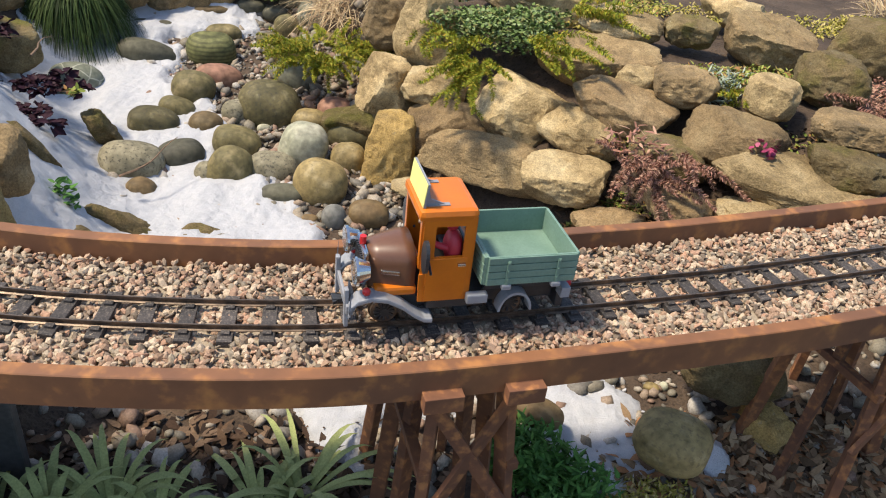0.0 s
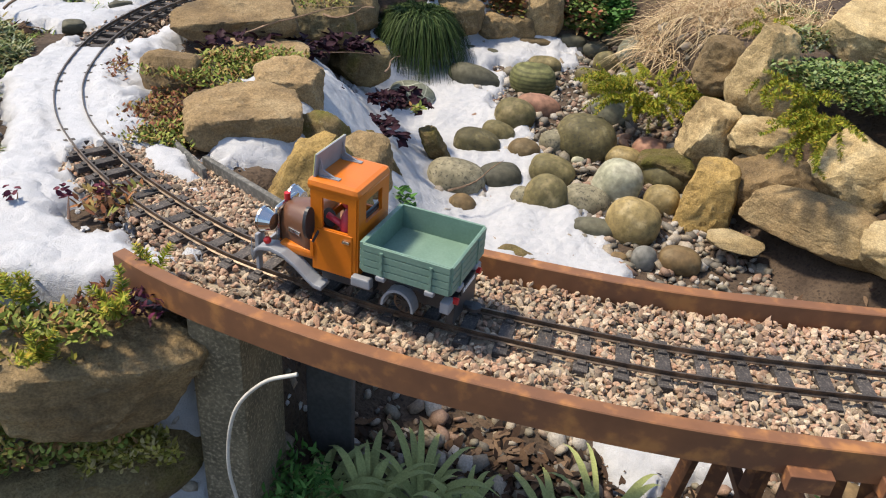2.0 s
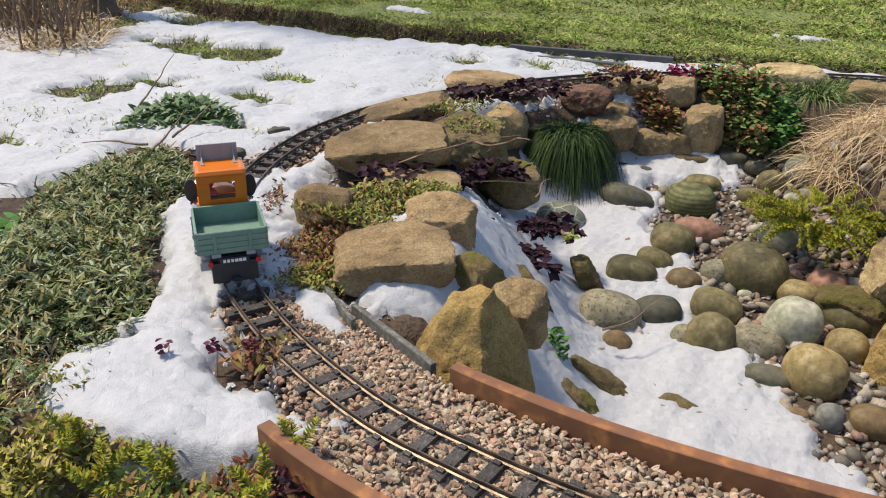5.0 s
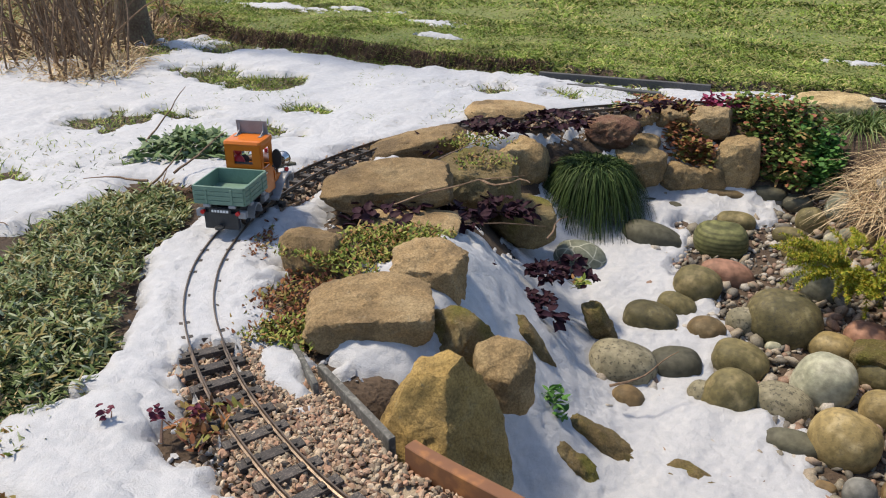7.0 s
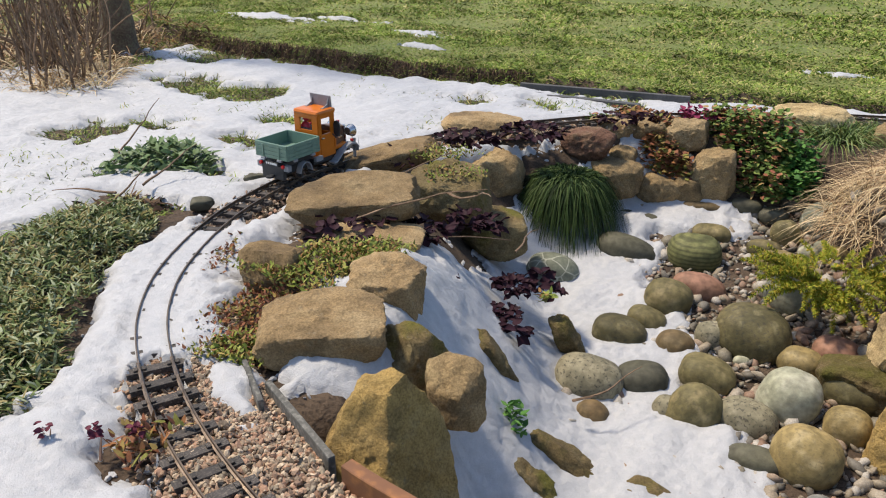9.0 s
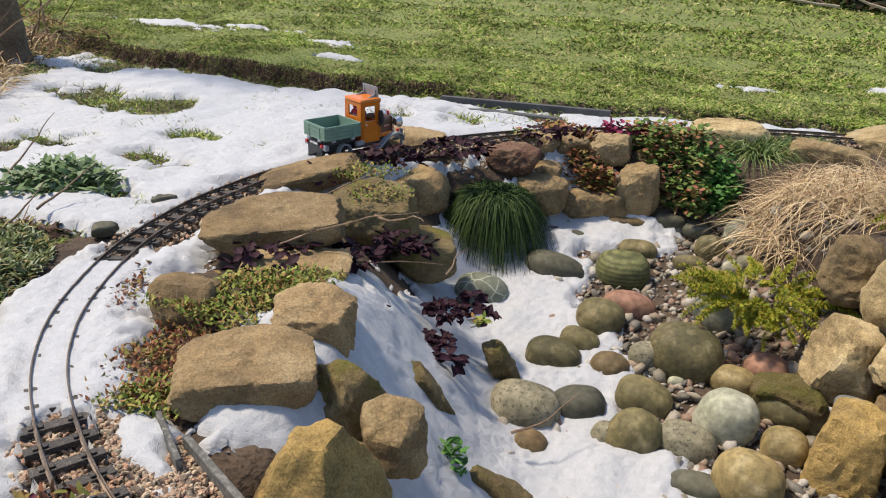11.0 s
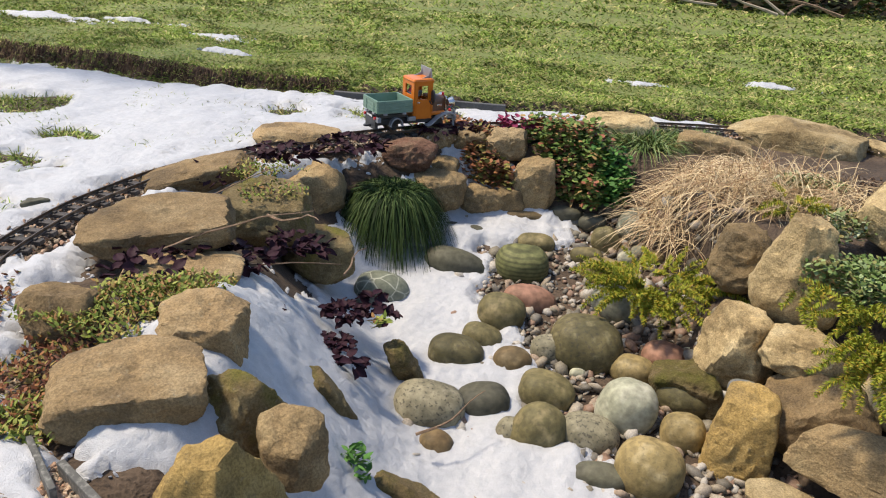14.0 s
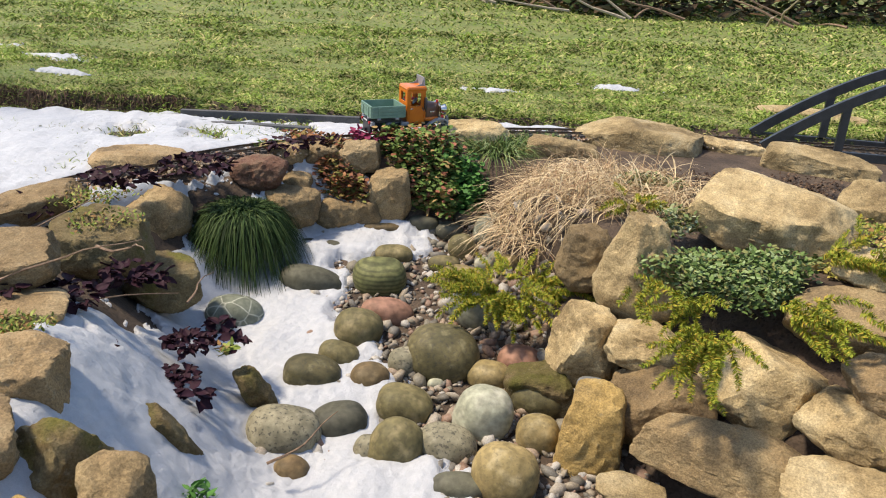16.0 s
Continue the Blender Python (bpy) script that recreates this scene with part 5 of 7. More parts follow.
def blades(name, P, D, L, W, material, droop=0.3, belly=0.5, parent=None, label="", category="", kind="", rng=None, fold=0.0, rows=3):
    """Many leaves in one mesh: base points, directions, lengths, widths; each leaf a bent tapering strip."""
    rng = rng or np.random.default_rng(len(P))
    P, D = np.asarray(P, float), np.asarray(D, float)
    n = len(P)
    D = D / np.linalg.norm(D, axis=1)[:, None]
    L, W = np.broadcast_to(L, n).astype(float), np.broadcast_to(W, n).astype(float)
    up = np.tile((0.0, 0.0, 1.0), (n, 1)) + rng.normal(0, 0.35, (n, 3))
    S = np.cross(D, up)
    S /= np.linalg.norm(S, axis=1)[:, None] + 1e-9
    U = np.cross(S, D)
    vs = []
    for k in range(rows):
        u = k / rows
        c = P + D * (L * u)[:, None] - np.array((0, 0, 1.0)) * (droop * L * u * u)[:, None]
        w = W * (np.sin(np.pi * (u * (1 - 0.0) * 0.9 + 0.1) ** (0.7 / belly * 0.5)) if belly else (1 - 0.75 * u)) * 0.5
        w = np.maximum(w, W * 0.12)
        vs += [c - S * w[:, None] + U * (fold * w)[:, None], c + S * w[:, None] + U * (fold * w)[:, None]]
    vs.append(P + D * L[:, None] - np.array((0, 0, 1.0)) * (droop * L)[:, None])
    m = 2 * rows + 1
    V = np.stack(vs, 1).reshape(-1, 3)
    b = np.arange(n) * m
    fs = []
    for k in range(rows - 1):
        fs.append(np.stack([b + 2 * k, b + 2 * k + 1, b + 2 * k + 3, b + 2 * k + 2], 1))
    quads = np.concatenate(fs).tolist()
    tris = np.stack([b + 2 * rows - 2, b + 2 * rows - 1, b + 2 * rows], 1).tolist()
    ob = whole(name, mesh_of(name, V, quads + tris), material, parent, label if parent else "")
    if not parent:
        tagged(ob, label, category, kind=kind)
    return ob


def leaf_mat(name, colours, rough=0.55, scale=60.0, mottle=0.35):
    m = ramp_islands(surf(name, (0.1, 0.1, 0.1), (0.1, 0.1, 0.1), scale, max(rough, 0.6), 0.0, 5, None, mottle), colours)
    m.node_tree.nodes["Principled BSDF"].inputs["Specular IOR Level"].default_value = 0.1
    return m


G_LAWN = leaf_mat("lawn grass", [(0.15, 0.215, 0.035), (0.205, 0.265, 0.055), (0.105, 0.16, 0.028), (0.27, 0.285, 0.085), (0.18, 0.24, 0.045), (0.38, 0.33, 0.14)], 0.6, 1.3, 1.1)
G_DARK = leaf_mat("dark grass", [(0.025, 0.048, 0.014), (0.038, 0.066, 0.018), (0.014, 0.026, 0.008), (0.07, 0.1, 0.032)])
G_FROST = leaf_mat("grey-green leaves", [(0.17, 0.205, 0.085), (0.25, 0.28, 0.14), (0.08, 0.11, 0.035), (0.34, 0.37, 0.23), (0.2, 0.17, 0.06), (0.26, 0.22, 0.1), (0.12, 0.16, 0.055)])
G_SAGE = leaf_mat("sage leaves", [(0.15, 0.21, 0.1), (0.11, 0.17, 0.07), (0.2, 0.25, 0.14)])
G_RED = leaf_mat("red stonecrop", [(0.2, 0.08, 0.04), (0.26, 0.12, 0.05), (0.13, 0.055, 0.035), (0.25, 0.18, 0.06), (0.17, 0.17, 0.045)])
G_SEDUM = leaf_mat("green stonecrop", [(0.19, 0.23, 0.045), (0.26, 0.28, 0.07), (0.13, 0.17, 0.035), (0.32, 0.25, 0.08), (0.27, 0.15, 0.06)])
G_MIX = leaf_mat("mixed stonecrop", [(0.11, 0.17, 0.04), (0.17, 0.22, 0.06), (0.26, 0.1, 0.06), (0.14, 0.2, 0.05), (0.3, 0.2, 0.08), (0.08, 0.12, 0.03)])
G_PURPLE = leaf_mat("purple leaves", [(0.045, 0.014, 0.024), (0.07, 0.02, 0.035), (0.03, 0.012, 0.018), (0.12, 0.025, 0.055)], 0.42)
G_MAGENTA = leaf_mat("magenta leaves", [(0.3, 0.05, 0.11), (0.22, 0.035, 0.08), (0.36, 0.1, 0.15)], 0.45)
G_WINE = leaf_mat("wine-red leaves", [(0.16, 0.035, 0.06), (0.11, 0.028, 0.045), (0.22, 0.06, 0.085)], 0.45)
G_BUSH = leaf_mat("fresh green leaves", [(0.11, 0.165, 0.045), (0.165, 0.225, 0.075), (0.07, 0.11, 0.03), (0.23, 0.29, 0.13), (0.2, 0.2, 0.07)], 0.42)
G_SPRUCE = leaf_mat("yellow-green needles", [(0.2, 0.23, 0.022), (0.28, 0.29, 0.035), (0.13, 0.165, 0.018), (0.36, 0.26, 0.035), (0.24, 0.26, 0.03)])
G_STRAP = leaf_mat("strap leaves", [(0.2, 0.245, 0.075), (0.13, 0.18, 0.055), (0.28, 0.31, 0.12), (0.095, 0.13, 0.04)], 0.42)
G_FEATHER = leaf_mat("feathery leaves", [(0.07, 0.17, 0.035), (0.1, 0.21, 0.05), (0.05, 0.12, 0.03)])
G_STRAW = leaf_mat("dry straw", [(0.55, 0.42, 0.24), (0.42, 0.31, 0.18), (0.66, 0.53, 0.33), (0.28, 0.18, 0.1)], 0.7)
G_DRYRED = leaf_mat("dry red stems", [(0.33, 0.17, 0.13), (0.26, 0.13, 0.09), (0.42, 0.26, 0.18), (0.16, 0.09, 0.06)], 0.7)
G_DEAD = leaf_mat("dead leaves", [(0.1, 0.062, 0.038), (0.06, 0.037, 0.025), (0.15, 0.1, 0.065), (0.035, 0.024, 0.018)], 0.8)
G_FALLEN = leaf_mat("fallen leaves", [(0.24, 0.16, 0.09), (0.15, 0.095, 0.055), (0.34, 0.25, 0.15), (0.09, 0.06, 0.035), (0.3, 0.15, 0.07)], 0.8)
G_MOSS = leaf_mat("yellow moss", [(0.3, 0.27, 0.05), (0.38, 0.32, 0.08), (0.2, 0.19, 0.04), (0.42, 0.34, 0.15)], 0.8)
G_SILVER = leaf_mat("silver leaves", [(0.3, 0.34, 0.26), (0.22, 0.27, 0.2), (0.38, 0.4, 0.3)])
TWIG = surf("twig bark", (0.12, 0.075, 0.045), (0.22, 0.145, 0.09), 60, 0.85, 0.4, 6, None, 0.5, rand=0.2)


def dirs(rng, n, up=0.6, spread=1.0):
    a = rng.uniform(0, 2 * np.pi, n)
    return np.stack([np.cos(a) * spread, np.sin(a) * spread, rng.normal(up, 0.35, n)], 1)


def build_lawn():
    rng = np.random.default_rng(21)
    P = []
    for n, y1, x0, x1 in ((100000, 0.9, -4.4, 1.6), (90000, 2.4, -5.0, 2.4), (60000, 5.5, -6.5, 4.5)):
        x = rng.uniform(x0, x1, n)
        P.append(np.stack([x, lawn_edge(x) + y1 * rng.uniform(0, 1, n) ** 1.15 - 0.01], 1))
    P = np.concatenate(P)
    keep = lawn_cover(P[:, 0], P[:, 1]) < 0.004
    P = P[keep]
    z = ground(P[:, 0], P[:, 1])
    n = len(P)
    far = np.clip((P[:, 1] - 3) / 4, 0, 1)
    D = dirs(rng, n, 0.9)
    blades("lawn_grass", np.column_stack([P, z - 0.004]), D, rng.uniform(0.018, 0.045, n) * (1 + far) * (1 + 0.45 * np.clip(field_noise(P[:, 0], P[:, 1], 14, 22), -1, 1)), rng.uniform(0.003, 0.0055, n) * (1 + 2.2 * far), G_LAWN, 0.45, 0, None,
           "short green lawn grass with yellowed blades", "grass", "stuff", rng, rows=2)
    n = 3800
    x = rng.uniform(-3.5, -1.5, n)
    u = rng.uniform(0, 1, n)
    P = np.stack([x, lawn_edge(x) + 0.034 * u, -0.03 + np.interp(x, [-2.2, -1.4], [0.07, 0.05]) * smooth(u)], 1)
    D = np.stack([rng.normal(0, 0.5, n), rng.normal(-0.6, 0.2, n), rng.normal(-0.5, 0.5, n)], 1)
    blades("turf_fringe", P, D, rng.uniform(0.015, 0.04, n), 0.0035, G_DEAD, 0.5, 0, None, "withered roots and blades hanging over the lawn's cut edge", "grass", "stuff", rng, rows=2)


def tuft(name, x, y, z, r, n, length, width, material, label, up=1.1, droop=0.5, category="grass tuft", seed=1, belly=0, squash=1.0, rows=4):
    rng = np.random.default_rng(seed)
    a, q = rng.uniform(0, 2 * np.pi, n), np.sqrt(rng.uniform(0, 1, n))
    P = np.stack([x + r * q * np.cos(a), y + r * q * np.sin(a) * squash, np.full(n, z)], 1)
    P[:, 2] = np.maximum(ground(P[:, 0], P[:, 1]), z) - 0.003
    D = np.stack([np.cos(a) * q * 0.9, np.sin(a) * q * 0.9, rng.normal(up, 0.25, n)], 1) + rng.normal(0, 0.28, (n, 3))
    return blades(name, P, D, length * rng.uniform(0.5, 1.1, n), width * rng.uniform(0.7, 1.2, n), material, droop, belly, None, label, category, "", rng, rows=rows)


def mat_of_leaves(name, x, y, rx, ry, n, length, width, material, label, height=0.012, turn=0.0, z=None, category="stonecrop", seed=1, up=0.7, droop=0.15, belly=0.5, dome=0.0):
    """A low cushion of small leaves over an oval of ground (or over a level z)."""
    rng = np.random.default_rng(seed)
    a, q = rng.uniform(0, 2 * np.pi, n), np.sqrt(rng.uniform(0, 1, n)) * (1 + 0.18 * np.sin(3 * rng.uniform(0, 2 * np.pi)) )
    edge = 1 + 0.22 * np.sin(a * 3 + seed) + 0.13 * np.sin(a * 7 + 2 * seed)
    u, v = rx * q * np.cos(a) * edge, ry * q * np.sin(a) * edge
    c, s = math.cos(radians(turn)), math.sin(radians(turn))
    X, Y = x + u * c - v * s, y + u * s + v * c
    Z = ground(X, Y) if z is None else np.maximum(ground(X, Y), z)
    Z = Z + height * rng.uniform(0, 1, n) + dome * np.clip(1 - q * q, 0, 1)
    D = dirs(rng, n, up)
    return blades(name, np.stack([X, Y, Z], 1), D, length * rng.uniform(0.6, 1.2, n), width * rng.uniform(0.7, 1.2, n), material, droop, belly, None, label, category, "", rng, rows=3)


build_lawn()

# ---- planting on the track's left and in the yard ----
def build_frost_bush():
    """A broad low hedge of grey-green leaves in the bend's outer side."""
    rng = np.random.default_rng(61)
    n = 17000
    u = rng.uniform(0, 1, n)
    cx, cy = np.interp(u, [0, 0.35, 0.7, 1], [-1.2, -1.39, -1.56, -1.6]), np.interp(u, [0, 0.35, 0.7, 1], [0.76, 1.02, 1.26, 1.42])
    wide = np.interp(u, [0, 0.3, 0.8, 1], [0.25, 0.22, 0.13, 0.06])
    a, q = rng.uniform(0, 2 * np.pi, n), np.sqrt(rng.uniform(0, 1, n))
    X, Y = cx - 0.02 + wide * q * np.cos(a), cy + wide * 0.8 * q * np.sin(a)
    ok = to_track(X, Y) > 0.13
    X, Y, q, u = X[ok], Y[ok], q[ok], u[ok]
    n = len(X)
    Z = ground(X, Y) + 0.055 * (1 - q ** 2) * rng.uniform(0.3, 1, n) + 0.004 + 0.018 * np.clip(field_noise(X, Y, 30, 60), -0.2, 1)
    # leaves gather in small whorls
    k = rng.integers(0, n // 9, n)
    X, Y, Z = X[k] + rng.normal(0, 0.005, n), Y[k] + rng.normal(0, 0.005, n), Z[k] + rng.normal(0, 0.003, n)
    plant = tagged(new("ground_cover"), "grey-green leafy ground cover beside the track", "shrub")
    home = np.stack([np.interp(np.linspace(0, 1, 16), [0, 0.5, 1], [-1.2, -1.45, -1.62]) + rng.normal(0, 0.09, 16), np.interp(np.linspace(0, 1, 16), [0, 0.5, 1], [0.78, 1.1, 1.45]) + rng.normal(0, 0.06, 16)], 1)
    owner = np.hypot(X[:, None] - home[:, 0], Y[:, None] - home[:, 1]).argmin(1)
    for c in range(16):
        o = owner == c
        if o.sum() > 8:
            blades("clump", np.stack([X, Y, Z], 1)[o], dirs(rng, int(o.sum()), 0.7), rng.uniform(0.012, 0.027, o.sum()), rng.uniform(0.003, 0.0055, o.sum()), G_FROST, 0.2, 0.5, plant, "", rng=rng)


build_frost_bush()


def build_sprigs():
    """Single grass blades poking through the yard's snow in loose patches."""
    rng = np.random.default_rng(66)
    n = 20000
    X, Y = rng.uniform(-4, -1.0, n), rng.uniform(1.1, 3.3, n)
    patch = field_noise(X, Y, 9, 67) + 0.6 * field_noise(X, Y, 30, 68)
    ok = (patch > 0.25) & (to_track(X, Y) > 0.12) & (Y < lawn_edge(X)) & (yard_cover(X, Y) > 0)
    X, Y = X[ok], Y[ok]
    n = len(X)
    blades("grass_sprigs", np.stack([X, Y, ground(X, Y) + 0.008], 1), dirs(rng, n, 1.0), rng.uniform(0.02, 0.05, n), 0.0034, G_LAWN, 0.4, 0, None, "thin grass blades poking through the snow", "grass", "stuff", rng, rows=2)
    n = 60000
    X, Y = rng.uniform(-3.8, -0.2, n), rng.uniform(1.1, 3.4, n)
    ok = (to_track(X, Y) > 0.12) & outer_side(X, Y) & (Y < lawn_edge(X) + 0.02) & (yard_cover(X, Y) <= 0.002) & (Y > np.interp(X, [-6, -2.6, -1.9, -1.6, -1.45], [0.3, 0.6, 1.0, 1.42, 1.75]))
    X, Y = X[ok], Y[ok]
    n = len(X)
    blades("bare_grass", np.stack([X, Y, ground(X, Y) - 0.002], 1), dirs(rng, n, 0.8), rng.uniform(0.02, 0.05, n), 0.0045, G_LAWN, 0.5, 0, None, "wet green grass where the snow has melted", "grass", "stuff", rng, rows=2)


build_sprigs()


def build_thicket_floor():
    """Dry grass and fallen leaves under the shrubs."""
    rng = np.random.default_rng(69)
    n = 15000
    X, Y = rng.uniform(-5.6, -3.0, n), rng.uniform(1.6, 4.0, n)
    ok = (X + 3.35 - 0.25 * np.clip(Y - 2.2, -1, 2) + 0.12 * field_noise(X, Y, 9, 70) < 0) & (Y < lawn_edge(X) + 0.1)
    X, Y = X[ok], Y[ok]
    n = len(X)
    blades("thicket_floor", np.stack([X, Y, ground(X, Y)], 1), dirs(rng, n, 0.8), rng.uniform(0.04, 0.13, n), rng.uniform(0.004, 0.008, n), G_FALLEN, 0.5, 0, None, "dry brown grass and fallen leaves under bare shrubs", "dry grass", "stuff", rng, rows=3)


build_thicket_floor()
for k, (x, y, r, n, l, m) in enumerate(((-1.15, 0.83, 0.06, 420, 0.075, G_DARK), (-1.24, 0.9, 0.08, 520, 0.08, G_DARK), (-1.13, 0.75, 0.05, 260, 0.07, G_STRAW), (-1.2, 0.79, 0.07, 260, 0.075, G_STRAW), (-1.33, 0.97, 0.07, 300, 0.07, G_FROST), (-1.1, 0.86, 0.03, 120, 0.05, G_FROST))):
    tuft("grass_clump", x, y, -0.035, r, n, l, 0.0042, m, "arching grass clump at the snow's edge beside the track", 0.55, 0.7, seed=640 + k)
tuft("grass_clump", -1.32, 0.8, -0.05, 0.12, 420, 0.11, 0.004, G_DARK, "dark arching grass clump beside the snow", 0.6, 0.7, seed=62)
tuft("grass_clump", -1.22, 0.75, -0.06, 0.1, 160, 0.1, 0.004, G_STRAW, "withered pale grass clump beside the snow", 0.5, 0.7, seed=63)
mat_of_leaves("leafy_clump", -1.86, 1.71, 0.12, 0.12, 800, 0.04, 0.0125, G_SAGE, "clump of soft grey-green oval leaves in snow", 0.03, 0, None, "perennial", 64, 0.7, 0.3, 0.5, 0.03)
mat_of_leaves("leafy_clump", -1.62, 0.98, 0.05, 0.05, 26, 0.05, 0.026, G_FEATHER, "few broad bright green leaves", 0.02, 0, None, "perennial", 65, 0.8, 0.3)
for k, (x, y, r, n) in enumerate(((-2.31, 1.78, 0.13, 260), (-2.2, 1.98, 0.1, 160), (-1.92, 2.2, 0.07, 140), (-2.62, 2.42, 0.2, 420), (-2.34, 2.45, 0.15, 300), (-1.85, 2.0, 0.07, 100),
                                  (-2.9, 2.88, 0.2, 300), (-1.3, 2.86, 0.07, 110), (-1.1, 2.98, 0.1, 160), (-1.55, 2.72, 0.06, 80), (-2.1, 1.3, 0.08, 70), (-2.4, 1.45, 0.07, 60), (-1.75, 1.2, 0.05, 40))):
    tuft("grass_tuft", x, y, -0.035, r * 1.25, n * 2, 0.055, 0.0036, G_LAWN if k % 3 else G_FROST, "thin green grass tuft showing through the snow", 0.7, 0.5, seed=70 + k, rows=3)


def twig(x, y, z, length, az, el, r=0.004, bend=0.2, material=TWIG, name="twig", label="bare brown twig lying on the snow", seed=1, parent=None):
    rng = np.random.default_rng(seed)
    n = 9
    pts, d = [Vector((x, y, z))], Vector((math.cos(radians(az)) * math.cos(radians(el)), math.sin(radians(az)) * math.cos(radians(el)), math.sin(radians(el))))
    for k in range(n):
        d = (d + Vector(rng.normal(0, bend * 0.4, 3).tolist())).normalized()
        pts.append(pts[-1] + d * length / n)
    bm = bmesh.new()
    rings = []
    for i, p in enumerate(pts):
        t = (pts[min(i + 1, n)] - pts[max(i - 1, 0)]).normalized()
        a = t.orthogonal().normalized()
        b = t.cross(a)
        rr = r * (1 - 0.75 * i / n)
        rings.append([bm.verts.new(p + (a * math.cos(k * 1.2566) + b * math.sin(k * 1.2566)) * rr) for k in range(5)])
    for A, B in zip(rings, rings[1:]):
        for k in range(5):
            bm.faces.new((A[k], A[(k + 1) % 5], B[(k + 1) % 5], B[k]))
    bm.faces.new(rings[0][::-1])
    bm.faces.new(rings[-1])
    ob = part(name, bm, material, parent)
    if not parent:
        tagged(ob, label, "twig")
    return ob


for k, (x, y, z, l, az, el) in enumerate(((-1.95, 1.62, -0.01, 0.3, 120, 25), (-1.6, 1.4, -0.01, 0.26, 150, 6), (-1.72, 1.46, -0.005, 0.22, 200, 3), (-1.7, 1.52, 0.0, 0.25, 100, 10), (-2.0, 1.1, -0.01, 0.35, 20, 2), (-1.65, 1.38, 0.0, 0.2, 60, 12))):
    twig(x, y, z, l * 0.75, az, el, 0.0035, 0.3, seed=90 + k)
mat_of_leaves("leaf_litter", -1.68, 1.45, 0.12, 0.07, 120, 0.035, 0.012, G_DEAD, "dark withered leaves and stems on the snow", 0.015, 60, None, "leaf litter", 99, 0.3)


def build_shrub(x, y, seed, n, height, spread):
    """A bare winter shrub: many thin stems from one base, dry grass at its foot."""
    shrub = tagged(new("bare_shrub"), "leafless brown winter shrub with dry grass at its foot", "shrub")
    shrub.location = (x, y, float(ground(x, y)))
    rng = np.random.default_rng(seed)
    for k in range(n):
        a, q = rng.uniform(0, 360), rng.uniform(0, spread)
        twig(q * math.cos(radians(a)), q * math.sin(radians(a)), -0.01, height * rng.uniform(0.5, 1.1), rng.uniform(0, 360), rng.uniform(50, 88), rng.uniform(0.003, 0.0065), 0.3, TWIG, "stem", seed=seed + k + 1, parent=shrub)
    m = 420
    a, q = rng.uniform(0, 2 * np.pi, m), np.sqrt(rng.uniform(0, 1, m)) * spread * 1.2
    P = np.stack([q * np.cos(a), q * np.sin(a), np.zeros(m)], 1)
    blades("dry_grass", P, dirs(rng, m, 1.0), rng.uniform(0.08, 0.22, m), 0.006, G_STRAW, 0.5, 0, shrub, "straw-coloured dry grass", rng=rng, rows=4)


build_shrub(-3.35, 2.3, 300, 64, 0.8, 0.3)
build_shrub(-3.9, 2.9, 400, 56, 0.9, 0.35)
build_shrub(-2.95, 2.15, 500, 22, 0.5, 0.14)

tuft("dry_grass_clump", -3.02, 2.33, -0.035, 0.1, 420, 0.22, 0.005, G_STRAW, "straw-coloured dry grass clump in the snow", 1.0, 0.8, seed=520)
tuft("dry_grass_clump", -3.25, 1.75, -0.035, 0.12, 320, 0.16, 0.005, G_STRAW, "straw-coloured dry grass clump in the snow", 1.0, 0.8, seed=521)


def build_tree():
    tree = tagged(new("tree"), "old tree trunk standing at the lawn's corner", "tree")
    x, y = -3.4, 2.72
    tree.location = (x, y, float(ground(x, y)))
    bm = bmesh.new()
    rings = []
    for i, (z, r) in enumerate(((-0.05, 0.1), (0.05, 0.078), (0.25, 0.064), (0.9, 0.062), (1.8, 0.05), (2.6, 0.03))):
        rings.append([bm.verts.new((r * (1 + 0.12 * math.sin(3 * a + i)) * math.cos(a), r * math.sin(a), z)) for a in np.linspace(0, 2 * np.pi, 19)[:-1]])
    for A, B in zip(rings, rings[1:]):
        for k in range(18):
            bm.faces.new((A[k], A[(k + 1) % 18], B[(k + 1) % 18], B[k]))
    part("trunk", bm, BARK, tree, smooth=True)
    for k in range(9):
        twig(0, 0, 1.5 + 0.12 * k, 1.3, 40 * k * 1.7, 35, 0.016, 0.3, BARK, "branch", seed=600 + k, parent=tree)


BARK = surf("bark", (0.09, 0.06, 0.04), (0.16, 0.115, 0.075), 18, 0.9, 0.9, 6, (0.1, 0.1, 0.05), 0.7, dist=0.01)
build_tree()


def build_hedge():
    rng = np.random.default_rng(71)
    n = 9000
    X = rng.uniform(-1.6, 6.5, n)
    Y = np.interp(X, [-1.6, 0, 6], [8.2, 7.4, 9.4]) + rng.uniform(0, 1.6, n)
    Z = 0.02 + rng.uniform(0, 1, n) ** 1.6 * 0.9 * np.clip((Y - 7.2), 0.1, 1)
    blades("hedge", np.stack([X, Y, Z], 1), dirs(rng, n, 0.4), rng.uniform(0.08, 0.2, n), rng.uniform(0.03, 0.06, n), G_HEDGE, 0.2, 0.5, None, "brown winter hedge with dead leaves behind the lawn", "hedge", "stuff", rng)
    for k in range(26):
        x = rng.uniform(-1.2, 4)
        twig(x, float(np.interp(x, [-1.6, 0, 6], [8.0, 7.1, 9.1])) - rng.uniform(0.0, 0.5), 0.05, rng.uniform(0.3, 0.9), rng.uniform(0, 360), rng.uniform(-2, 30), 0.012, 0.2, TWIG if k % 3 else PALE_WOOD, label="fallen branch at the hedge's foot", seed=800 + k)


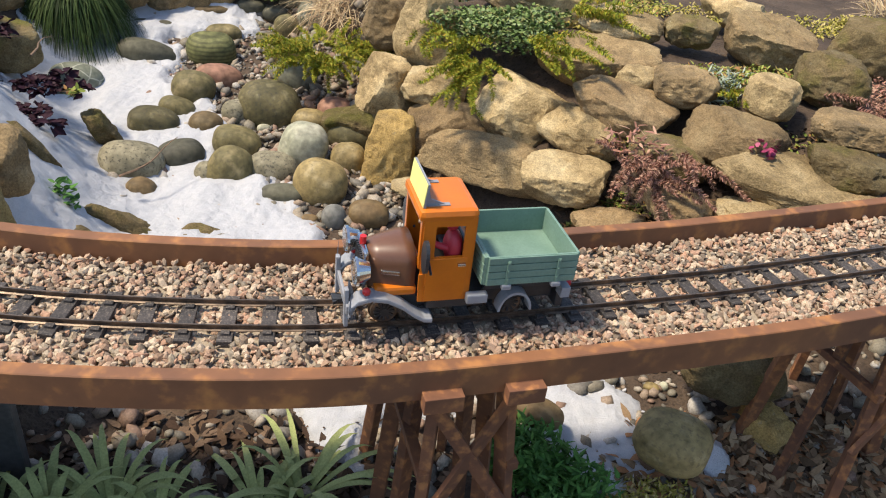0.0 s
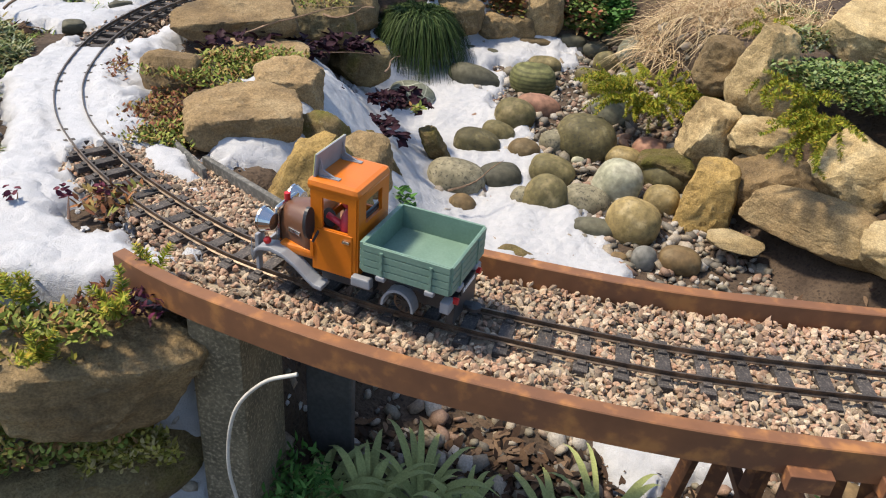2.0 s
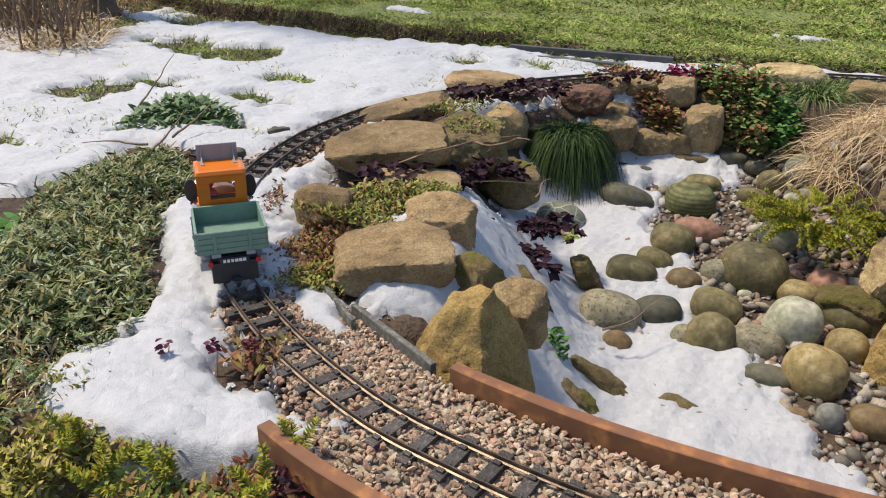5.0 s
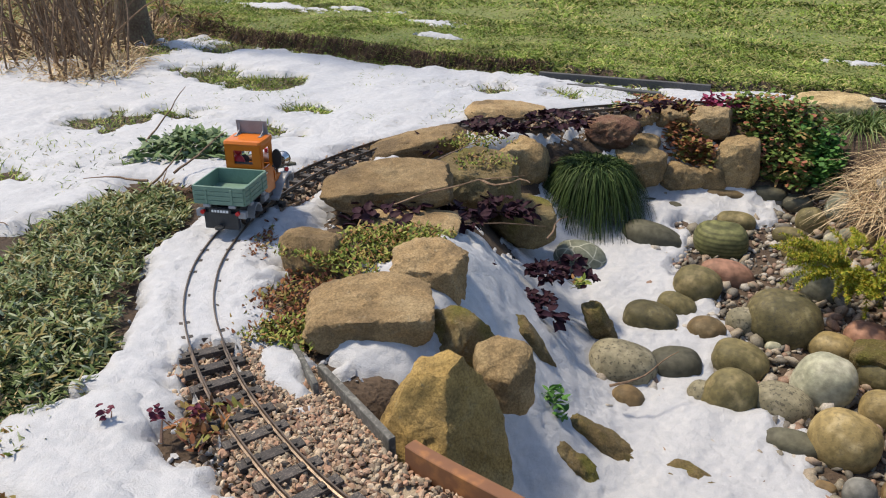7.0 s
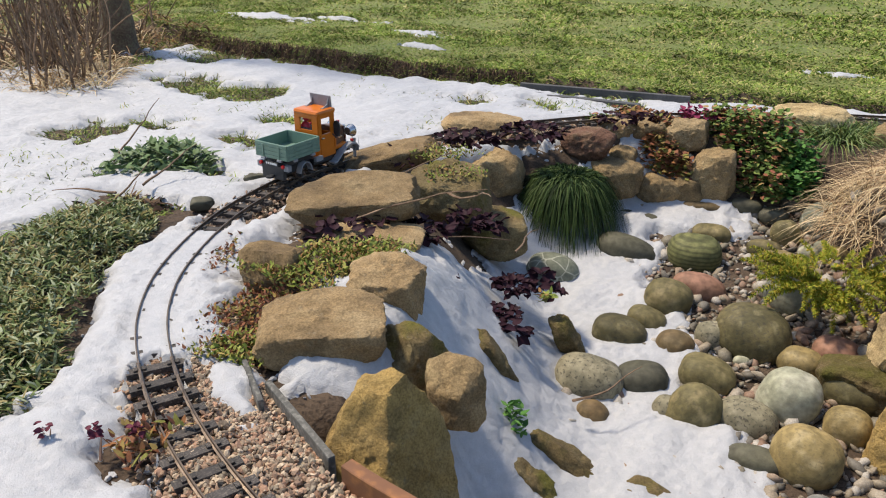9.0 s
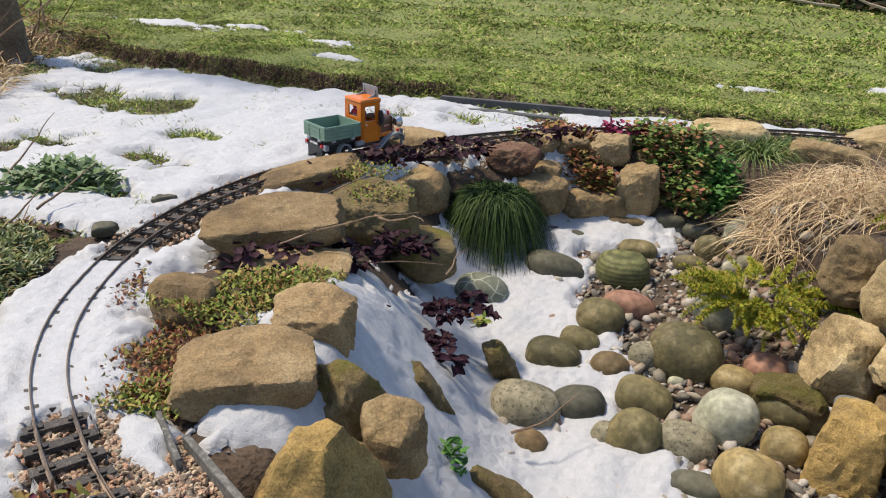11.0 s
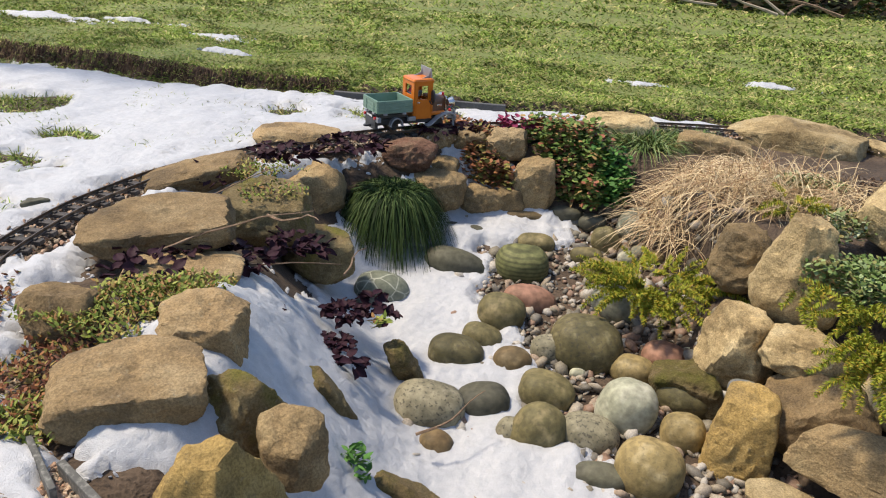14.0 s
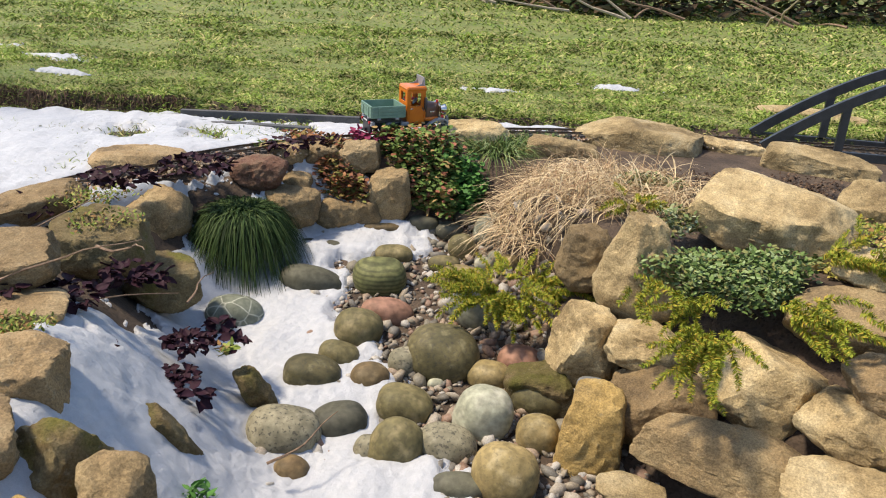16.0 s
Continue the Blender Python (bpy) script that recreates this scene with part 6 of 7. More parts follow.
G_HEDGE = leaf_mat("hedge leaves", [(0.05, 0.06, 0.025), (0.09, 0.06, 0.035), (0.035, 0.035, 0.02), (0.14, 0.09, 0.05), (0.06, 0.09, 0.03)], 0.8)
PALE_WOOD = surf("bleached wood", (0.4, 0.33, 0.24), (0.3, 0.24, 0.17), 30, 0.85, 0.3, 6, None, 0.4)
build_hedge()

# ---- edging boards ----
BOARD = surf("weathered grey board", (0.11, 0.106, 0.095), (0.07, 0.068, 0.06), 12, 0.85, 0.5, 12, (0.16, 0.155, 0.135), 0.5, coord="World")
# dark board colour; the slab behind the bridge end wears it as painted shade
DARKBOARD_SHADE = surf("dark wet board and bridge shade", (0.05, 0.05, 0.05), (0.08, 0.078, 0.075), 12, 0.7, 0.4, 12, None, 0.4, coord="World")


def board(name, x0, y0, x1, y1, z0, z1, t, material, label):
    bm = bmesh.new()
    L = math.hypot(x1 - x0, y1 - y0)
    box(bm, L, t, z1 - z0, Matrix.Translation(((x0 + x1) / 2, (y0 + y1) / 2, (z0 + z1) / 2)) @ Euler((0, 0, math.atan2(y1 - y0, x1 - x0))).to_matrix().to_4x4(), 0.002)
    return tagged(part(name, bm, material), label, "edging board")


board("edging_board", -0.935, 1.105, -0.838, 1.042, -0.1, -0.006, 0.008, BOARD, "weathered grey edging board beside the track")
board("edging_board", -0.868, 1.085, -0.68, 1.005, -0.12, -0.008, 0.01, BOARD, "weathered grey edging board beside the track")
board("edging_board", -1.5, 3.05, -0.9, 3.17, -0.06, -0.004, 0.02, DARKBOARD_SHADE, "dark board edging the lawn")
board("edging_board", -1.42, 2.955, -1.02, 3.0, -0.05, -0.012, 0.03, DARKBOARD_SHADE, "dark board lying in the grass")

# ---- planting on the bank ----
def leaf_plant(name, x, y, z, r, n, size, material, label, seed, category="perennial", long=1.0):
    """A plant of leaves that can be told apart: each leaf is a part, crinkled and cupped."""
    rng = np.random.default_rng(seed)
    plant = tagged(new(name), label, category)
    plant.location = (x, y, max(float(ground(x, y)), z))
    shapes = []
    for k in range(3):
        v, f = [], []
        for i in range(5):
            for j in range(5):
                u, w = i / 4, (j / 4 - 0.5) * 2
                half = 0.5 * math.sin(math.pi * min(1, u * 0.9 + 0.1) ** 0.8) + 0.03
                v.append((u * long, w * half * 0.8, 0.12 * w * w - 0.25 * u * u + 0.07 * math.sin(5 * u + 2 * k) * math.sin(6 * w + k) + 0.1))
        for i in range(4):
            for j in range(4):
                a = i * 5 + j
                f.append((a, a + 1, a + 6, a + 5))
        shapes.append(mesh_of("leaf", np.array(v) * size, f))
    for k in range(n):
        a, q = rng.uniform(0, 360), math.sqrt(rng.uniform())
        px, py = r * q * math.cos(radians(a)), r * 0.8 * q * math.sin(radians(a))
        pz = max(float(ground(x + px, y + py)), z) - plant.location.z + rng.uniform(0.002, 0.022)
        leaf = whole("leaf", shapes[k % 3], material, plant, smooth=True)
        leaf.matrix_basis = pose(px, py, pz, rng.normal(0, 25), rng.normal(-12, 22), a + rng.normal(0, 40))


for k, (x, y, rx, ry, n, m, lab, z) in enumerate((
        (-1.02, 1.21, 0.075, 0.11, 1700, G_RED, "russet stonecrop creeping over the bank", -0.02), (-0.97, 1.13, 0.06, 0.05, 700, G_SEDUM, "green and russet stonecrop at the bank's foot", -0.02),
        (-1.04, 1.36, 0.1, 0.08, 1500, G_SEDUM, "green and russet stonecrop between slabs", 0.012), (-0.99, 1.45, 0.11, 0.06, 1200, G_SEDUM, "green and russet stonecrop between slabs", 0.02),
        (-1.2, 2.05, 0.08, 0.05, 400, G_SEDUM, "yellow-green stonecrop on the slabs", 0.02), (-1.12, 1.97, 0.06, 0.05, 300, G_SEDUM, "olive moss on a slab", 0.005),
        (-1.25, 1.35, 0.03, 0.12, 300, G_RED, "russet stonecrop creeping over the bank", -0.02))):
    mat_of_leaves("stonecrop_mat", x, y, rx, ry, n, 0.011, 0.005, m, lab, 0.018, 30, z, "stonecrop", 110 + k, 0.8, 0.1)
for k, (x, y, z, r, n, s) in enumerate(((-0.845, 1.79, -0.16, 0.04, 100, 0.028), (-0.83, 1.72, -0.19, 0.035, 80, 0.027), (-0.84, 1.87, -0.2, 0.02, 14, 0.025), (-1.02, 1.68, -0.03, 0.07, 60, 0.04), (-1.14, 1.62, 0.0, 0.09, 70, 0.04), (-1.25, 1.68, 0.0, 0.06, 40, 0.045),
                                          (-0.98, 1.85, -0.06, 0.06, 60, 0.04), (-1.2, 2.18, 0.02, 0.08, 70, 0.04), (-1.12, 2.4, 0.0, 0.09, 80, 0.04), (-0.98, 2.7, -0.01, 0.06, 50, 0.035), (-0.78, 2.88, 0.0, 0.06, 70, 0.035),
                                          (-1.08, 1.5, 0.01, 0.06, 30, 0.04), (-0.9, 2.8, -0.02, 0.07, 60, 0.035), (-1.28, 2.02, 0.0, 0.06, 40, 0.035), (-0.9, 1.62, -0.1, 0.02, 12, 0.03))):
    leaf_plant("purple_perennial", x, y, z, r, n, s * 0.62, G_PURPLE if k != 10 else G_MAGENTA, "dark purple wrinkled leaves on the bank", 130 + k)
for k, (x, y, z, l, az) in enumerate(((-1.2, 1.62, 0.03, 0.4, 10), (-1.25, 1.7, 0.03, 0.3, 40), (-1.02, 1.8, 0.03, 0.3, -30), (-1.1, 1.55, 0.03, 0.3, 60), (-0.95, 1.6, -0.05, 0.16, -50), (-0.9, 1.9, -0.12, 0.2, 110), (-0.62, 1.62, -0.26, 0.16, 30))):
    twig(x, y, z, l, az, 2, 0.003, 0.35, label="thin dry stem trailing over the bank", seed=160 + k)
tuft("dark_grass_tuft", -1.0, 2.4, -0.1, 0.065, 3400, 0.175, 0.0032, G_DARK, "dense dark green grass tuft hanging over the bank", 0.62, 1.5, seed=180, squash=0.9, rows=5)
mat_of_leaves("herb_sprig", -0.66, 1.46, 0.02, 0.02, 60, 0.022, 0.009, G_FEATHER, "small green herb sprig growing from the snow", 0.06, 0, -0.26, "herb", 181, 0.6)
mat_of_leaves("herb_sprig", -0.78, 1.82, 0.018, 0.018, 30, 0.02, 0.009, G_SEDUM, "small yellow-green sprig on the snowy bank", 0.02, 0, -0.18, "herb", 182, 0.6)

for k, (x, y, z, r, n) in enumerate(((-0.775, 1.67, -0.19, 0.02, 16), (-0.83, 1.9, -0.175, 0.018, 14), (-0.79, 1.88, -0.19, 0.016, 10))):
    leaf_plant("purple_plant", x, y, z, r, n, 0.026, G_PURPLE, "dark purple crinkled leaves on the snowy bank", 820 + k)

# ---- far bank below the track ----
for k, (x, y, rx, ry, n, m, lab, z, h) in enumerate((
        (-0.83, 2.72, 0.1, 0.05, 1300, G_RED, "red and orange stonecrop on the far bank", -0.14, 0.07), (-0.62, 2.88, 0.12, 0.08, 1800, G_MIX, "red and green stonecrop cascading down the far bank", -0.1, 0.08),
        (-0.58, 2.78, 0.1, 0.05, 1300, G_MIX, "red and green stonecrop cascading down the far bank", -0.17, 0.09), (-0.47, 2.8, 0.08, 0.06, 900, G_FEATHER, "bright green stonecrop on the far bank", -0.17, 0.08),
        (-0.95, 2.86, 0.09, 0.04, 500, G_RED, "russet stonecrop beside the sleepers", -0.03, 0.03), (-1.05, 2.72, 0.05, 0.05, 300, G_MIX, "mixed stonecrop beside the sleepers", -0.03, 0.03))):
    mat_of_leaves("stonecrop_bank", x, y, rx, ry, n, 0.02, 0.015, m, lab, h, -20, z, "stonecrop", 190 + k, 0.5, 0.2)
tuft("green_grass_tuft", -0.4, 3.03, -0.04, 0.09, 700, 0.17, 0.004, G_BUSH, "fine green grass tuft beside the track", 0.9, 0.7, seed=200, rows=4)
tuft("green_grass_tuft", -0.28, 3.12, -0.04, 0.07, 400, 0.13, 0.004, G_BUSH, "fine green grass tuft beside the track", 0.9, 0.7, seed=201, rows=4)


def build_straw():
    rng = np.random.default_rng(210)
    n = 3600
    a, q = rng.uniform(0, 2 * np.pi, n), np.sqrt(rng.uniform(0, 1, n))
    X, Y = -0.08 + 0.29 * q * np.cos(a), 2.7 + 0.22 * q * np.sin(a)
    Z = np.maximum(ground(X, Y), -0.16) + 0.085 * (1 - q * q) * rng.uniform(0.1, 1, n) ** 1.5 * (1 + 0.6 * field_noise(X, Y, 20, 211))
    D = np.stack([rng.normal(-0.3, 1.0, n), rng.normal(-0.35, 0.8, n), rng.normal(0.35, 0.55, n)], 1)
    blades("dead_grass", np.stack([X, Y, Z], 1), D, rng.uniform(0.06, 0.2, n), rng.uniform(0.0016, 0.0028, n), G_STRAW, 0.55, 0, None, "tangle of bleached dry stems on the bank", "dead grass", "", rng, rows=5)


build_straw()
mat_of_leaves("stonecrop_bank", 0.06, 2.72, 0.1, 0.06, 500, 0.016, 0.009, G_FROST, "grey-green creeping stonecrop among dry stems", 0.04, 0, -0.03, "stonecrop", 211)


def spruce_sprays(name, sprays, label, seed, material=None):
    """Trailing stems set all round with short needles: each spray is x, y, z, azimuth, slope, length."""
    rng = np.random.default_rng(seed)
    P, D, L = [], [], []
    for x, y, z, az, el, length in sprays:
        d = np.array((math.cos(radians(az)) * math.cos(radians(el)), math.sin(radians(az)) * math.cos(radians(el)), math.sin(radians(el))))
        m = int(length / 0.0005)
        p = np.array((x, y, z))
        for k in range(m):
            u = k / m
            p = p + d * (length / m)
            d = d + np.array((0, 0, -0.35 / m)) + rng.normal(0, 0.02, 3)
            d /= np.linalg.norm(d)
            r = rng.normal(0, 1, 3)
            r -= r @ d * d
            r /= np.linalg.norm(r)
            P.append(p)
            D.append(d * 0.5 + r)
            L.append(0.0125 * (1 - 0.5 * u ** 3))
    return blades(name, P, D, L, 0.0025, material or G_SPRUCE, 0.05, 0.5, None, label, "stonecrop", "", rng, rows=2)


def spray_field(name, x, y, z, rx, ry, n, label, seed, az=None, el=12, length=0.07, material=None, lift=0.05):
    rng = np.random.default_rng(seed)
    out = []
    for k in range(n):
        a, q = rng.uniform(0, 360), math.sqrt(rng.uniform())
        px, py = x + rx * q * math.cos(radians(a)), y + ry * q * math.sin(radians(a))
        out.append((px, py, max(float(ground(px, py)), z) + lift * rng.uniform(0.3, 1), (a if az is None else az + rng.normal(0, 35)), el + rng.normal(0, 14), length * rng.uniform(0.6, 1.3)))
    return spruce_sprays(name, out, label, seed, material)


spray_field("spruce_stonecrop", -0.27, 2.26, -0.2, 0.115, 0.1, 100, "yellow-green spruce-leaved stonecrop at the bed's edge", 220, length=0.095)
spray_field("spruce_stonecrop", 0.11, 1.83, -0.05, 0.06, 0.03, 22, "yellow-green stonecrop trailing down the rocks", 221, az=-110, el=-15, length=0.12)
spray_field("spruce_stonecrop", 0.3, 1.88, 0.0, 0.08, 0.03, 20, "yellow-green stonecrop trailing down the rocks", 222, az=-40, el=0, length=0.1)
spray_field("spruce_stonecrop", 0.05, 1.94, -0.03, 0.08, 0.03, 20, "yellow-green stonecrop trailing down the rocks", 223, az=-100, el=0, length=0.07)
spray_field("spruce_stonecrop", 0.42, 2.1, 0.02, 0.08, 0.05, 22, "yellow-green stonecrop trailing down the rocks", 224, az=20, el=5, length=0.1)
spray_field("spruce_stonecrop", 0.0, 2.47, -0.03, 0.06, 0.04, 14, "yellow-green stonecrop behind the tall rock", 225, length=0.06)
mat_of_leaves("green_bush", 0.19, 2.1, 0.19, 0.12, 5200, 0.013, 0.0085, G_BUSH, "bright green small-leaved mat spilling over the rocks", 0.055, 10, -0.05, "shrub", 226, 0.6, 0.15, 0.5, 0.03)
mat_of_leaves("green_bush", 0.03, 2.13, 0.06, 0.06, 700, 0.0125, 0.008, G_BUSH, "bright green small-leaved mat spilling over the rocks", 0.03, 10, -0.07, "shrub", 227, 0.6)
mat_of_leaves("green_bush", 0.1, 2.32, 0.06, 0.06, 500, 0.014, 0.008, G_FROST, "grey-green small-leaved mat on the tall rock", 0.05, 10, 0.0, "shrub", 228, 0.6)

# ---- right-hand rockery ----
spray_field("dry_stonecrop", 0.45, 1.6, -0.13, 0.1, 0.05, 20, "withered red stonecrop stems between the rocks", 230, az=-80, el=-4, length=0.15, material=G_DRYRED)
mat_of_leaves("dry_stonecrop_heart", 0.45, 1.63, 0.06, 0.04, 110, 0.03, 0.006, G_DRYRED, "withered red stonecrop rosette between the rocks", 0.05, 0, -0.11, "stonecrop", 231, 0.4)
spray_field("dry_stonecrop", 0.98, 1.8, -0.05, 0.12, 0.07, 22, "pinkish dry stonecrop over the rocks", 232, az=-30, el=0, length=0.12, material=G_DRYRED)
mat_of_leaves("magenta_stonecrop", 0.7, 1.62, 0.035, 0.05, 260, 0.018, 0.014, G_MAGENTA, "magenta fleshy rosettes between the rocks", 0.08, 0, -0.12, "stonecrop", 233, 0.4)
mat_of_leaves("silver_plant", 0.66, 1.84, 0.05, 0.04, 260, 0.028, 0.005, G_SILVER, "silvery narrow-leaved plant between the rocks", 0.07, 0, -0.06, "perennial", 234, 0.8)
spray_field("spruce_stonecrop", 0.72, 1.8, -0.06, 0.04, 0.02, 12, "yellow-green stonecrop between the rocks", 235, length=0.05)
mat_of_leaves("moss_cushion", 1.15, 2.2, 0.16, 0.12, 1500, 0.012, 0.005, G_MOSS, "yellow-green moss cushion on the rockery", 0.03, 0, 0.0, "moss", 236, 0.7, 0.1, 0.5, 0.05)
mat_of_leaves("moss_cushion", 0.8, 2.35, 0.2, 0.08, 1100, 0.012, 0.005, G_MOSS, "olive moss between the rocks", 0.02, 0, 0.0, "moss", 237, 0.7)
mat_of_leaves("moss_cushion", 0.6, 1.7, 0.2, 0.06, 900, 0.012, 0.005, G_SEDUM, "olive moss between the rocks", 0.02, 0, -0.13, "moss", 238, 0.7)
mat_of_leaves("leaf_litter", 0.55, 1.62, 0.3, 0.1, 600, 0.025, 0.008, G_DEAD, "withered stems and leaves between the rocks", 0.02, 8, None, "leaf litter", 239, 0.3)
for k, (x, y, rx, ry, m, z) in enumerate(((0.75, 1.95, 0.2, 0.08, G_SEDUM, -0.07), (0.5, 2.25, 0.16, 0.08, G_MOSS, -0.03), (1.2, 1.95, 0.2, 0.1, G_DRYRED, -0.06), (0.9, 1.65, 0.2, 0.06, G_SEDUM, -0.14), (0.4, 1.62, 0.12, 0.05, G_SEDUM, -0.19), (0.55, 2.5, 0.2, 0.1, G_SEDUM, -0.03), (0.35, 2.85, 0.3, 0.12, G_DEAD, -0.03), (1.3, 2.5, 0.25, 0.12, G_MOSS, -0.01))):
    mat_of_leaves("moss_mat", x, y, rx, ry, 1300, 0.013, 0.006, m, "low moss and creeping stems between the rocks", 0.02, 8, None, "moss", 320 + k, 0.6, 0.15)
tuft("grass_tuft", 1.5, 2.6, 0.0, 0.14, 300, 0.12, 0.004, G_STRAW, "dry straw-coloured grass above the rocks", 0.9, 0.5, seed=240)

# ---- the planted corner at the bridge's end ----
for k, (x, y, rx, ry, n, m, lab, z, s) in enumerate((
        (-0.8, 0.655, 0.1, 0.03, 800, G_SEDUM, "green and russet stonecrop at the corner", -0.035, 0.014), (-0.95, 0.68, 0.1, 0.035, 900, G_SEDUM, "green and russet stonecrop at the corner", -0.035, 0.014),
        (-0.86, 0.61, 0.11, 0.03, 900, G_MOSS, "yellow moss hanging over a rock", -0.07, 0.014), (-1.0, 0.6, 0.1, 0.05, 900, G_MOSS, "yellow moss hanging over a rock", -0.09, 0.014),
        (-0.75, 0.71, 0.04, 0.03, 260, G_RED, "russet stonecrop at the snow's edge", -0.03, 0.014), (-0.715, 0.735, 0.025, 0.03, 160, G_PURPLE, "dark purple stonecrop beside the girder", -0.03, 0.012),
        (-0.9, 0.9, 0.035, 0.04, 150, G_RED, "dark red succulent stems in the snow", -0.02, 0.018), (-1.07, 0.74, 0.04, 0.04, 260, G_SEDUM, "yellow-green stonecrop at the snow's edge", -0.03, 0.014))):
    mat_of_leaves("stonecrop_mat", x, y, rx, ry, n, s, s * 0.4, m, lab, 0.02, 15, z, "stonecrop", 250 + k, 0.9, 0.1)
for k, (x, y, z) in enumerate(((-0.83, 0.665, -0.02), (-0.72, 0.7, -0.02), (-0.97, 0.66, -0.02), (-0.77, 0.61, -0.05), (-0.73, 0.76, -0.02), (-0.9, 0.63, -0.03))):
    spray_field("upright_stonecrop", x, y, z, 0.012, 0.012, 6, "upright yellow-green needled stonecrop shoot", 260 + k, el=65, length=0.04, lift=0.01)
for k, (x, y) in enumerate(((-0.94, 0.86), (-1.0, 0.83), (-0.9, 0.89))):
    leaf_plant("red_succulent", x, y, 0.0, 0.005, 12, 0.0095, G_WINE, "small red-purple succulent rosette above the snow", 270 + k, "succulent")
    twig(x, y, -0.03, 0.04, 90, 80, 0.0025, 0.1, G_DRYRED, label="short stem of a succulent in the snow", seed=275 + k)

for k, (x, y, rx, ry, z) in enumerate(((-0.95, 0.5, 0.16, 0.08, -0.3), (-1.15, 0.5, 0.14, 0.1, -0.22), (-0.78, 0.6, 0.08, 0.06, -0.36), (-1.2, 0.62, 0.1, 0.08, -0.12))):
    mat_of_leaves("moss_cushion", x, y, rx, ry, 1500, 0.013, 0.005, G_MOSS if k % 2 == 0 else G_SEDUM, "thick yellow-green moss below the corner rocks", 0.03, 0, z, "moss", 300 + k, 0.8, 0.1, 0.5, 0.02)
for k, (x, y, rx, ry, z) in enumerate(((-0.82, 0.62, 0.09, 0.04, -0.21), (-0.74, 0.69, 0.06, 0.035, -0.26), (-0.93, 0.565, 0.09, 0.04, -0.15), (-1.0, 0.6, 0.07, 0.05, -0.06))):
    mat_of_leaves("moss_cushion", x, y, rx, ry, 1600, 0.012, 0.005, G_MOSS if k % 2 else G_SEDUM, "thick yellow-green moss over the corner rocks", 0.03, 35, z, "moss", 310 + k, 0.8, 0.1, 0.5, 0.025)
CONCRETE = surf("rough concrete", (0.19, 0.155, 0.095), (0.12, 0.1, 0.06), 16, 0.92, 0.8, 14, (0.25, 0.205, 0.13), 0.6, coord="World", dist=0.004)
bm = box(bmesh.new(), 0.07, 0.13, 0.4, pose(-0.64, 0.81, -0.225, 0, 0, 8), 0.008)
tagged(part("abutment", bm, CONCRETE), "rough concrete abutment under the bridge end", "abutment", kind="structure")
# added slab: its dark colour stands for the shade under the bridge end
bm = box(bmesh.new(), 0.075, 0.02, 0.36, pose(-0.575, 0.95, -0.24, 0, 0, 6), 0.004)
tagged(part("abutment_wall", bm, DARKBOARD_SHADE), "dark slab standing in for the shade behind the bridge end", "wall", kind="structure")

# ---- under the bridge ----
def strap_plant(x, y, z, n, length, seed):
    """A rosette of long arching leaves, each its own part."""
    rng = np.random.default_rng(seed)
    plant = tagged(new("strap_leaf_plant"), "pale green strap-leaved plant under the bridge", "perennial")
    plant.location = (x, y, max(z, float(ground(x, y))) - 0.005)
    for k in range(n):
        a = 2 * math.pi * (k / n) * 2.618 + rng.normal(0, 0.2)
        lift, L, w = rng.uniform(0.45, 1.25), length * rng.uniform(0.5, 1.15), rng.uniform(0.005, 0.0095)
        v, f = [], []
        for i in range(8):
            u = i / 7
            r, h = L * u * math.cos(lift), L * (u * math.sin(lift) - 0.55 * u ** 2.4)
            half = w * 0.5 * (0.35 + 1.2 * math.sin(math.pi * min(1, u * 0.85 + 0.08))) * (1 - u ** 4) + 0.0004
            for q in (-1, 0, 1):
                v.append((r * math.cos(a) - q * half * math.sin(a), r * math.sin(a) + q * half * math.cos(a), h + (0.25 * half if q else 0)))
        for i in range(7):
            for q in range(2):
                b = i * 3 + q
                f.append((b, b + 1, b + 4, b + 3))
        whole("leaf", mesh_of("leaf", v, f), G_STRAP, plant, smooth=True)


for k, (x, y, n, l) in enumerate(((-0.4, 0.9, 34, 0.21), (-0.47, 0.86, 32, 0.2), (-0.33, 0.89, 20, 0.17), (-0.13, 0.94, 34, 0.22), (-0.19, 0.91, 20, 0.18), (-0.54, 0.84, 22, 0.18))):
    strap_plant(x, y, -0.42, n, l, 280 + k)
mat_of_leaves("feathery_plant", 0.2, 1.02, 0.07, 0.06, 1300, 0.022, 0.006, G_FEATHER, "bright green feathery herb under the bridge", 0.09, 0, -0.42, "herb", 290, 0.7, 0.15)
mat_of_leaves("feathery_plant", 0.27, 0.97, 0.07, 0.06, 1200, 0.022, 0.006, G_FEATHER, "bright green feathery herb under the bridge", 0.07, 0, -0.42, "herb", 291, 0.7, 0.15)
mat_of_leaves("feathery_plant", -0.58, 0.82, 0.07, 0.05, 500, 0.022, 0.006, G_FEATHER, "bright green feathery herb under the bridge", 0.08, 0, -0.42, "herb", 292, 0.7, 0.15)
mat_of_leaves("moss_cushion", 0.4, 0.95, 0.09, 0.05, 1300, 0.01, 0.004, G_MOSS, "green moss cushion under the bridge", 0.02, 0, None, "moss", 293, 0.9, 0.1, 0.5, 0.03)
mat_of_leaves("leaf_litter", 0.62, 1.02, 0.3, 0.2, 2200, 0.034, 0.015, G_FALLEN, "brown fallen leaves under the bridge", 0.015, 0, None, "leaf litter", 294, 0.25)
mat_of_leaves("leaf_litter", -0.2, 0.98, 0.3, 0.12, 600, 0.03, 0.014, G_DEAD, "brown fallen leaves under the bridge", 0.015, 0, None, "leaf litter", 295, 0.25)
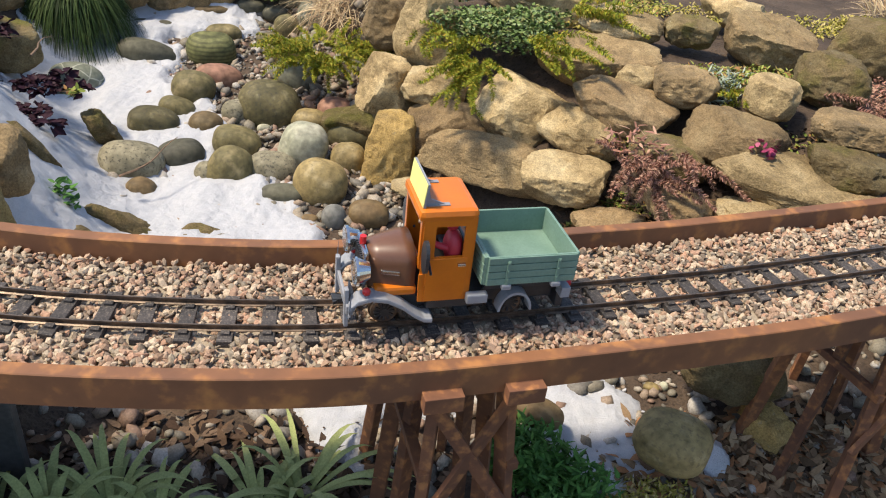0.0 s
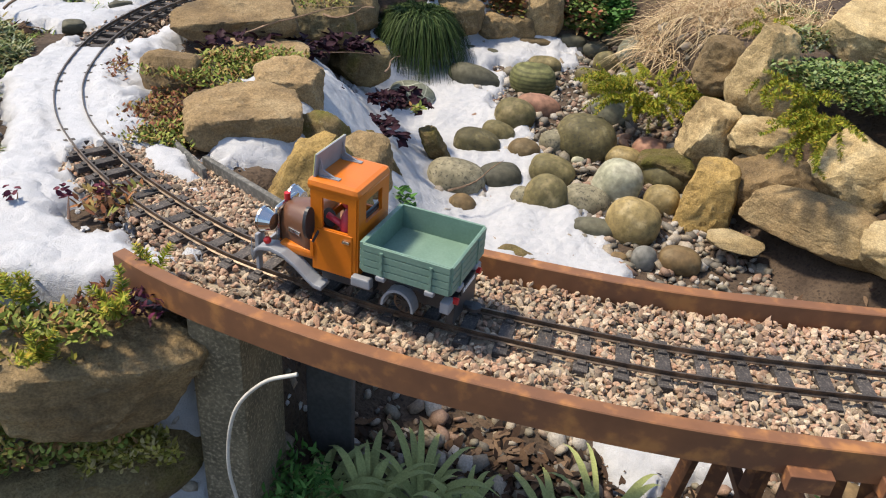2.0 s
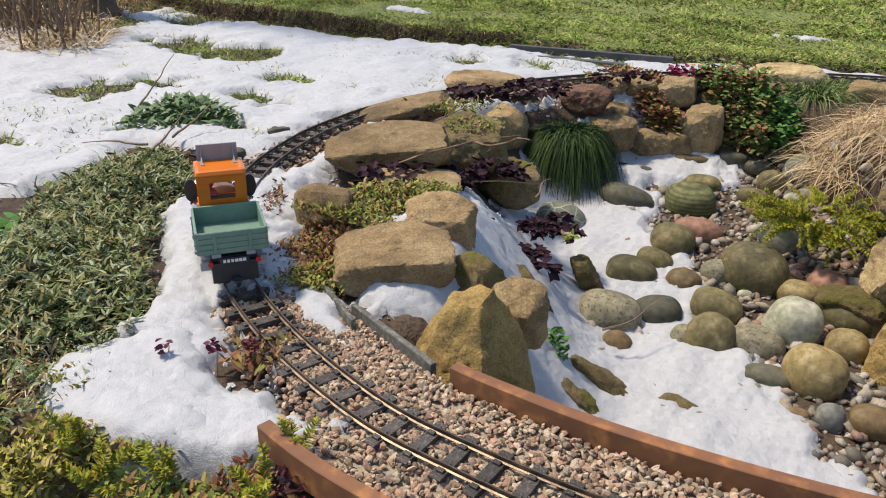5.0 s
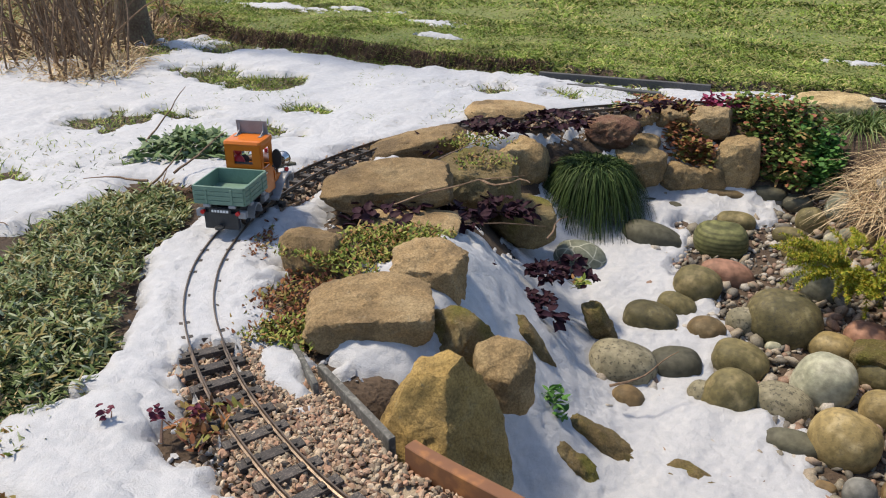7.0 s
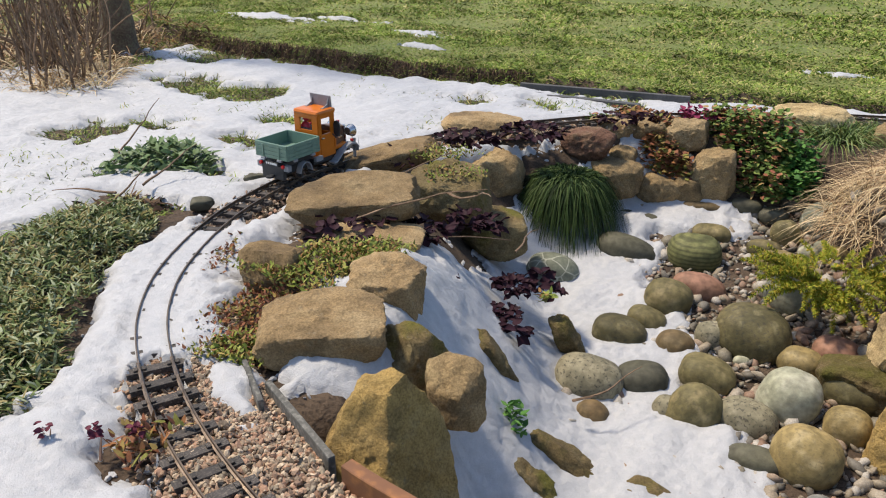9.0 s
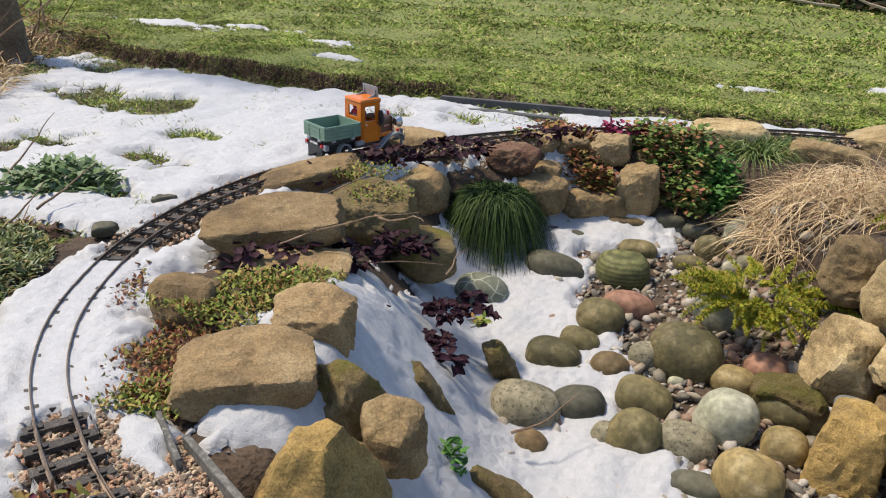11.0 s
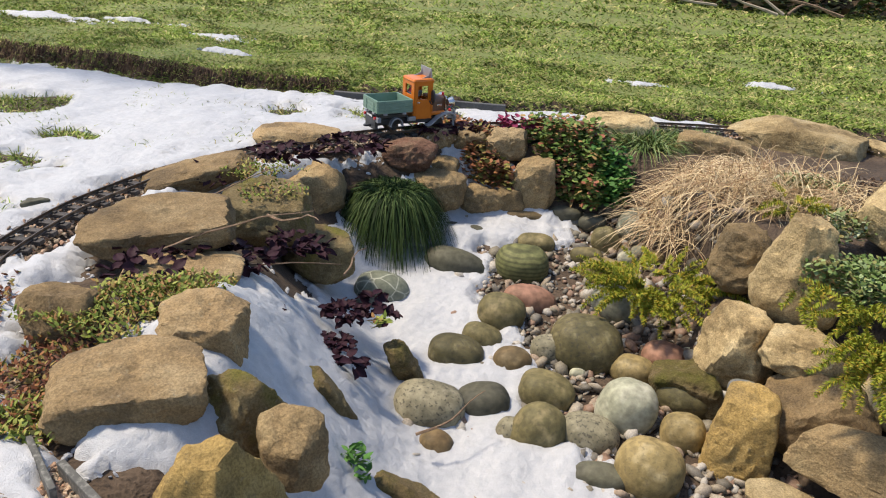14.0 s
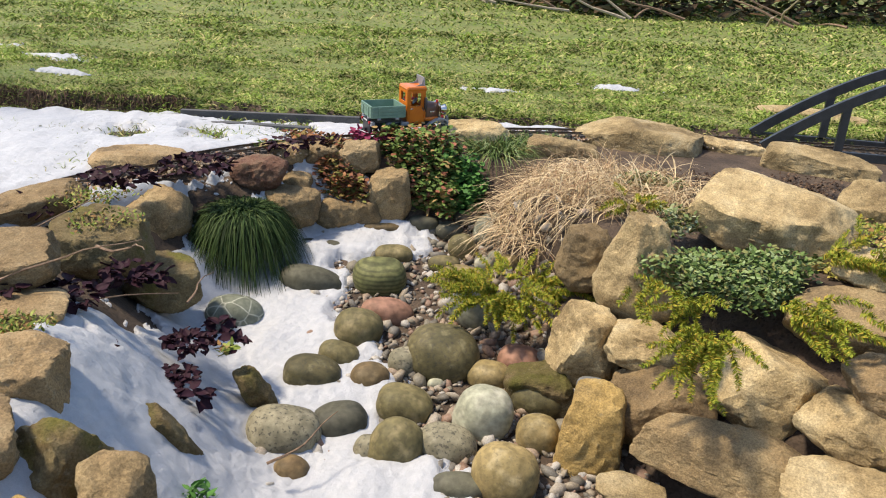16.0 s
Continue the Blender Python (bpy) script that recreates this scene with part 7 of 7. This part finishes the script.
PALE_WIRE = surf("pale cable", (0.55, 0.53, 0.47), (0.45, 0.43, 0.38), 50, 0.6, 0.0, 6, None, 0.2)


def build_cable():
    pts = spline([(-0.49, 0.7, -0.03), (-0.53, 0.69, -0.05), (-0.57, 0.69, -0.11), (-0.585, 0.69, -0.2), (-0.58, 0.7, -0.3), (-0.57, 0.71, -0.42)], 8)
    cu = bpy.data.curves.new("cable", "CURVE")
    cu.dimensions, cu.bevel_depth, cu.bevel_resolution = "3D", 0.0024, 2
    sp = cu.splines.new("POLY")
    sp.points.add(len(pts) - 1)
    for p, q in zip(sp.points, pts):
        p.co = (*q, 1)
    cu.materials.append(PALE_WIRE)
    tagged(new("cable", cu), "pale cable hanging from the bridge girder", "cable")


build_cable()

# ---- the iron arch bridge at the far right ----
IRON = surf("black iron", (0.02, 0.022, 0.024), (0.035, 0.037, 0.04), 30, 0.45, 0.1, 8, None, 0.3, coord="World")


def build_arch_bridge():
    bridge = tagged(new("arch_bridge"), "black iron bow-arch footbridge over the track bed", "bridge")
    x0, span, high = 0.46, 1.7, 0.34
    for y in (3.3, 3.5):
        v, f = [], []
        n = 36
        for i in range(n + 1):
            u = i / n
            x, z = x0 + span * u, -0.012 + high * 4 * u * (1 - u)
            dz = high * 4 * (1 - 2 * u) / span
            nx, nz = -dz / math.hypot(1, dz), 1 / math.hypot(1, dz)
            for a, b in ((-0.016, -0.009), (0.016, -0.009), (0.016, 0.009), (-0.016, 0.009)):
                v.append((x + nx * a, y + b, z + nz * a))
            if i:
                for k in range(4):
                    f.append(((i - 1) * 4 + k, (i - 1) * 4 + (k + 1) % 4, i * 4 + (k + 1) % 4, i * 4 + k))
        f += [(0, 1, 2, 3), (n * 4 + 3, n * 4 + 2, n * 4 + 1, n * 4)]
        whole("arch_rib", mesh_of("arch_rib", v, f), IRON, bridge)
        for u in (0.14, 0.27, 0.4, 0.53, 0.66, 0.79):
            h = high * 4 * u * (1 - u)
            bm = box(bmesh.new(), 0.026, 0.014, h, pose(x0 + span * u, y, h / 2 - 0.012))
            part("hanger", bm, IRON, bridge)
        bm = box(bmesh.new(), span, 0.014, 0.03, pose(x0 + span / 2, y, -0.02), 0.002)
        part("deck_beam", bm, IRON, bridge)


build_arch_bridge()


motions()
